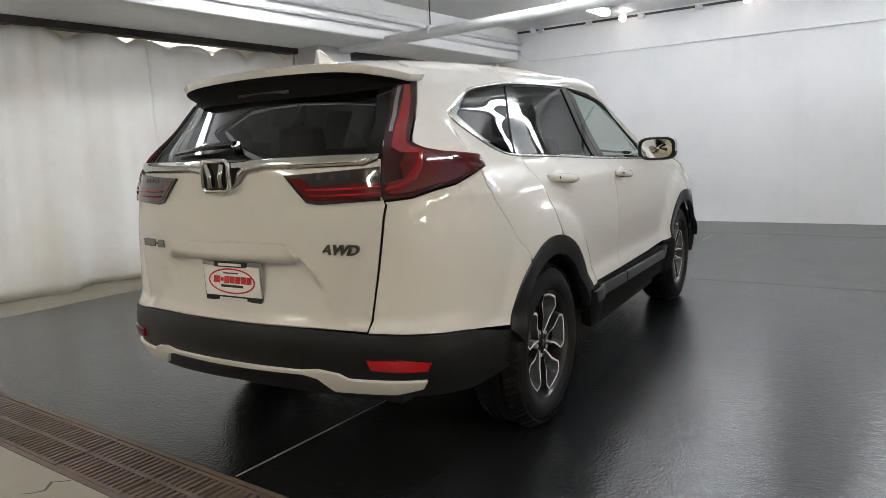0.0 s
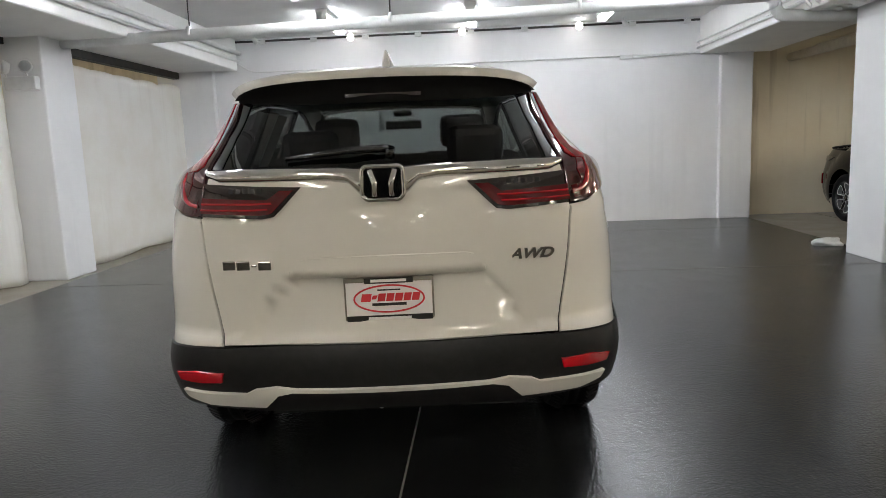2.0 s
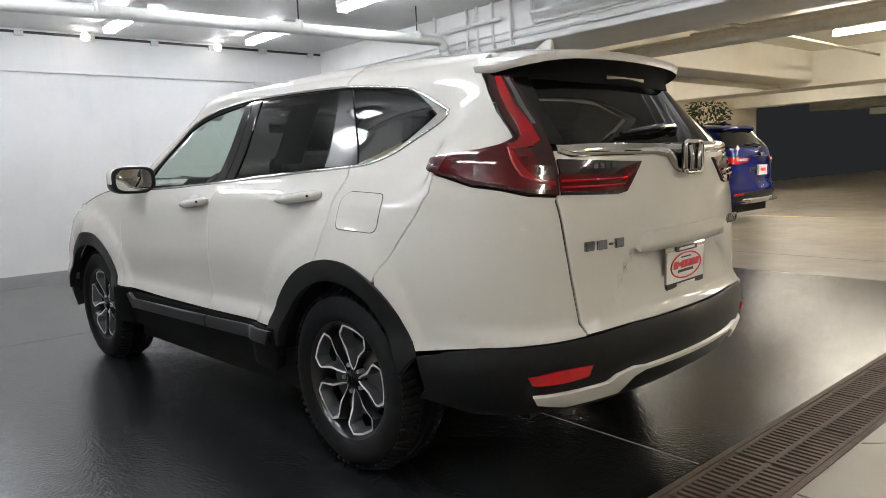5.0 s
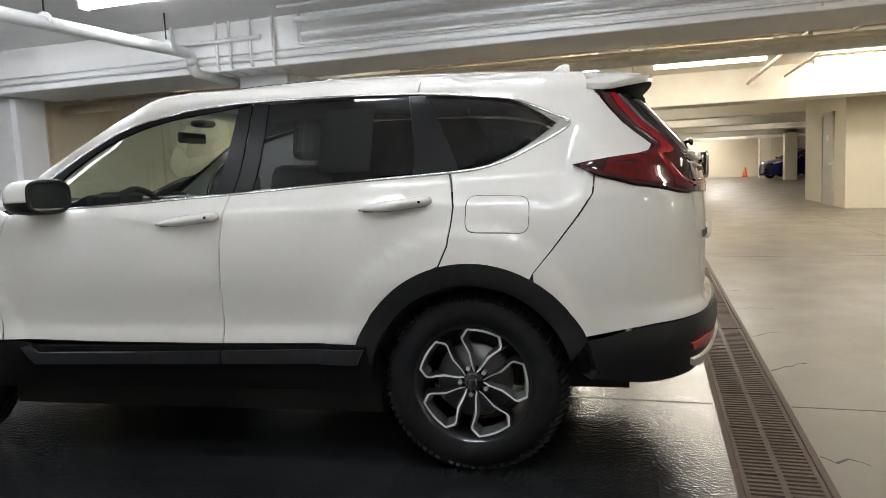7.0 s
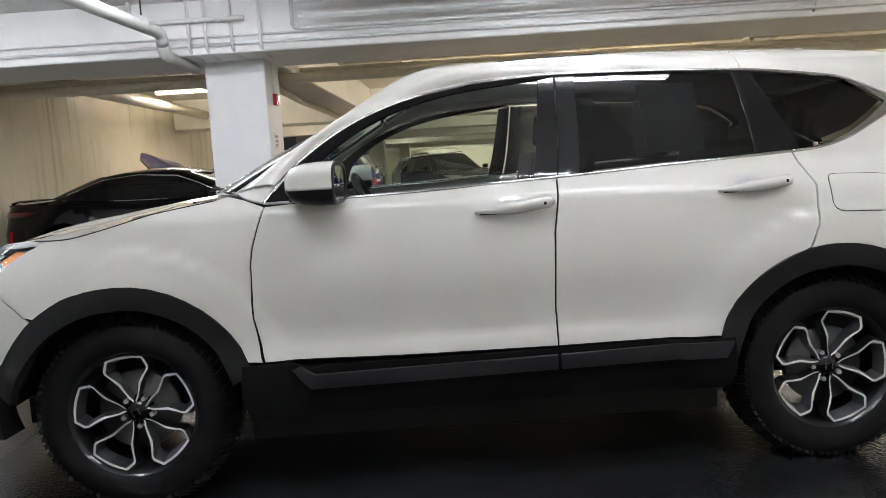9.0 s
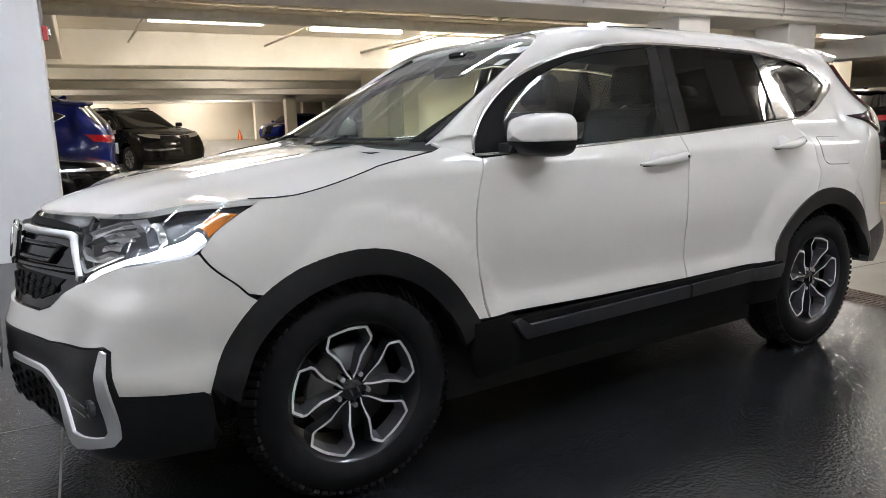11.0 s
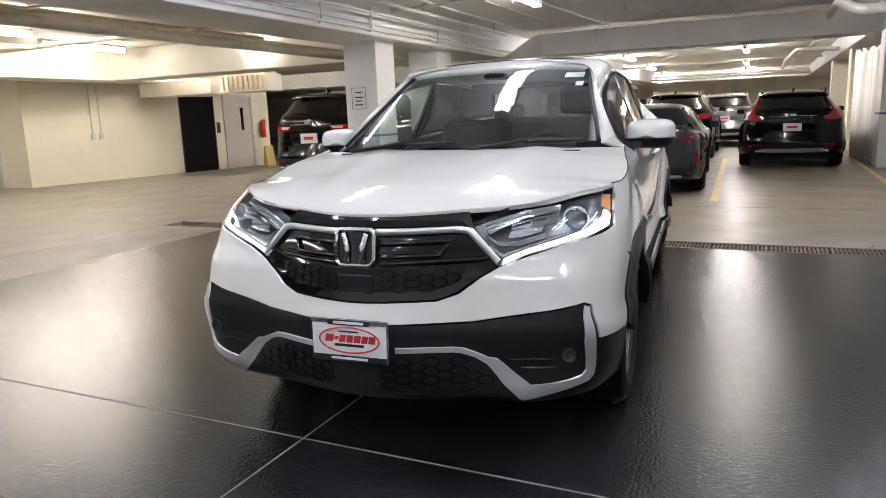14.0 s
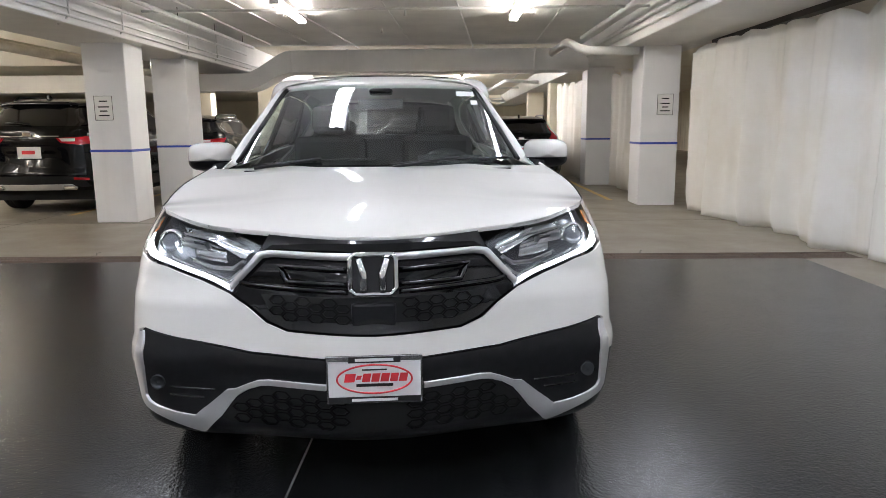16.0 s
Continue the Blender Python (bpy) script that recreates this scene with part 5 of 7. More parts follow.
def plate(at, rot):
    """A dealer plate in its black frame: white field, red oval ring, writing as bars."""
    p = part("number_plate", box(-0.157, 0.157, -0.081, 0.081, -0.006, 0.0), chrome, suv, "white dealer plate with a red oval in a chrome frame", bevel=0.004)
    p.matrix_basis = pose(*at) @ pose(0, 0, 0, *rot)
    part("plate_field", box(-0.150, 0.150, -0.056, 0.062, 0.0005, 0.002), plate_white, p)
    part("frame_band", box(-0.150, 0.150, -0.076, -0.056, 0.0005, 0.004), plate_black, p)
    part("frame_tab", box(-0.085, 0.085, 0.058, 0.078, 0.0005, 0.004), plate_black, p)
    ring = [(0.122 * math.cos(a), 0.003 + 0.048 * math.sin(a), 0.003) for a in [2 * math.pi * i / 40 for i in range(41)]]
    part("oval_ring", strip(ring, 0.0032, 6), plate_red, p)
    x = -0.100
    for wd in (0.034, 0.016, 0.026, 0.026, 0.027, 0.025, 0.026):
        lo, hi = (0.002, 0.016) if wd < 0.02 else (-0.006, 0.022)
        part("print_red", prism([(x, lo), (x + wd, lo), (x + wd + 0.006, hi), (x + 0.006, hi)], 0.002, 0.0032, "Z"), plate_red, p)
        x += wd + 0.004
    part("print_black", box(-0.060, 0.060, -0.022, -0.012, 0.002, 0.0032), plate_black, p)
    part("print_white", box(-0.062, 0.062, 0.063, 0.073, 0.004, 0.0046), plate_white, p)
    part("print_white", box(-0.075, 0.075, -0.071, -0.062, 0.004, 0.0046), plate_white, p)
    part("print_black", box(-0.040, 0.040, 0.032, 0.037, 0.002, 0.0032), plate_black, p)


plate((0, 2.318, 0.518), (88, 0, 180))
plate((0, -2.306, 0.778), (92, 0, 0))

# badges on the tailgate
x = -0.585
for w_ in (0.046, 0.048, 0.020, 0.046):
    hh = 0.004 if w_ < 0.03 else 0.016
    ps = SUV.at(-SUV.by_x(-x - w_ / 2, 0.91), 0.91)
    part("badge", box(-w_ / 2, w_ / 2, -0.006, 0.004, -hh, hh), badge_chrome, gate, "chrome badge bar", bevel=0.003).matrix_basis = pose(ps[0], ps[1], 0.91, 0, 0, -5)
    x += w_ + 0.006


def lettering(text, size, m, material, parent, depth=0.002, name="lettering", slant=0.0, bold=0.0):
    c = bpy.data.curves.new(name, "FONT")
    c.body, c.size, c.extrude, c.align_x, c.align_y, c.shear, c.offset = text, size, depth, "CENTER", "CENTER", slant, bold
    t = bpy.data.objects.new(name, c)
    scene.collection.objects.link(t)
    dg = bpy.context.evaluated_depsgraph_get()
    me = bpy.data.meshes.new_from_object(t.evaluated_get(dg))
    bpy.data.objects.remove(t)
    me.materials.clear()
    me.materials.append(material)
    ob = new(name, me)
    ob.parent = parent
    ob.matrix_basis = m
    return ob


lettering("AWD", 0.050, pose(0.505, SUV.at(SUV.by_x(0.505, 0.91), 0.91)[1] - 0.004, 0.912, 90, 0, 5) @ Matrix.Diagonal((1.25, 1, 1, 1)), badge_chrome, gate, 0.005, "badge", 0.35, 0.0016)
part("gate_wiper", add_tube(strip([(0.02, -2.245, 1.30), (-0.12, -2.26, 1.297), (-0.34, -2.235, 1.275)], [0.014, 0.013, 0.007], 8), [(0.02, -2.23, 1.262), (0.025, -2.25, 1.302)], 0.018, 10), gloss_black, gate, "black rear wiper")
for s in (1, -1):
    part("door_seam", strip(line_on([S(-2.16, 1.0), S(-2.16, 0.9)], False, -0.004, s), 0.002), dark_in, suv)
part("tow_hook", tube([(-0.05, -2.20, 0.42), (-0.05, -2.27, 0.385), (-0.05, -2.27, 0.37)], 0.008), satin, suv)
part("exhaust", tube([(-0.45, -1.7, 0.32), (-0.45, -2.10, 0.34)], 0.026), black_trim, suv)


# cabin
def seat(x, y, rear=False):
    w = 0.25 if not rear else 0.60
    s = part("seat", box(x - w, x + w, y - 0.27, y + 0.25, 0.55, 0.72), cabin, suv, "charcoal fabric seat", bevel=0.05)
    b = part("backrest", box(-w, w, -0.07, 0.07, 0, 0.62), cabin, s, bevel=0.05)
    b.matrix_basis = pose(x, y - 0.28, 0.66, 12, 0, 0)
    for dx in ((0,) if not rear else (-0.38, 0.38)):
        h = part("headrest", box(-0.13, 0.13, -0.05, 0.05, 0, 0.19), cabin, s, bevel=0.04)
        h.matrix_basis = pose(x + dx, y - 0.43, 1.29 if not rear else 1.20, 8, 0, 0)
    return s


seat(0.37, -0.05)
seat(-0.37, -0.05)
seat(0.0, -0.98, True)
bm = prism([(0.95, 1.125), (1.05, 1.07), (1.05, 0.75), (0.60, 0.75), (0.54, 1.00), (0.62, 1.115)], -0.70, 0.70, "X")
part("dashboard", bm, cabin, suv, bevel=0.02)
part("instrument_hood", prism([(0.82, 1.10), (0.62, 1.175), (0.56, 1.165), (0.60, 1.06)], -0.56, -0.20, "X"), cabin, suv, bevel=0.01)
ring = [(0.18 * math.cos(a), 0.18 * math.sin(a), 0) for a in [2 * math.pi * i / 32 for i in range(33)]]
sw = part("steering_wheel", strip(ring, 0.016, 8), cabin, suv, "black steering wheel")
sw.matrix_basis = pose(-0.37, 0.42, 1.03, 65, 0, 0)
bm = add_box(box(-0.17, 0.17, -0.02, 0.02, -0.01, 0.01), -0.07, 0.07, -0.08, 0.05, -0.02, 0.02)
add_box(bm, -0.015, 0.015, -0.17, 0, -0.01, 0.01)
part("steering_hub", bm, cabin, sw)
part("rear_view_mirror", box(-0.13, 0.13, 0.36, 0.38, 1.43, 1.49), gloss_black, suv, bevel=0.01)
part("camera_housing", box(-0.07, 0.07, 0.25, 0.34, 1.515, 1.555), gloss_black, suv, bevel=0.02)
top_sheet("headliner", [(-0.54, 0.12), (0.54, 0.12), (0.57, -1.0), (0.54, -1.85), (-0.54, -1.85), (-0.57, -1.0)], lambda x, y: roof_z(x, y) - 0.045, cabin_grey, suv, depth=0, gap=0)
for s in (1, -1):
    part("door_lining", box(min(s * 0.70, s * 0.76), max(s * 0.70, s * 0.76), -1.9, 0.85, 0.45, 1.08), cabin, suv)
part("cargo_floor", box(-0.66, 0.66, -2.05, -1.3, 0.72, 0.76), cabin, suv)
sheet_paper = mat("printed_paper", (0.34, 0.37, 0.37), 0.6, spot=(0.22, 0.24, 0.24), scale=60, amount=0.8)
part("price_sheet", box(-0.002, 0.002, -0.115, 0.115, -0.15, 0.15), sheet_paper, suv, "printed sheet taped inside the rear window").matrix_basis = pose(-0.690, -0.79, 1.36, 0, 25, 0)


# ---- drain, joints and floor marks ----
# Bottom coloured near black, which paints in the shade below the grate slots.
structure("drain_channel", box(DX0, DX1, DY0, DY1, -0.20, -0.19), dark_in, "bottom of the drain channel, coloured near black for the shade in it", category="drain")
drain = tagged(empty("trench_drain"), "rusty cast iron trench drain sunk across the garage floor", "drain")
part("drain_frame", add_box(box(DX0, DX1, DY0 - 0.012, DY0 + 0.014, -0.05, 0.003), DX0, DX1, DY1 - 0.014, DY1 + 0.012, -0.05, 0.003), rust_iron, drain)
bm = bmesh.new()
gw = 0.493
for y0, y1 in ((DY0 + 0.018, DY0 + 0.036), (-2.551, -2.529), (DY1 - 0.036, DY1 - 0.018)):
    add_box(bm, 0.0, gw - 0.006, y0, y1, -0.03, 0.0)
k = 0
while 0.010 + k * 0.0345 < gw - 0.024:
    x = 0.006 + k * 0.0345
    add_box(bm, x, x + 0.0185, DY0 + 0.030, DY1 - 0.030, -0.03, -0.001)
    k += 1
first = part("grate", bm, rust_iron, drain, "slotted iron grate")
first.location.x = DX0
for i in range(1, int((DX1 - DX0) / gw)):
    g_ = new("grate", first.data)
    g_.parent, g_.location = drain, (DX0 + i * gw, 0, 0.002 * (i % 3 == 1) - 0.001 * (i % 4 == 2))
    g_["label"] = "slotted iron grate"

joints = bmesh.new()
for x0, x1, y0, y1 in ((0.170, 0.178, -2.36, 6.40), (-3.95, 4.64, 2.165, 2.173), (-3.95, 4.64, 5.2, 5.206)):
    add_box(joints, x0, x1, y0, y1, 0.0, 0.0055)
structure("floor_joint", joints, joint_mat, "sawn floor joint lines in the black paint", category="floor")
joints = bmesh.new()
for x0, x1, y0, y1 in ((0.19, 0.20, -14.0, -2.72), (-4.5, 12.6, -5.3, -5.292), (4.66, 12.5, 2.166, 2.174), (5.8, 5.81, -2.36, 6.6), (5.8, 5.81, -14, -2.72), (4.66, 12.5, -9.4, -9.39)):
    add_box(joints, x0, x1, y0, y1, 0.0, 0.0012)
structure("floor_joint_2", joints, dark_steel, "dark sawn joint lines in the concrete floor", category="floor")
random.seed(4)
cracks = bmesh.new()
for x, y, n_ in ((-0.4, -2.72, 5), (0.8, -2.72, 6), (1.6, -2.72, 5), (2.6, -2.72, 7), (3.4, -2.72, 5), (-1.5, -2.72, 5), (5.0, -2.72, 5), (-2.4, -2.72, 4)):
    p = Vector((x, y, 0.0))
    for i in range(n_):
        q = p + Vector((random.uniform(-0.05, 0.06), -random.uniform(0.02, 0.06), 0))
        w_ = random.uniform(0.004, 0.014)
        vs = [cracks.verts.new(v) for v in ((p.x - w_, p.y, 0.0012), (p.x + w_, p.y, 0.0012), (q.x + w_ * 0.6, q.y, 0.0012), (q.x - w_ * 0.6, q.y, 0.0012))]
        cracks.faces.new(vs)
        p = q
structure("floor_crack", cracks, dark_steel, "dark chipped cracks in concrete beside the drain", category="floor")


def stripe(x0, y0, x1, y1, w_=0.1):
    d = Vector((x1 - x0, y1 - y0, 0))
    m = pose((x0 + x1) / 2, (y0 + y1) / 2, 0.0, 0, 0, math.degrees(math.atan2(d.y, d.x)))
    return structure("floor_line", box(-d.length / 2, d.length / 2, -w_ / 2, w_ / 2, 0.0, 0.002, m=m), yellow_paint, "worn yellow painted parking line", category="floor")


for a in ((4.98, 1.85, 5.28, 1.25), (5.28, 1.25, 6.4, 1.25), (5.28, 1.25, 5.02, 1.0), (6.9, 0.8, 6.9, 5.6), (10.4, 0.8, 10.4, 5.6), (-0.90, -5.9, -0.62, -14.0), (2.3, -6.6, 2.5, -14.0), (-3.3, -8, -3.3, -14), (5.6, -6.3, 5.6, -12)):
    stripe(*a)

# ---- curtains ----
def curtain(name, x0, y0, x1, y1, z0, z1, waves, deep, label, seed, sag=0.05):
    random.seed(seed)
    ph = [random.uniform(0, 6.28) for _ in range(6)]
    bm = bmesh.new()
    L = math.hypot(x1 - x0, y1 - y0)
    nx, ny = -(y1 - y0) / L, (x1 - x0) / L
    nu, nv = int(L / 0.03), 24
    grid = []
    for i in range(nu + 1):
        s = i / nu * L
        hook = abs(math.sin(math.pi * (s + 0.12 * math.sin(s * 1.7 + ph[2])) / 0.62 + ph[5]))
        top = z1 - sag * (1.4 + 0.9 * math.sin(s * 1.3 + ph[0])) * (1 - hook) ** 1.5 - 0.03 * abs(math.sin(s * 0.9 + ph[4]))
        row = []
        for j in range(nv + 1):
            f = j / nv
            amp = deep * (0.45 + 0.75 * (1 - f))
            w_ = amp * (math.sin(s * waves + ph[0] + 0.5 * math.sin(s * 0.7 + ph[1])) * 0.6 + math.sin(s * waves * 1.9 + ph[2] + f * 0.8) * 0.25 + math.sin(s * waves * 0.43 + ph[3]) * 0.5 + math.sin(s * waves * 4.3 + ph[4] + 2 * f) * 0.10 * f)
            w_ += 0.010 * (math.exp(-(((f - 0.27) / 0.03) ** 2)) - math.exp(-(((f - 0.31) / 0.03) ** 2)) + math.exp(-(((f - 0.76) / 0.03) ** 2)))
            foot = 0.10 * max(0, 0.10 - f) / 0.10 * (0.5 + 0.5 * math.sin(s * 2.1 + ph[1]))
            z = z0 + (top - z0) * f + (0.02 * math.sin(s * 3.3 + ph[2]) + 0.015 if j == 0 else 0)
            row.append(bm.verts.new((x0 + (x1 - x0) * i / nu + nx * (w_ - foot), y0 + (y1 - y0) * i / nu + ny * (w_ - foot), z)))
        grid.append(row)
    for a, b in zip(grid, grid[1:]):
        for j in range(nv):
            bm.faces.new((a[j], b[j], b[j + 1], a[j + 1])).smooth = True
    ob = obj(name, bm, curtain_cloth, None, label)
    md = ob.modifiers.new("thick", "SOLIDIFY")
    md.thickness = 0.004
    tagged(ob, category="curtain", group="canvas curtains along the bay")
    return ob


curtain("curtain", -4.50, 2.50, -4.50, 0.35, 0.005, 2.54, 6.0, 0.085, "stained off-white canvas curtain hung from a ceiling rail", 1)
curtain("curtain", -4.47, 0.42, -4.50, -2.2, 0.005, 2.54, 7.0, 0.12, "stained off-white canvas curtain hung from a ceiling rail", 2)
curtain("curtain", -4.55, -2.15, -4.14, -6.46, 0.005, 2.52, 7.5, 0.12, "off-white canvas curtain with hem folds on the floor", 3)
curtain("curtain", -4.22, 6.40, -4.28, 3.18, 0.005, 2.42, 2.5, 0.02, "white canvas sheet hung between two columns", 4, 0.02)
curtain("curtain", -4.05, -7.85, -3.95, -11.2, 0.005, 2.45, 7.5, 0.08, "off-white canvas curtain between two columns", 5)
curtain("curtain", -3.75, -12.0, -3.3, -14.6, 0.005, 2.45, 8.0, 0.08, "gathered off-white canvas curtain", 6)
structure("curtain_rail", add_box(box(-4.56, -4.42, -6.5, 2.55, 2.53, 2.60), -4.30, -4.2, 3.15, 6.4, 2.50, 2.60), dark_steel, "dark steel curtain rail under the beam", category="rail")

# ---- pipes and conduits ----
def pipe_run(name, pts, r, material, label, rad=0.1):
    return tagged(obj(name, tube(bend(pts, rad), r, 14), material, None, label), category="pipe", kind="structure")


pipe_run("pipe", [(-4.3, 2.98, 2.575), (3.62, 2.98, 2.705), (3.62, 2.98, 2.50), (4.45, 2.98, 2.46)], 0.062, pipe_white, "thick white painted drain pipe under the ceiling", 0.12)
for x in (-2.6, -0.4, 1.6, 3.2):
    structure("pipe_hanger", tube([(x, 2.98, 2.63 + 0.0164 * (x + 4.3)), (x, 2.98, CEIL)], 0.008, 8), dark_steel, "thin steel pipe hanger rod", category="pipe")
    structure("pipe_collar", tube([(x - 0.02, 2.98, 2.60 + 0.0164 * (x + 4.3)), (x + 0.02, 2.98, 2.60 + 0.0164 * (x + 4.3))], 0.07, 16), pipe_white, "white pipe collar", category="pipe")
for z, r in ((2.62, 0.018), (2.70, 0.013)):
    pipe_run("conduit", [(3.87, 6.38, z), (3.87, -12.0, z - 0.03)], r, pipe_white, "thin white painted conduit along the beam")
pipe_run("conduit", [(-3.25, 6.38, 2.74), (-3.25, -12.0, 2.74)], 0.02, pipe_white, "thin white painted conduit along the beam")
pipe_run("conduit", [(-3.23, 6.38, 2.86), (-3.23, -12.0, 2.86)], 0.035, pipe_white, "white painted sprinkler pipe along the beam")
for y in (2.05, 2.35, 2.62, 2.8):
    pipe_run("conduit", [(3.86, y, CEIL), (3.86, y, 2.56), (4.2, y, 2.50)], 0.018, pipe_white, "white conduit dropping down the beam", 0.05)
pipe_run("conduit", [(3.84, 2.2, 2.86), (3.84, 3.4, 2.86), (3.84, 3.4, CEIL)], 0.025, pipe_white, "white pipe along the beam", 0.06)
pipe_run("conduit", [(3.84, 1.7, CEIL), (3.84, 1.7, 2.72), (3.84, -3.0, 2.72)], 0.02, pipe_white, "white pipe along the beam", 0.06)
pipe_run("conduit", [(-3.3, 6.385, 2.72), (-3.05, 6.385, 2.56), (2.72, 6.385, 2.545)], 0.009, pipe_white, "thin conduit along the white wall")
structure("conduit_box", box(2.70, 2.92, 6.36, 6.40, 2.50, 2.56), pipe_white, "small white conduit junction box", bevel=0.006, category="box")
pipe_run("conduit", [(2.9, 6.37, 2.53), (3.9, 6.37, 2.55), (4.3, 6.30, 2.5)], 0.022, pipe_white, "white conduit along the wall")
structure("wall_strip", box(-3.28, 3.9, 6.375, 6.40, 3.02, 3.05), dark_steel, "dark steel strip along the top of the wall", category="trim")
for i in range(9):
    structure("wall_clip", box(-2.9 + i * 0.82, -2.8 + i * 0.82, 6.36, 6.40, 2.985, 3.045), pipe_white, "small white clip on the steel strip", category="trim")
for x, z, r in ((5.35, 2.44, 0.065), (5.75, 2.58, 0.04), (5.12, 2.62, 0.025)):
    pipe_run("pipe", [(x, 6.6, z), (x, -14.0, z - 0.06)], r, pipe_cream, "cream painted pipe under the ceiling")
pipe_run("pipe", [(5.0, 2.5, 2.44), (8.2, 2.7, 2.44), (12.4, 2.7, 2.42)], 0.05, pipe_cream, "cream painted pipe across the bay")
pipe_run("pipe", [(5.0, 5.9, 2.74), (12.4, 5.9, 2.70)], 0.095, pipe_cream, "thick cream painted pipe across the bay")
pipe_run("pipe", [(6.4, -4.0, 2.5), (6.4, -4.0, 2.75), (12.4, -4.0, 2.75)], 0.03, pipe_cream, "cream painted sprinkler pipe across the bay")
pipe_run("pipe", [(7.4, -6.8, 2.9), (7.4, 1.8, 2.9)], 0.025, pipe_cream, "cream painted sprinkler pipe")
pipe_run("pipe", [(-2.4, -9.4, 2.72), (-2.4, -7.6, 2.72), (-2.6, -7.3, 2.55), (-3.5, -7.2, 2.52)], 0.07, pipe_white, "white painted bent pipe near the column", 0.16)
pipe_run("pipe", [(-2.9, -9.0, 2.95), (-2.9, -2.6, 2.95), (-2.9, -2.6, CEIL)], 0.04, pipe_white, "white painted pipe under the ceiling")
for x, y0, y1 in ((-0.9, -10.5, -3.6), (1.5, -10.5, -3.0)):
    pipe_run("pipe", [(x, y0, 2.98), (x + 0.5, y1, 2.98)], 0.014, pipe_white, "thin white sprinkler line under the ceiling")
pipe_run("pipe", [(-3.2, -5.6, 2.96), (3.9, -5.6, 2.96)], 0.02, pipe_white, "white sprinkler pipe across the bay")
for x in (-1.6, 0.2, 1.9):
    structure("sprinkler_head", tube([(x, -5.6, 2.96), (x, -5.6, 2.86)], [0.012, 0.022], 8), satin, "small sprinkler head on the pipe", category="sprinkler")

for x, z, r in ((3.55, 2.93, 0.03), (3.2, 2.99, 0.016), (3.70, 2.80, 0.022)):
    pipe_run("pipe", [(x, 1.6, z), (x, -9.9, z)], r, pipe_white, "white painted pipe hung beside the beam")
for y in (-9.2, -7.6, -6.0, -4.4, -2.8, -1.2):
    structure("pipe_hanger", tube([(3.55, y, 2.90), (3.55, y, CEIL)], 0.006, 6), dark_steel, "thin steel pipe hanger rod", category="pipe")
for y in (-8.6, -7.2, -4.9, -3.6):
    pipe_run("conduit", [(3.86, y, CEIL), (3.86, y, 2.60), (4.0, y, 2.505)], 0.012, pipe_white, "white conduit dropping down the beam", 0.04)
for x in (-2.0, 0.6, 2.7):
    pipe_run("conduit", [(x, -3.0, CEIL - 0.02), (x - 0.2, -10.2, CEIL - 0.02)], 0.010, pipe_white, "thin white conduit under the ceiling")
for x, y in ((0.0, -4.2), (0.8, -8.4), (-2.2, -3.8)):
    structure("sprinkler_head", tube([(x, y, CEIL), (x, y, CEIL - 0.09)], [0.012, 0.022], 8), satin, "small sprinkler head under the ceiling", category="sprinkler")
for y in (-4.7, -1.8, 0.9, 4.6):
    pipe_run("pipe", [(5.0, y, 2.86), (12.4, y, 2.84)], 0.022, pipe_cream, "cream painted sprinkler pipe across the bay")

# pipes deep in the south bay
for y, z, r in ((-32.0, 2.62, 0.06), (-33.2, 2.80, 0.045), (-24.5, 2.88, 0.03), (-17.5, 2.95, 0.02)):
    pipe_run("pipe", [(-3.2, y, z), (3.85, y, z - 0.03)], r, pipe_white, "white painted pipe across the far bay")
for x in (-1.9, 0.4, 1.3):
    pipe_run("pipe", [(x, -40.0, 2.75), (x, -39.6, 2.7), (x, -39.6, 1.1)], 0.06, pipe_white, "white painted drop pipe on the far wall", 0.1)
for x0, x1 in ((-2.6, -2.4), (1.2, 2.6)):
    pipe_run("conduit", [(x0, -12.0, 2.99), (x0, -20.0, 2.97), (x1, -24.0, 2.97), (x1, -34.0, 2.97)], 0.016, pipe_white, "thin white conduit under the far ceiling", 0.2)
pipe_run("pipe", [(-3.2, -18.0, 2.70), (-2.2, -18.4, 2.78), (-2.0, -24.0, 2.78), (-2.0, -30.0, 2.78)], 0.06, pipe_white, "white painted bent pipe in the far bay", 0.25)

# air duct across the bay
bm = box(-3.3, 2.9, -11.0, -10.3, 2.47, 2.92)
duct = tagged(empty("air_duct"), "large white painted rectangular air duct across the bay", "duct")
part("duct_body", bm, white_slab, duct, bevel=0.015)
for x in (-2.2, -0.9, 0.4, 1.7):
    part("duct_flange", box(x, x + 0.03, -11.02, -10.28, 2.455, 2.935), white_slab, duct)
bm = bmesh.new()
rings = []
for i in range(11):
    f = i / 10
    z = 2.47 - 0.36 * (3 * f * f - 2 * f**3)
    x = 2.9 + 1.0 * f
    rings.append([bm.verts.new(v) for v in ((x, -11.0, z), (x, -10.3, z), (x, -10.3, z + 0.45 - 0.1 * f), (x, -11.0, z + 0.45 - 0.1 * f))])
for a, b in zip(rings, rings[1:]):
    for j in range(4):
        bm.faces.new((a[j], a[(j + 1) % 4], b[(j + 1) % 4], b[j]))
bmesh.ops.recalc_face_normals(bm, faces=bm.faces)
part("duct_bend", bm, white_slab, duct)
part("duct_end", box(3.9, 12.4, -11.0, -10.3, 2.11, 2.46), white_slab, duct)

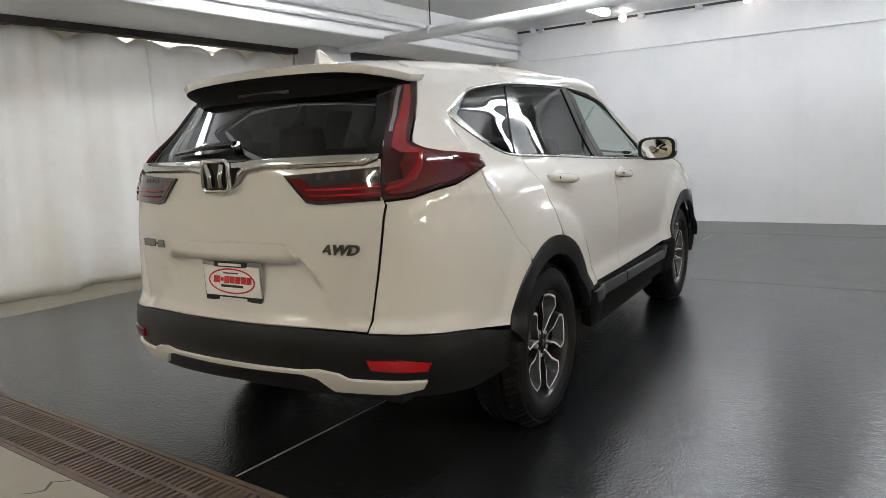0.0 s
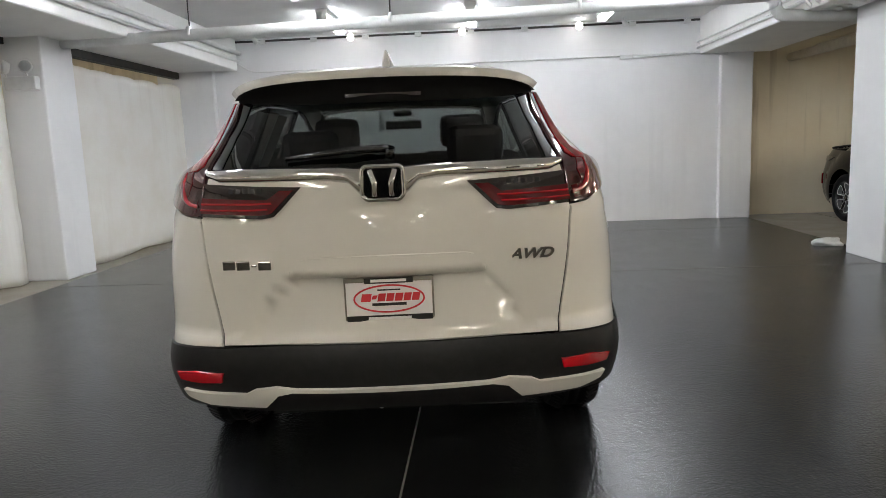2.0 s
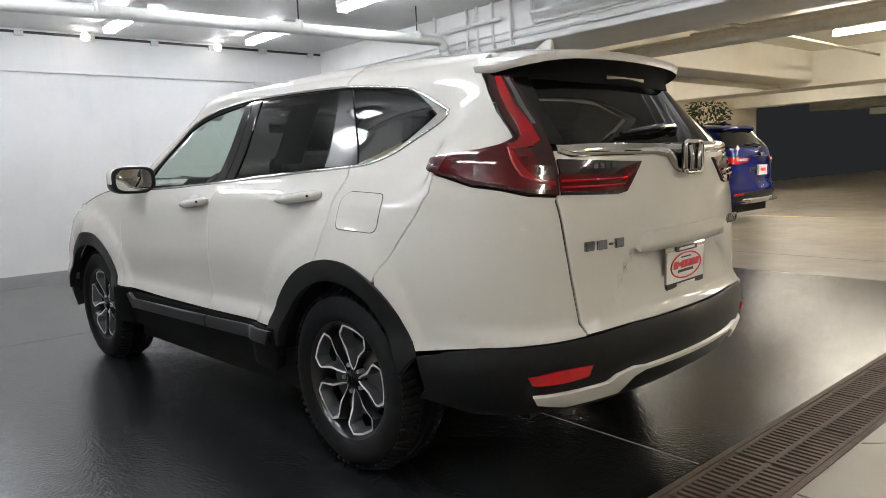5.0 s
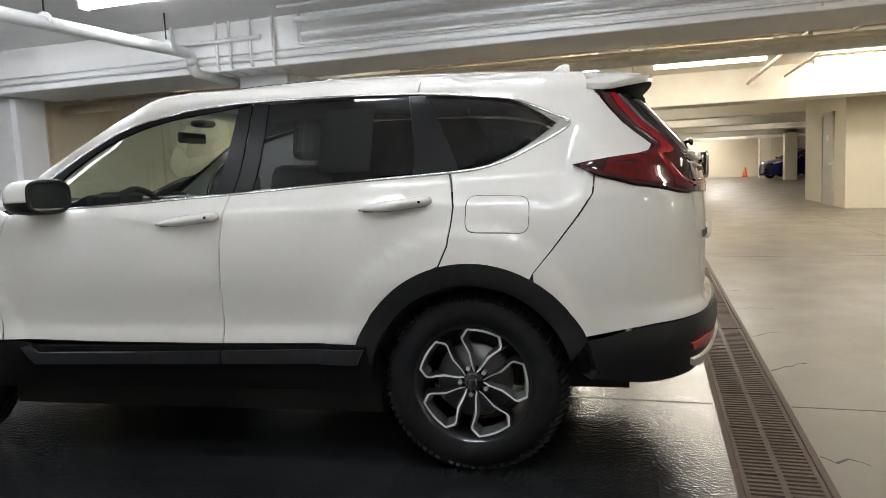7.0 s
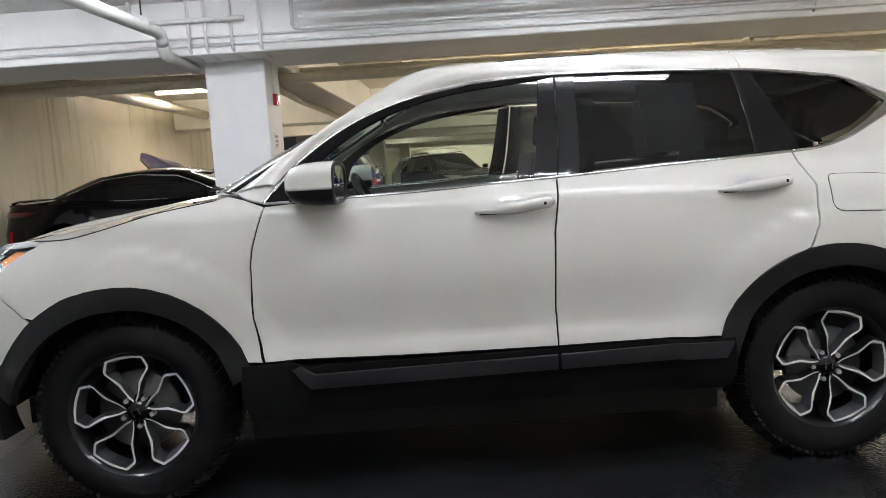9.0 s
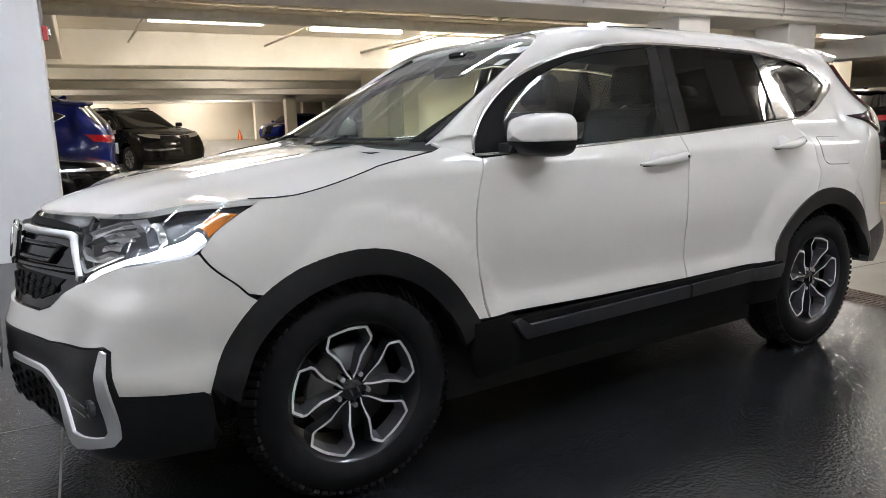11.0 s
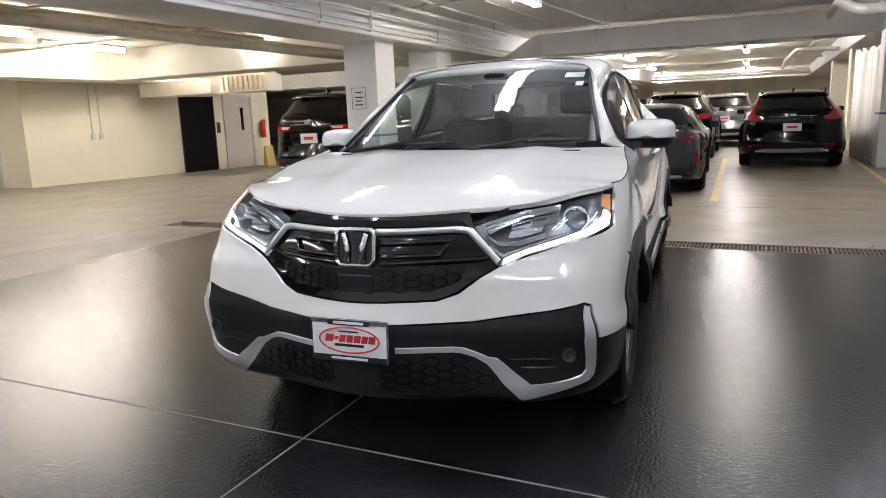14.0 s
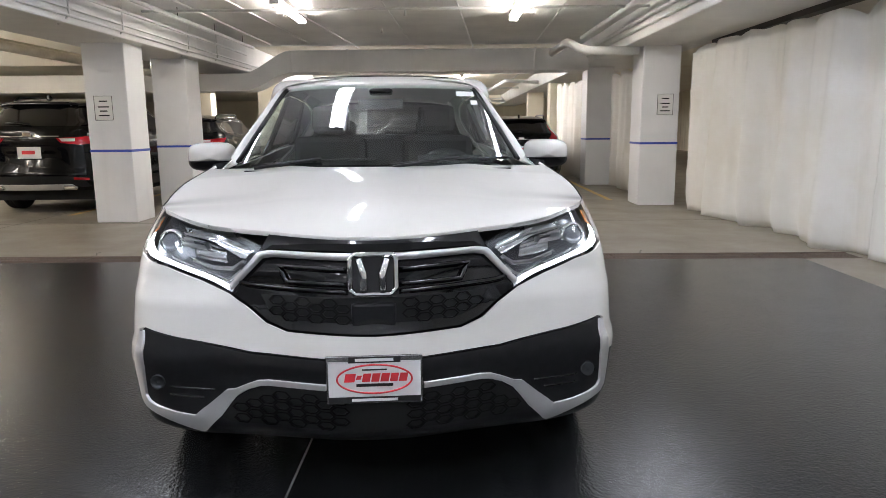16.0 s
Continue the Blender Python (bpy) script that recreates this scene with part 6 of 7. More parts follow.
# air handling box with louvres by the lobby
hood_box = tagged(empty("air_grille"), "cream painted air grille box under the ceiling", "vent")
part("grille_box", box(9.2, 10.6, -9.6, -9.0, 2.05, 2.45), cream_slab, hood_box)
part("riser", box(9.3, 10.5, -9.55, -9.05, 2.45, CEIL), cream_slab, hood_box)
for i in range(9):
    part("slat", box(9.26 + i * 0.15, 9.28 + i * 0.15, -9.02, -8.96, 2.09, 2.41), pipe_cream, hood_box)
structure("soffit", box(10.8, 13.2, -9.8, -8.9, 2.05, 2.40), cream_slab, "cream painted boxed soffit by the lobby", category="beam")

# ---- signs and fittings ----
paper = mat("white_paper_sign", (0.78, 0.78, 0.75), 0.6)
ink = mat("black_ink", (0.02, 0.02, 0.02), 0.6)


def sign(name, m, w_, h_, label, lines=(), text=None):
    s = tagged(empty(name, m), label, "sign")
    part("panel", box(-w_ / 2, w_ / 2, -h_ / 2, h_ / 2, 0, 0.004), paper, s)
    if text:
        for i, t in enumerate(text):
            lettering(t, h_ * 0.25, pose(0, h_ * (0.28 - 0.27 * i), 0.0045), ink, s, 0.0005)
        part("underline", box(-w_ * 0.35, w_ * 0.35, -h_ * 0.42, -h_ * 0.39, 0.004, 0.005), ink, s)
    else:
        part("border", strip([(-w_ * 0.49, -h_ * 0.49, 0.004), (w_ * 0.49, -h_ * 0.49, 0.004), (w_ * 0.49, h_ * 0.49, 0.004), (-w_ * 0.49, h_ * 0.49, 0.004), (-w_ * 0.49, -h_ * 0.49, 0.004)], 0.004, 6), ink, s)
        for z, k in lines:
            part("print_bar", box(-k * w_ / 2, k * w_ / 2, z * h_ - 0.009, z * h_ + 0.009, 0.004, 0.005), ink, s)
    return s


bars = ((0.28, 0.45), (0.05, 0.6), (-0.12, 0.4), (-0.30, 0.6))
sign("wall_sign", pose(4.63, 2.178, 1.62, 90, 0, 0), 0.15, 0.19, "white paper sign on the column", text=("USED", "CARS", "ONLY"))
sign("notice", pose(4.47, -5.418, 1.63, 90, 0, 180), 0.26, 0.34, "framed white notice on the column", bars)
sign("notice", pose(-3.95, -7.148, 1.66, 90, 0, 180), 0.26, 0.34, "framed white notice on the column", bars)
alarm = tagged(empty("fire_alarm", pose(4.66, 2.178, 2.10)), "red fire alarm strobe on the column", "alarm")
red_paint = mat("red_enamel", (0.55, 0.02, 0.02), 0.35)
part("alarm_body", box(-0.05, 0.05, -0.045, 0, -0.065, 0.065), red_paint, alarm, bevel=0.006)
part("strobe", box(-0.02, 0.03, -0.065, -0.045, -0.02, 0.045), reflector, alarm, bevel=0.005)
pipe_run("conduit", [(4.66, 2.168, 2.17), (4.66, 2.168, 2.5)], 0.01, pipe_white, "thin conduit up the column")
em = tagged(empty("emergency_light", pose(-4.26, 2.57, 2.12)), "white emergency light with two round heads on the column", "light")
part("battery_box", box(-0.17, 0.17, -0.09, 0, -0.07, 0.07), pipe_white, em, bevel=0.01)
for dx in (-0.17, 0.06):
    hd = part("lamp_head", lathe([(0.0, -0.05), (0.05, -0.045), (0.068, 0.0), (0.07, 0.02), (0.06, 0.022), (0.0, 0.012)], 24), pipe_white, em, smooth=True)
    hd.matrix_basis = pose(dx, -0.05, 0.17, 80, 0, 20 if dx > 0 else -50)
    part("lamp_face", lathe([(0.0, 0.016), (0.058, 0.022)], 24), reflector, em).matrix_basis = hd.matrix_basis
    part("bracket", tube([(dx, -0.04, 0.07), (dx, -0.05, 0.15)], 0.008, 8), pipe_white, em)
for x0, x1, y0, y1, name in ((4.12, 4.72, -6.02, -5.42, "a"), (4.12, 4.72, -8.32, -7.68, "b"), (-4.18, -3.56, -7.8, -7.15, "c"), (-4.05, -3.46, -11.9, -11.3, "d")):
    structure("tape_band", box(x0 - 0.003, x1 + 0.003, y0 - 0.003, y1 + 0.003, 1.015, 1.050), blue_tape, "blue tape band round the column", category="tape")
bin_ = tagged(empty("waste_bin", pose(4.77, 1.98, 0)), "black plastic waste bin beside the column", "bin")
bm = bmesh.new()
a = [bm.verts.new((x, y, 0.0)) for x, y in ((-0.13, -0.10), (0.13, -0.10), (0.13, 0.10), (-0.13, 0.10))]
b = [bm.verts.new((x, y, 0.43)) for x, y in ((-0.17, -0.13), (0.17, -0.13), (0.17, 0.13), (-0.17, 0.13))]
c = [bm.verts.new((x, y, 0.43)) for x, y in ((-0.16, -0.12), (0.16, -0.12), (0.16, 0.12), (-0.16, 0.12))]
d = [bm.verts.new((x, y, 0.02)) for x, y in ((-0.12, -0.09), (0.12, -0.09), (0.12, 0.09), (-0.12, 0.09))]
bm.faces.new(a[::-1])
bm.faces.new(d)
for p, q in ((a, b), (b, c), (c, d)):
    for j in range(4):
        bm.faces.new((p[j], p[(j + 1) % 4], q[(j + 1) % 4], q[j]))
part("bin_body", bm, black_trim, bin_, bevel=0.01)
part("bin_rim", strip(bend([(-0.17, -0.13, 0.42), (0.17, -0.13, 0.42), (0.17, 0.13, 0.42), (-0.17, 0.13, 0.42), (-0.17, -0.13, 0.42)], 0.02), 0.010), black_trim, bin_)
random.seed(8)
bm = bmesh.new()
bmesh.ops.create_icosphere(bm, subdivisions=3, radius=0.1)
for v in bm.verts:
    v.co *= 1 + 0.5 * noise.noise(v.co * 14)
    v.co.x *= 1.7
    v.co.z = max(0, v.co.z * 0.6 + 0.03)
cloth = tagged(obj("cleaning_cloth", bm, paper, None, "crumpled white cloth on the floor by the column", True), category="cloth")
cloth.matrix_world = pose(4.45, 3.35, 0.004)

# ---- the lobby wall ----


def on_wall(f, z, out=0.0):
    """A frame on the lobby wall: f runs along it from its north corner, x along the wall, z out of it."""
    p = Vector((14.0, -6.2, z)).lerp(Vector((12.6, -13.2, z)), f)
    t = Vector((-1.4, -7.0, 0)).normalized()
    n_ = Vector((-7.0, 1.4, 0)).normalized()
    return Matrix(((t.x, 0, n_.x, p.x + n_.x * out), (t.y, 0, n_.y, p.y + n_.y * out), (0, 1, 0, p.z), (0, 0, 0, 1)))


elev = tagged(empty("elevator_door", on_wall(0.645, 0.0)), "dark open elevator doorway in the lobby wall", "door")
part("opening", box(-0.53, 0.53, 0, 2.08, -0.10, 0.004), matt_black, elev)
for x in (-0.56, 0.53):
    part("jamb", box(x, x + 0.03, 0, 2.10, 0, 0.02), dark_steel, elev)
door = tagged(empty("lobby_door", on_wall(0.84, 0.0)), "grey steel door with a narrow window and frame", "door")
grey_door = mat("grey_door_paint", (0.55, 0.53, 0.47), 0.4, spot=(0.45, 0.42, 0.36), scale=3)
part("leaf", box(-0.45, 0.45, 0, 2.08, 0, 0.02), grey_door, door)
for x in (-0.52, 0.45):
    part("frame", box(x, x + 0.07, 0, 2.15, 0, 0.04), grey_door, door)
part("frame", box(-0.52, 0.52, 2.08, 2.15, 0, 0.04), grey_door, door)
part("vision_panel", box(0.08, 0.18, 1.1, 1.75, 0.02, 0.024), gloss_black, door)
part("handle", tube([(0.36, 1.0, 0.02), (0.36, 1.0, 0.07), (0.26, 1.0, 0.07)], 0.012, 8), satin, door)
ex = tagged(empty("exit_sign", on_wall(0.80, 2.28)), "lit red exit sign above the lobby door", "sign")
exit_red = mat("lit_red_sign", (0.8, 0.1, 0.08), 0.4, emit=(1.0, 0.16, 0.10), strength=1.6)
part("sign_box", box(-0.15, 0.15, -0.1, 0.1, 0, 0.05), exit_red, ex)
lettering("EXIT", 0.14, pose(0, -0.005, 0.051), paper, ex, 0.001)
fx = tagged(empty("fire_extinguisher", on_wall(0.955, 1.15)), "red fire extinguisher on the wall", "extinguisher")
part("cylinder", tube([(0, -0.3, 0.1), (0, 0.12, 0.1), (0, 0.2, 0.1)], [0.08, 0.08, 0.03], 16), red_paint, fx)
part("nozzle", tube([(0, 0.2, 0.1), (0.06, 0.25, 0.1), (0.1, 0.1, 0.1)], 0.014, 8), black_trim, fx)
wet = tagged(empty("floor_stand", pose(12.2, -12.6, 0, 0, 0, 70)), "folding yellow caution stand on the floor", "stand")
for s in (1, -1):
    part("stand_panel", box(-0.14, 0.14, -0.01, 0.01, 0, 0.62), yellow_paint, wet).matrix_basis = pose(0, s * 0.12, 0, s * 11, 0, 0)
for k, (f, z) in enumerate(((0.22, 1.12), (0.25, 1.12))):
    sw_ = tagged(empty("outlet", on_wall(f, z)), "small grey outlet box with conduit on the wall", "outlet")
    part("box", box(-0.05, 0.05, -0.08, 0.06, 0, 0.05), satin, sw_)
    part("conduit", tube([(0, 0.06, 0.02), (0, 1.25, 0.02)], 0.012, 8), pipe_cream, sw_)
call = tagged(empty("call_panel", on_wall(0.74, 1.2)), "small dark elevator call panel on the wall", "panel")
part("plate", box(-0.06, 0.06, -0.15, 0.15, 0, 0.01), dark_steel, call)
sd = tagged(empty("service_door", pose(15.5, -6.198, 0)), "cream steel service door in the lobby block", "door")
part("leaf", box(-0.46, 0.46, 0, 0.03, 0, 2.15), grey_door, sd)
for x in (-0.53, 0.46):
    part("frame", box(x, x + 0.07, 0, 0.05, 0, 2.22), grey_door, sd)
part("frame", box(-0.53, 0.53, 0, 0.05, 2.15, 2.22), grey_door, sd)
part("knob", tube([(-0.38, 0.03, 1.0), (-0.38, 0.09, 1.0)], 0.03, 12), satin, sd)
part("door_sign", box(-0.12, 0.12, 0.03, 0.034, 1.55, 1.68), paper, sd)

# track spots along the white wall
spot_glow = mat("lit_spot_face", (1, 1, 1), 0.4, emit=(1.0, 0.98, 0.96), strength=14.0)
for x in (-2.9, -1.4, 0.3, 2.05, 2.7):
    sp_ = tagged(empty("spot_light", pose(x, 6.12, 3.06)), "small lit spot lamp on the ceiling edge", "light", "spot lamps along the wall")
    part("stem", tube([(0, 0, 0.02), (0, 0, -0.03)], 0.012, 8), pipe_white, sp_)
    if x in (-2.9, 2.7):
        part("head", tube([(0, 0.0, -0.03), (0.05, 0.02, -0.10)], [0.03, 0.045], 12), pipe_white, sp_)
    else:
        part("bulb", lathe([(0.0, -0.13), (0.04, -0.115), (0.055, -0.08), (0.045, -0.04), (0.02, -0.02)], 16), spot_glow, sp_, smooth=True)

# far columns
for i, (x, y) in enumerate(((24, 3.5), (45.9, -12.6), (44.6, -13.8), (33, -13.6), (37.3, -9.1), (28.0, -13), (44, -8.8), (36, 3.5), (46, 3.8), (4.4, -14.5), (4.4, -20), (-3.7, -17), (-3.7, -23), (9.5, -17), (9.5, -24), (20, -17))):
    column(f"column_far_{i + 1}", x - 0.3, x + 0.3, y - 0.3, y + 0.3, CEIL, lobby_paint, "cream painted square concrete column")
# plant in the east bay
leaf_mat = mat("green_leaf", (0.05, 0.10, 0.03), 0.5, spot=(0.03, 0.06, 0.02), scale=8)
bark = mat("plant_stem", (0.10, 0.07, 0.04), 0.8)
plant = tagged(empty("potted_tree", pose(14.6, 5.5, 0)), "leafy green artificial tree in a dark pot", "plant")
part("pot", lathe([(0.0, 0.0), (0.2, 0.0), (0.26, 0.4), (0.24, 0.4), (0.2, 0.36), (0.0, 0.36)], 20), black_trim, plant, smooth=True)
part("trunk", tube([(0, 0, 0.3), (0.03, 0.02, 1.1), (-0.02, 0.05, 1.9)], [0.035, 0.028, 0.02], 8), bark, plant)
random.seed(11)
bm = bmesh.new()
for i in range(420):
    a, b, r = random.uniform(0, 6.28), random.uniform(-1, 1), random.uniform(0.25, 0.75) ** 0.8
    c = Vector((r * math.cos(a) * math.sqrt(1 - b * b) * 0.75, r * math.sin(a) * math.sqrt(1 - b * b) * 0.75, 2.12 + r * b * 0.6))
    m = Matrix.Translation(c) @ Euler((random.uniform(-1, 1), random.uniform(-1, 1), a)).to_matrix().to_4x4()
    vs = [bm.verts.new(m @ Vector(p)) for p in ((0, 0, 0), (0.05, 0.03, 0.01), (0.12, 0, -0.01), (0.05, -0.03, 0.01))]
    bm.faces.new(vs)
part("leaves", bm, leaf_mat, plant)


# ---- other vehicles ----
SEDAN = Shell(
    wide=[(0.18, 0.84), (0.3, 0.90), (0.5, 0.925), (0.65, 0.93), (0.8, 0.925), (0.9, 0.90), (0.97, 0.86), (1.05, 0.80), (1.2, 0.71), (1.32, 0.62), (1.38, 0.56), (1.42, 0.46)],
    taper=[(-2.5, 0.94), (-1.9, 0.97), (-1.4, 1.0), (0.0, 0.985), (1.4, 1.0), (1.9, 0.97), (2.5, 0.93)],
    back=[(0.18, -2.25), (0.3, -2.38), (0.5, -2.44), (0.7, -2.43), (0.85, -2.43), (0.95, -2.42), (1.02, -2.40), (1.1, -2.3)],
    nose=[(0.18, 2.30), (0.3, 2.40), (0.5, 2.46), (0.65, 2.46), (0.75, 2.42), (0.82, 2.34), (0.9, 2.15), (1.0, 1.9)],
    screen=[(0.9, 1.35), (1.0, 1.10), (1.1, 0.85), (1.2, 0.6), (1.3, 0.33), (1.38, 0.1), (1.43, -0.2)],
    deck=[(0.95, -2.0), (1.05, -1.85), (1.15, -1.62), (1.25, -1.38), (1.35, -1.1), (1.42, -0.8)],
    arches=[(-1.43, 0.34, 0.46), (1.43, 0.34, 0.46)], drop=[(-2, 0.0), (2, 0.0)], bow=((0.2, 0.08), (1.2, 0.12)), pf=((0.2, 5.5), (1.0, 5.5)))


def sedan_hood(x, y):
    return curve([(0.9, 1.0), (1.2, 0.985), (1.6, 0.94), (2.0, 0.88), (2.3, 0.81), (2.46, 0.72)])(y) - 0.05 * (x / 0.8) ** 2


def sedan_roof(x, y):
    x = np.abs(x)
    return curve([(-1.3, 1.30), (-1.1, 1.355), (-0.7, 1.41), (-0.2, 1.43), (0.1, 1.40), (0.3, 1.335)])(y) - 0.03 * (x / 0.55) ** 2 - 0.05 * (x / 0.58) ** 7


def sedan_trunk(x, y):
    return curve([(-2.44, 1.015), (-2.3, 1.045), (-2.0, 1.055), (-1.75, 1.07)])(y) - 0.04 * (x / 0.8) ** 2


def other_car(name, label, paint, kind, m, lift_hood=False, light_face=None, dark_plate=False, tall_lamps=False):
    """A parked car seen from some way off: skin in panels, glass, lamps, plate and wheels."""
    c = tagged(empty(name, m), label, "car")
    sh, hz, rz = (SUV, hood_z, roof_z) if kind == "suv" else (SEDAN, sedan_hood, sedan_roof)
    ya, belt_z, zb, ra = (1.33, 1.16, 0.30, 0.44) if kind == "suv" else (1.43, 0.97, 0.22, 0.41)
    K = dict(step=0.09, fine=0.05)

    def edge(u):
        z = 0.95
        for _ in range(30):
            p = sh.at(u, z)
            z = 0.5 * z + 0.5 * float(hz(p[0], p[1]))
        return u, z
    he = [edge(u) for u in np.linspace(sh.by_y(1.05, belt_z), 6.3, 20)]
    ss = lambda y, z, h=False: (sh.by_y(y, z, h), z)
    rr = lambda x, z: (sh.by_x(x, z), z)
    tail_z = 1.24 if kind == "suv" else 1.02
    for s in (1, -1):
        low = [(0, zb + 0.1), ss(-ya - ra - 0.05, zb)] + [ss(*p) for p in arc(-ya, 0.34, ra, 185, -5, 16)] + [ss(*p) for p in arc(ya, 0.34, ra, 185, -5, 16)] + [ss(ya + ra + 0.08, zb), (6.3, zb)]
        top = he[::-1] + [ss(0.6, belt_z), ss(-0.6, belt_z + 0.02), ss(-1.6, belt_z + (0.08 if kind == "suv" else 0.03)), rr(0.62, tail_z), (0, tail_z)]
        skin(sh, "body_side", low + top, paint, c, s, gap=0.0, depth=0.0, **K)
        if kind == "suv":
            up = [ss(0.85, 1.13, True), ss(-0.6, 1.165, True), ss(-1.6, 1.22, True), (0.80, 1.24), (0.86, 1.50), ss(-1.5, 1.55, True), ss(-0.6, 1.588, True), ss(-0.05, 1.575, True), (sh.by_x(0.585, 1.555, True, True), 1.555), (sh.by_x(0.70, 1.27, True, True), 1.27), (sh.by_x(0.735, 1.155, True, True), 1.155)]
            gl = [ss(0.70, 1.16, True), ss(0.30, 1.40, True), ss(0.0, 1.49, True), ss(-0.7, 1.535, True), ss(-1.4, 1.49, True), ss(-1.66, 1.38, True), ss(-1.4, 1.24, True), ss(-0.6, 1.185, True)]
        else:
            up = [ss(1.0, 0.975, True), ss(-1.75, 1.0, True), (sh.by_x(0.70, 1.05), 1.06), ss(-1.55, 1.17, True), ss(-1.15, 1.31, True), ss(-0.7, 1.375, True), ss(0.0, 1.37, True), (sh.by_x(0.50, 1.345, True, True), 1.345), (sh.by_x(0.60, 1.2, True, True), 1.2), (sh.by_x(0.70, 1.02, True, True), 1.02)]
            gl = [ss(0.80, 1.0, True), ss(0.35, 1.20, True), ss(0.05, 1.305, True), ss(-0.5, 1.34, True), ss(-1.0, 1.29, True), ss(-1.45, 1.12, True), ss(-1.5, 1.04, True), ss(-0.6, 1.0, True)]
        skin(sh, "roof_side", up, paint, c, s, True, gap=0.0, depth=0.0, **K)
        win = skin(sh, "side_window", gl, gloss_black, c, s, True, lift=0.004, depth=0.006, **K)
        part("window_trim", strip([Vector(p) for p in sh.at(np.array([s * g[0] for g in gl + gl[:1]]), np.array([g[1] for g in gl + gl[:1]]), True)], 0.010, 6), chrome, win)
        zs = (0.98, 1.09) if kind == "suv" else (0.84, 0.925)
        if kind == "sedan":
            lamp = skin(sh, "tail_lamp", [rr(0.30, 0.900), rr(0.52, 0.862), rr(0.70, 0.842), ss(-2.02, 0.850), ss(-1.84, 0.905), ss(-1.98, 0.915), rr(0.70, 0.918), rr(0.52, 0.912)], dark_red, c, s, lift=0.012, depth=0.02, step=0.05, fine=0.03)
            skin(sh, "lamp_lens", [rr(0.44, 0.896), rr(0.66, 0.886), ss(-1.98, 0.892), ss(-1.98, 0.900), rr(0.66, 0.896)], red_lens, lamp, s, lift=0.016, depth=0.004, step=0.05, fine=0.03)
            skin(sh, "bumper_reflector", [rr(0.80, 0.50), rr(0.83, 0.50), rr(0.84, 0.66), rr(0.81, 0.66)], red_lens, c, s, lift=0.012, depth=0.01, step=0.05, fine=0.03)
            skin(sh, "plate_recess", [(0, 0.68), rr(0.36, 0.68), rr(0.43, 0.60), rr(0.40, 0.53), (0, 0.52)], gloss_black, c, s, lift=0.008, depth=0.01, **K)
            skin(sh, "trunk_seam", [(0, 0.735), rr(0.60, 0.745), rr(0.78, 0.775), rr(0.78, 0.782), rr(0.60, 0.753), (0, 0.743)], dark_in, c, s, lift=0.004, depth=0.004, **K)
        elif tall_lamps:
            lamp = skin(sh, "tail_lamp", [rr(0.52, 1.04), rr(0.66, 1.02), ss(-2.02, 1.05), ss(-1.98, 1.22), (0.82, 1.30), (0.86, 1.46), (0.80, 1.46), (0.74, 1.28), rr(0.60, 1.12), rr(0.50, 1.10)], red_lens, c, s, lift=0.014, depth=0.02, **K)
        else:
            lamp = skin(sh, "tail_lamp", [rr(0.42, zs[0] + 0.03), rr(0.66, zs[0]), ss(-1.98, zs[0] + 0.03), ss(-1.86, zs[1] + 0.03), rr(0.6, zs[1]), rr(0.36, zs[1] - 0.01)], red_lens, c, s, lift=0.012, depth=0.02, **K)
            skin(sh, "lamp_lens", [rr(0.44, 1.03), rr(0.60, 1.03), rr(0.60, 1.07), rr(0.40, 1.075)], satin, lamp, s, lift=0.016, depth=0.01, **K)
        fr = lambda x, z: (sh.by_x(x, z, True), z)
        zf = (0.86, 0.98) if kind == "suv" else (0.70, 0.765)
        skin(sh, "headlamp", [fr(0.42, zf[0]), fr(0.66, zf[0] + 0.02), ss(1.82, zf[1] - 0.03), ss(1.74, zf[1]), fr(0.62, zf[1]), fr(0.40, zf[1] - 0.03)], light_face or reflector, c, s, lift=0.010, depth=0.02, **K)
        for yw in (-ya, ya):
            wheel_thing(c, (s * 0.80, yw, 0.34), s > 0, 0.235, 0.34, detail=False)
    pl, nn = wrap_nose(sh)
    sheet("bumper_black", both([(0, zb + 0.26), rr(0.66, zb + 0.24), rr(0.74, zb + 0.1), (0, zb + 0.05)]), lambda u, z: sh.at(u, z), lambda u, z: sh.normal(u, z), black_trim, c, lift=0.008, depth=0.05, **K)
    sheet("grille", both([(6.3, zf[1] - 0.02), fr(0.40, zf[1] - 0.04), fr(0.46, zf[0]), fr(0.30, zb + 0.12), (6.3, zb + 0.10)], True), pl, nn, gloss_black, c, lift=0.006, depth=0.02, **K)
    part("grille_bar", strip([Vector(p) for p in pl(np.linspace(6.3 - 0.42, 6.3 + 0.42, 9), np.full(9, zf[1] - 0.05)) + np.array([0, 0.015, 0])], 0.012, 6), chrome, c)
    if kind == "sedan":
        ring = [(6.3 - 0.36, 0.70), (6.3 - 0.40, 0.62), (6.3 - 0.24, 0.44), (6.3 + 0.24, 0.44), (6.3 + 0.40, 0.62), (6.3 + 0.36, 0.70), (6.3 - 0.36, 0.70)]
        ring = resample(ring, 0.06, False)
        part("grille_surround", strip([Vector(p) for p in pl(np.array([r_[0] for r_ in ring]), np.array([r_[1] for r_ in ring])) + np.array([0, 0.018, 0])], 0.011, 6), chrome, c)
        for s in (1, -1):
            part("air_intake", strip([Vector(p) for p in sh.at(s * (6.3 - np.linspace(0.50, 0.80, 5)), np.linspace(0.36, 0.46, 5)) + np.array([0, 0.012, 0])], 0.03, 6), dark_in, c)
    pts = [tuple(sh.at(u, z)[:2]) for u, z in he]
    bonnet = top_sheet("hood", pts + [(-x, y) for x, y in pts[-2::-1]], hz, paint, c, gap=0.0, **K)
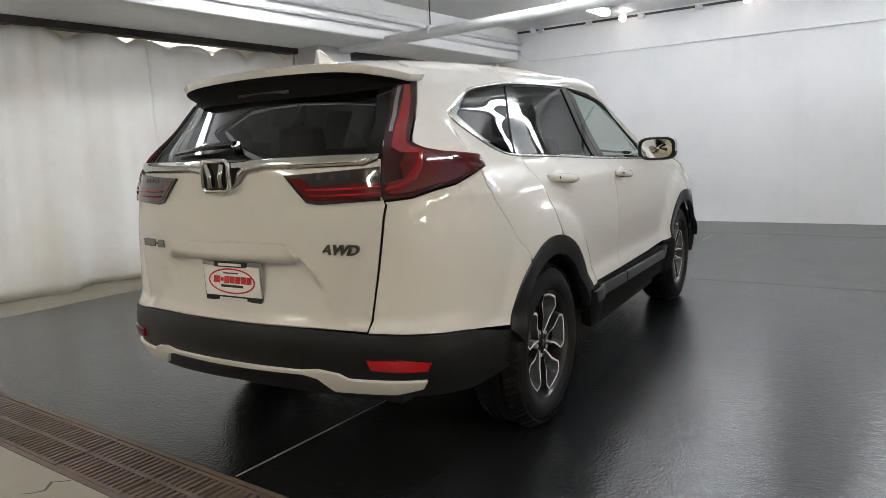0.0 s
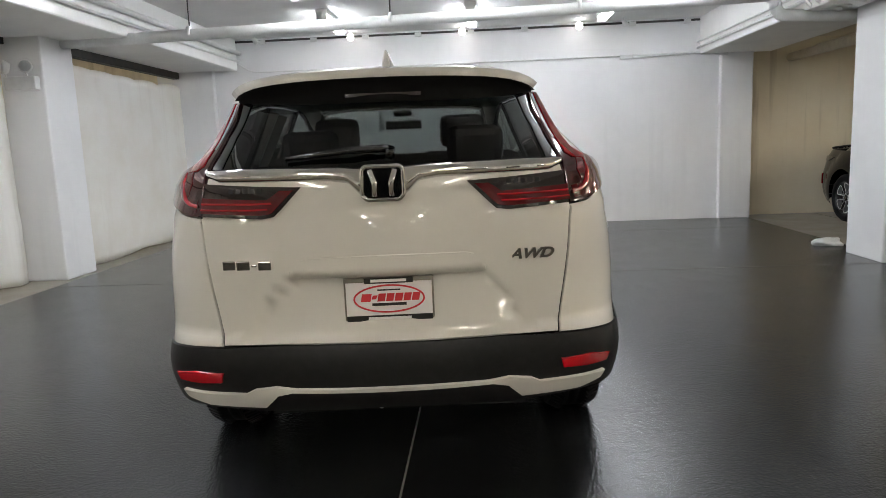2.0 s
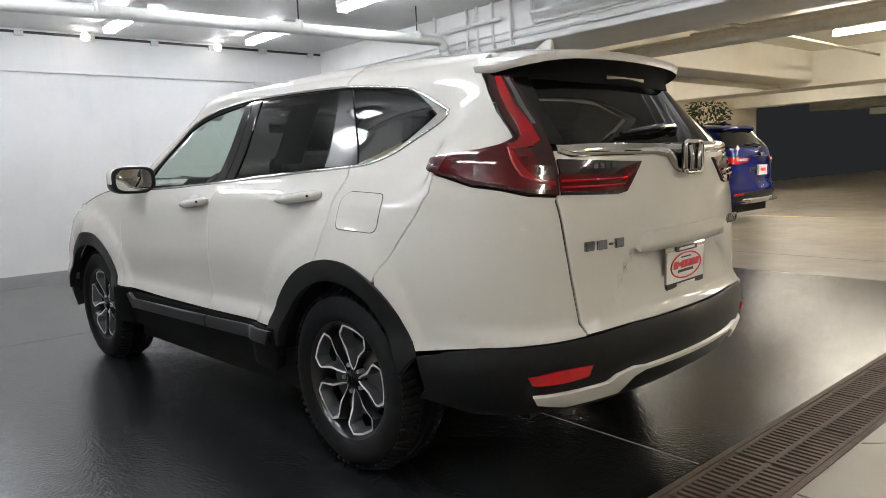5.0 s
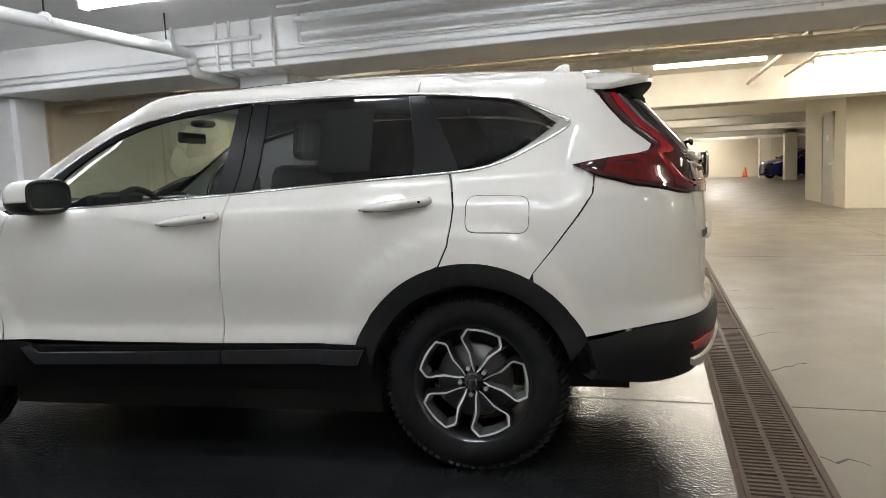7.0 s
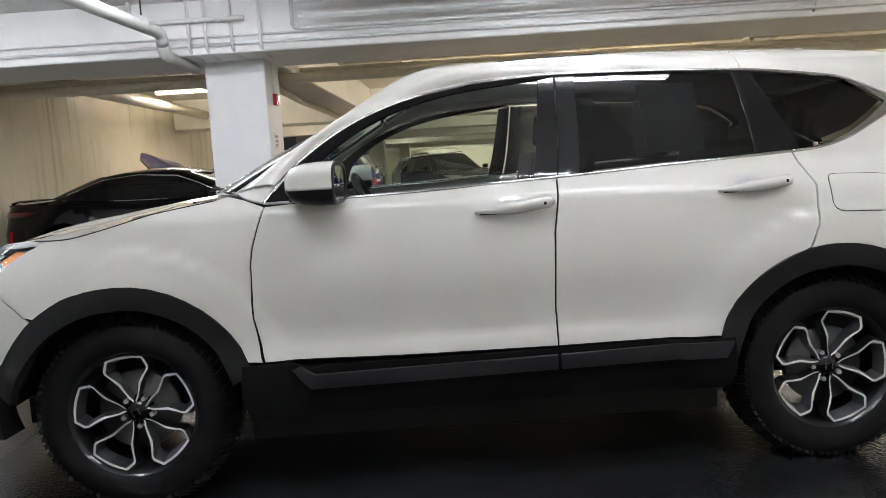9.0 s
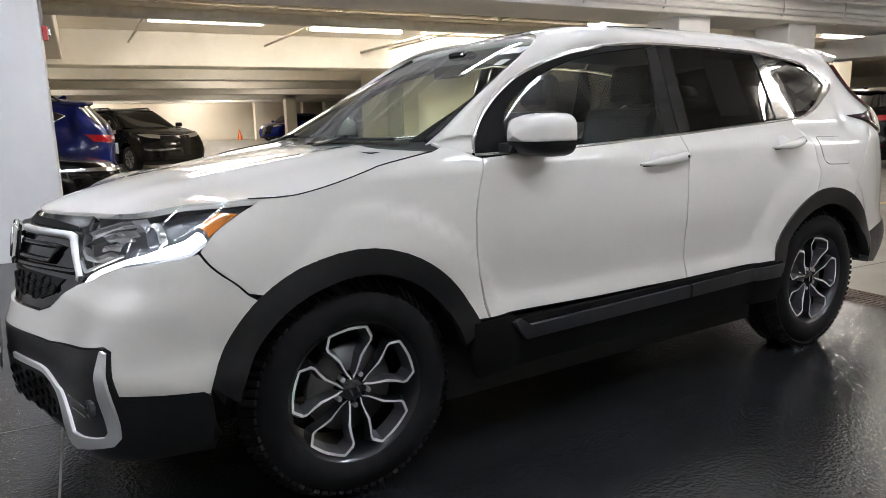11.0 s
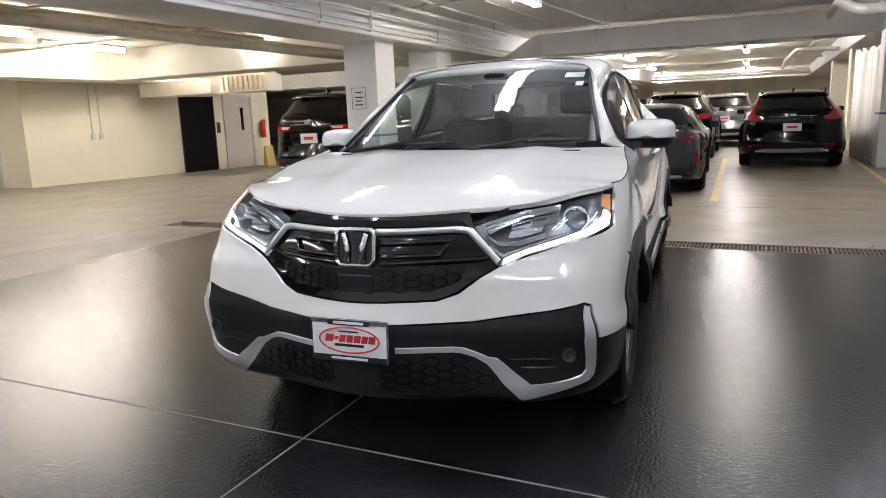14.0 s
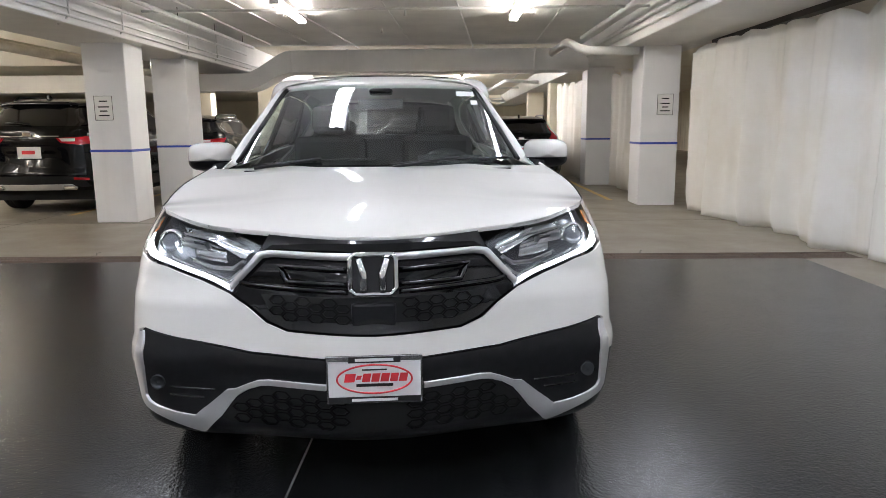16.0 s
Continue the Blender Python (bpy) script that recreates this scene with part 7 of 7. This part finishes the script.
    if lift_hood:
        bonnet.matrix_basis = pose(0, 1.0, 1.16, 42, 0, 0) @ pose(0, -1.0, -1.16)
        part("engine_bay", box(-0.68, 0.68, 1.0, 1.9, 0.6, 0.95), dark_in, c)
    if kind == "suv":
        top_sheet("roof", [(0, 0.235), (0.545, 0.20), (0.612, -0.2), (0.622, -0.7), (0.60, -1.6), (0.56, -1.95), (0.3, -2.06), (-0.3, -2.06), (-0.56, -1.95), (-0.60, -1.6), (-0.622, -0.7), (-0.612, -0.2), (-0.545, 0.20)], rz, paint, c, gap=0.0, depth=0.04, **K)
        skin(sh, "rear_glass", both([(0, 1.24), rr(0.62, 1.24), (0.80, 1.26), (0.86, 1.50), (0, 1.54)]), gloss_black, c, lift=0.003, depth=0, **K)
        sheet("skid_trim", both([(0, 0.44), rr(0.52, 0.44), rr(0.60, 0.40), rr(0.52, 0.36), (0, 0.36)]), lambda u, z: sh.at(u, z), lambda u, z: sh.normal(u, z), satin, c, lift=0.014, depth=0.03, **K)
        sheet("gate_bar", both([(0, 1.115), rr(0.40, 1.11), rr(0.40, 1.095), (0, 1.098)]), lambda u, z: sh.at(u, z), lambda u, z: sh.normal(u, z), chrome, c, lift=0.014, depth=0.02, **K)
        part("rear_wiper", tube([(0.02, -2.28, 1.27), (-0.15, -2.26, 1.30), (-0.36, -2.21, 1.29)], [0.014, 0.011, 0.006], 8), black_trim, c)
        part("roof_fin", prism([(-1.55, 1.62), (-1.72, 1.62), (-1.715, 1.69), (-1.68, 1.69)], -0.02, 0.02, "X"), paint, c, bevel=0.006)
        hi = [(6.3, 1.14), (sh.by_x(0.71, 1.15, True, True), 1.15), (sh.by_x(0.66, 1.36, True, True), 1.36), (sh.by_x(0.57, 1.555, True, True), 1.555), (6.3, 1.594)]
        for s in (1, -1):
            skin(sh, "bumper_reflector", [rr(0.56, 0.50), rr(0.74, 0.49), rr(0.74, 0.525), rr(0.56, 0.535)], red_lens, c, s, lift=0.016, depth=0.01, **K)
            part("roof_rail", tube(bend([(s * 0.56, 0.0, 1.60), (s * 0.57, -0.1, 1.68), (s * 0.56, -1.5, 1.67), (s * 0.55, -1.65, 1.58)], 0.06), 0.016, 8), black_trim, c)
    else:
        top_sheet("roof", [(0, 0.30), (0.47, 0.22), (0.545, -0.1), (0.56, -0.6), (0.50, -1.12), (0, -1.2), (-0.50, -1.12), (-0.56, -0.6), (-0.545, -0.1), (-0.47, 0.22)], rz, paint, c, gap=0.0, depth=0.03, **K)
        top_sheet("trunk_lid", [(0.70, -1.72), (0.72, -2.1), (0.62, -2.36), (0, -2.42), (-0.62, -2.36), (-0.72, -2.1), (-0.70, -1.72)], sedan_trunk, paint, c, gap=0.0, depth=0.02, **K)
        part("spoiler_lip", tube([(-0.66, -2.28, 1.03), (-0.4, -2.375, 1.05), (0, -2.40, 1.055), (0.4, -2.375, 1.05), (0.66, -2.28, 1.03)], 0.018, 8), gloss_black, c)
        skin(sh, "rear_glass", both([(0, 1.065), (0.62, 1.06), (0.80, 1.07), (0.80, 1.20), (0.74, 1.33), (0, 1.36)]), gloss_black, c, high=True, lift=0.003, depth=0, **K)
        hi = [(6.3, 0.985), (sh.by_x(0.71, 0.99, True, True), 0.99), (sh.by_x(0.60, 1.2, True, True), 1.2), (sh.by_x(0.48, 1.345, True, True), 1.345), (6.3, 1.385)]
    sheet("windscreen", both(hi, True), lambda u, z: sh.at(np.where(u > 6.3, u - 12.6, u), z, True), lambda u, z: sh.normal(np.where(u > 6.3, u - 12.6, np.minimum(u, 6.294)), z, True), gloss_black, c, gap=0, lift=0.002, depth=0, **K)
    zp = (0.88, -2.345) if kind == "suv" else (0.66, -2.455)
    part("number_plate", box(-0.155, 0.155, zp[1] - 0.004, zp[1] + 0.03, zp[0] - 0.08, zp[0] + 0.08), gloss_black if dark_plate else plate_white, c)
    part("plate_print", box(-0.09, 0.09, zp[1] - 0.008, zp[1] - 0.004, zp[0] - 0.02, zp[0] + 0.03), satin if dark_plate else plate_red, c)
    part("emblem", box(-0.06, 0.06, zp[1] - 0.004, zp[1] + 0.05, zp[0] + 0.22, zp[0] + 0.28), chrome, c, bevel=0.01)
    for s in (1, -1):
        part("exhaust", box(s * 0.42, s * 0.62, zp[1] + 0.0, zp[1] + 0.1, zb + 0.06, zb + 0.12), chrome, c, bevel=0.02)
        part("mirror", box(s * 0.92, s * 1.08, 0.62, 0.74, belt_z - 0.02, belt_z + 0.10), paint, c, bevel=0.03)
    part("underbody", box(-0.72, 0.72, -2.1, 2.1, 0.2, 0.5), dark_in, c)
    return c


def paint(name, col, metal=0.3, coat=1.0):
    return mat(name, col, 0.16, metal, coat=coat, spec=0.12)


black_paint = paint("black_car_paint", (0.003, 0.003, 0.0035), 0.0, 0.35)
grey_paint = paint("dark_grey_metallic_paint", (0.030, 0.032, 0.040), 0.5, 0.6)
blue_paint = paint("deep_blue_metallic_paint", (0.006, 0.012, 0.11), 0.1, 0.5)
red_car = paint("red_car_paint", (0.35, 0.01, 0.01))
silver_paint = paint("silver_car_paint", (0.40, 0.41, 0.42), 0.7)
white_paint = paint("white_car_paint", (0.75, 0.75, 0.75), 0.0)
bronze_paint = paint("grey_brown_car_paint", (0.10, 0.095, 0.09), 0.5)


def at(x, y, turn=180, k=1.0, kz=None):
    return pose(x, y, 0, 0, 0, turn) @ Matrix.Diagonal((k, k, kz or k, 1))


other_car("parked_sedan", "dark grey sports sedan with red tail lamps parked nose away", grey_paint, "sedan", at(0.32, -8.70, 183, 1.0, 0.96), dark_plate=True)
other_car("parked_sedan", "glossy black sedan parked beside the white column", black_paint, "sedan", at(6.55, 4.0, 180))
other_car("parked_suv", "black three-row SUV with red tail lamps parked by the columns", black_paint, "suv", at(6.18, -8.9, 181, 1.12))
other_car("parked_suv", "black SUV with dealer plate parked nose away", black_paint, "suv", at(-1.97, -13.3, 180, 1.04, 0.94), tall_lamps=True)
other_car("parked_suv", "black SUV parked behind the far column", black_paint, "suv", at(5.9, -14.3, 180))
other_car("parked_suv", "black SUV with roof rails parked deep in the garage", black_paint, "suv", at(0.6, -15.6, 181))
other_car("parked_suv", "silver SUV parked deep in the garage", silver_paint, "suv", at(-0.3, -21.5, 180))
other_car("parked_suv", "deep blue SUV with its hood raised", blue_paint, "suv", at(8.95, 3.8, 2), lift_hood=True)
other_car("parked_suv", "deep blue SUV parked far across the garage", blue_paint, "suv", at(41.5, -10.3, 30))
other_car("parked_suv", "grey-brown SUV parked far across the garage", bronze_paint, "suv", at(32.0, -10.5, 234))
other_car("parked_sedan", "black sedan parked beside the lobby wall", black_paint, "sedan", at(23.6, -10.6, 85))
other_car("parked_sedan", "red sedan parked far across the garage", red_car, "sedan", at(45.2, -11.2, 60))
other_car("parked_suv", "black SUV parked facing the lane across the garage", black_paint, "suv", at(18.2, 0.62, 115))
other_car("parked_suv", "white SUV parked beside a black one across the garage", white_paint, "suv", at(22.8, 1.5, 112))
other_car("parked_suv", "white SUV at the end of a parked row", white_paint, "suv", at(28.6, 2.0, 110))


# pickup truck behind the sedan
truck = tagged(empty("pickup_truck", pose(2.8, -15.2, 0, 0, 0, 180)), "white pickup truck with red tail lamps parked nose away", "truck")
part("bed", box(-0.98, 0.98, -2.9, -0.9, 0.65, 1.22), white_paint, truck, bevel=0.05)
part("cab", prism([(-0.9, 0.6), (-0.9, 1.3), (-0.65, 1.92), (0.7, 1.92), (1.3, 1.3), (2.9, 1.2), (2.95, 0.6)], -0.96, 0.96, "X"), white_paint, truck, bevel=0.06)
part("rear_window", prism([(-0.93, 1.34), (-0.70, 1.84), (-0.68, 1.84), (-0.90, 1.34)], -0.75, 0.75, "X"), gloss_black, truck)
for s in (1, -1):
    part("side_window", prism([(-0.75, 1.32), (-0.58, 1.82), (0.62, 1.82), (1.15, 1.32)], s * 0.955, s * 0.968, "X"), gloss_black, truck)
    part("tail_lamp", box(s * 0.80, s * 0.99, -2.925, -2.85, 0.78, 1.15), red_lens, truck, bevel=0.01)
    part("mirror", box(s * 1.0, s * 1.2, 0.9, 1.0, 1.3, 1.55), black_trim, truck, bevel=0.03)
    for yw in (-1.9, 1.9):
        wheel_thing(truck, (s * 0.86, yw, 0.40), s > 0, 0.26, 0.40, detail=False)
part("tailgate", box(-0.78, 0.78, -2.93, -2.88, 0.72, 1.20), white_paint, truck, bevel=0.02)
part("gate_bars", box(-0.22, 0.22, -2.936, -2.92, 0.98, 1.06), red_lens, truck)
part("bumper", box(-0.96, 0.96, -3.05, -2.9, 0.48, 0.66), chrome, truck, bevel=0.03)
cone = tagged(empty("traffic_cone", pose(46.6, -8.0, 0)), "orange traffic cone far across the garage", "cone")
orange = mat("orange_plastic", (0.8, 0.16, 0.02), 0.5)
part("cone_body", lathe([(0.17, 0.03), (0.03, 0.7), (0.0, 0.7)], 16), orange, cone)
part("cone_base", box(-0.2, 0.2, -0.2, 0.2, 0, 0.03), orange, cone)
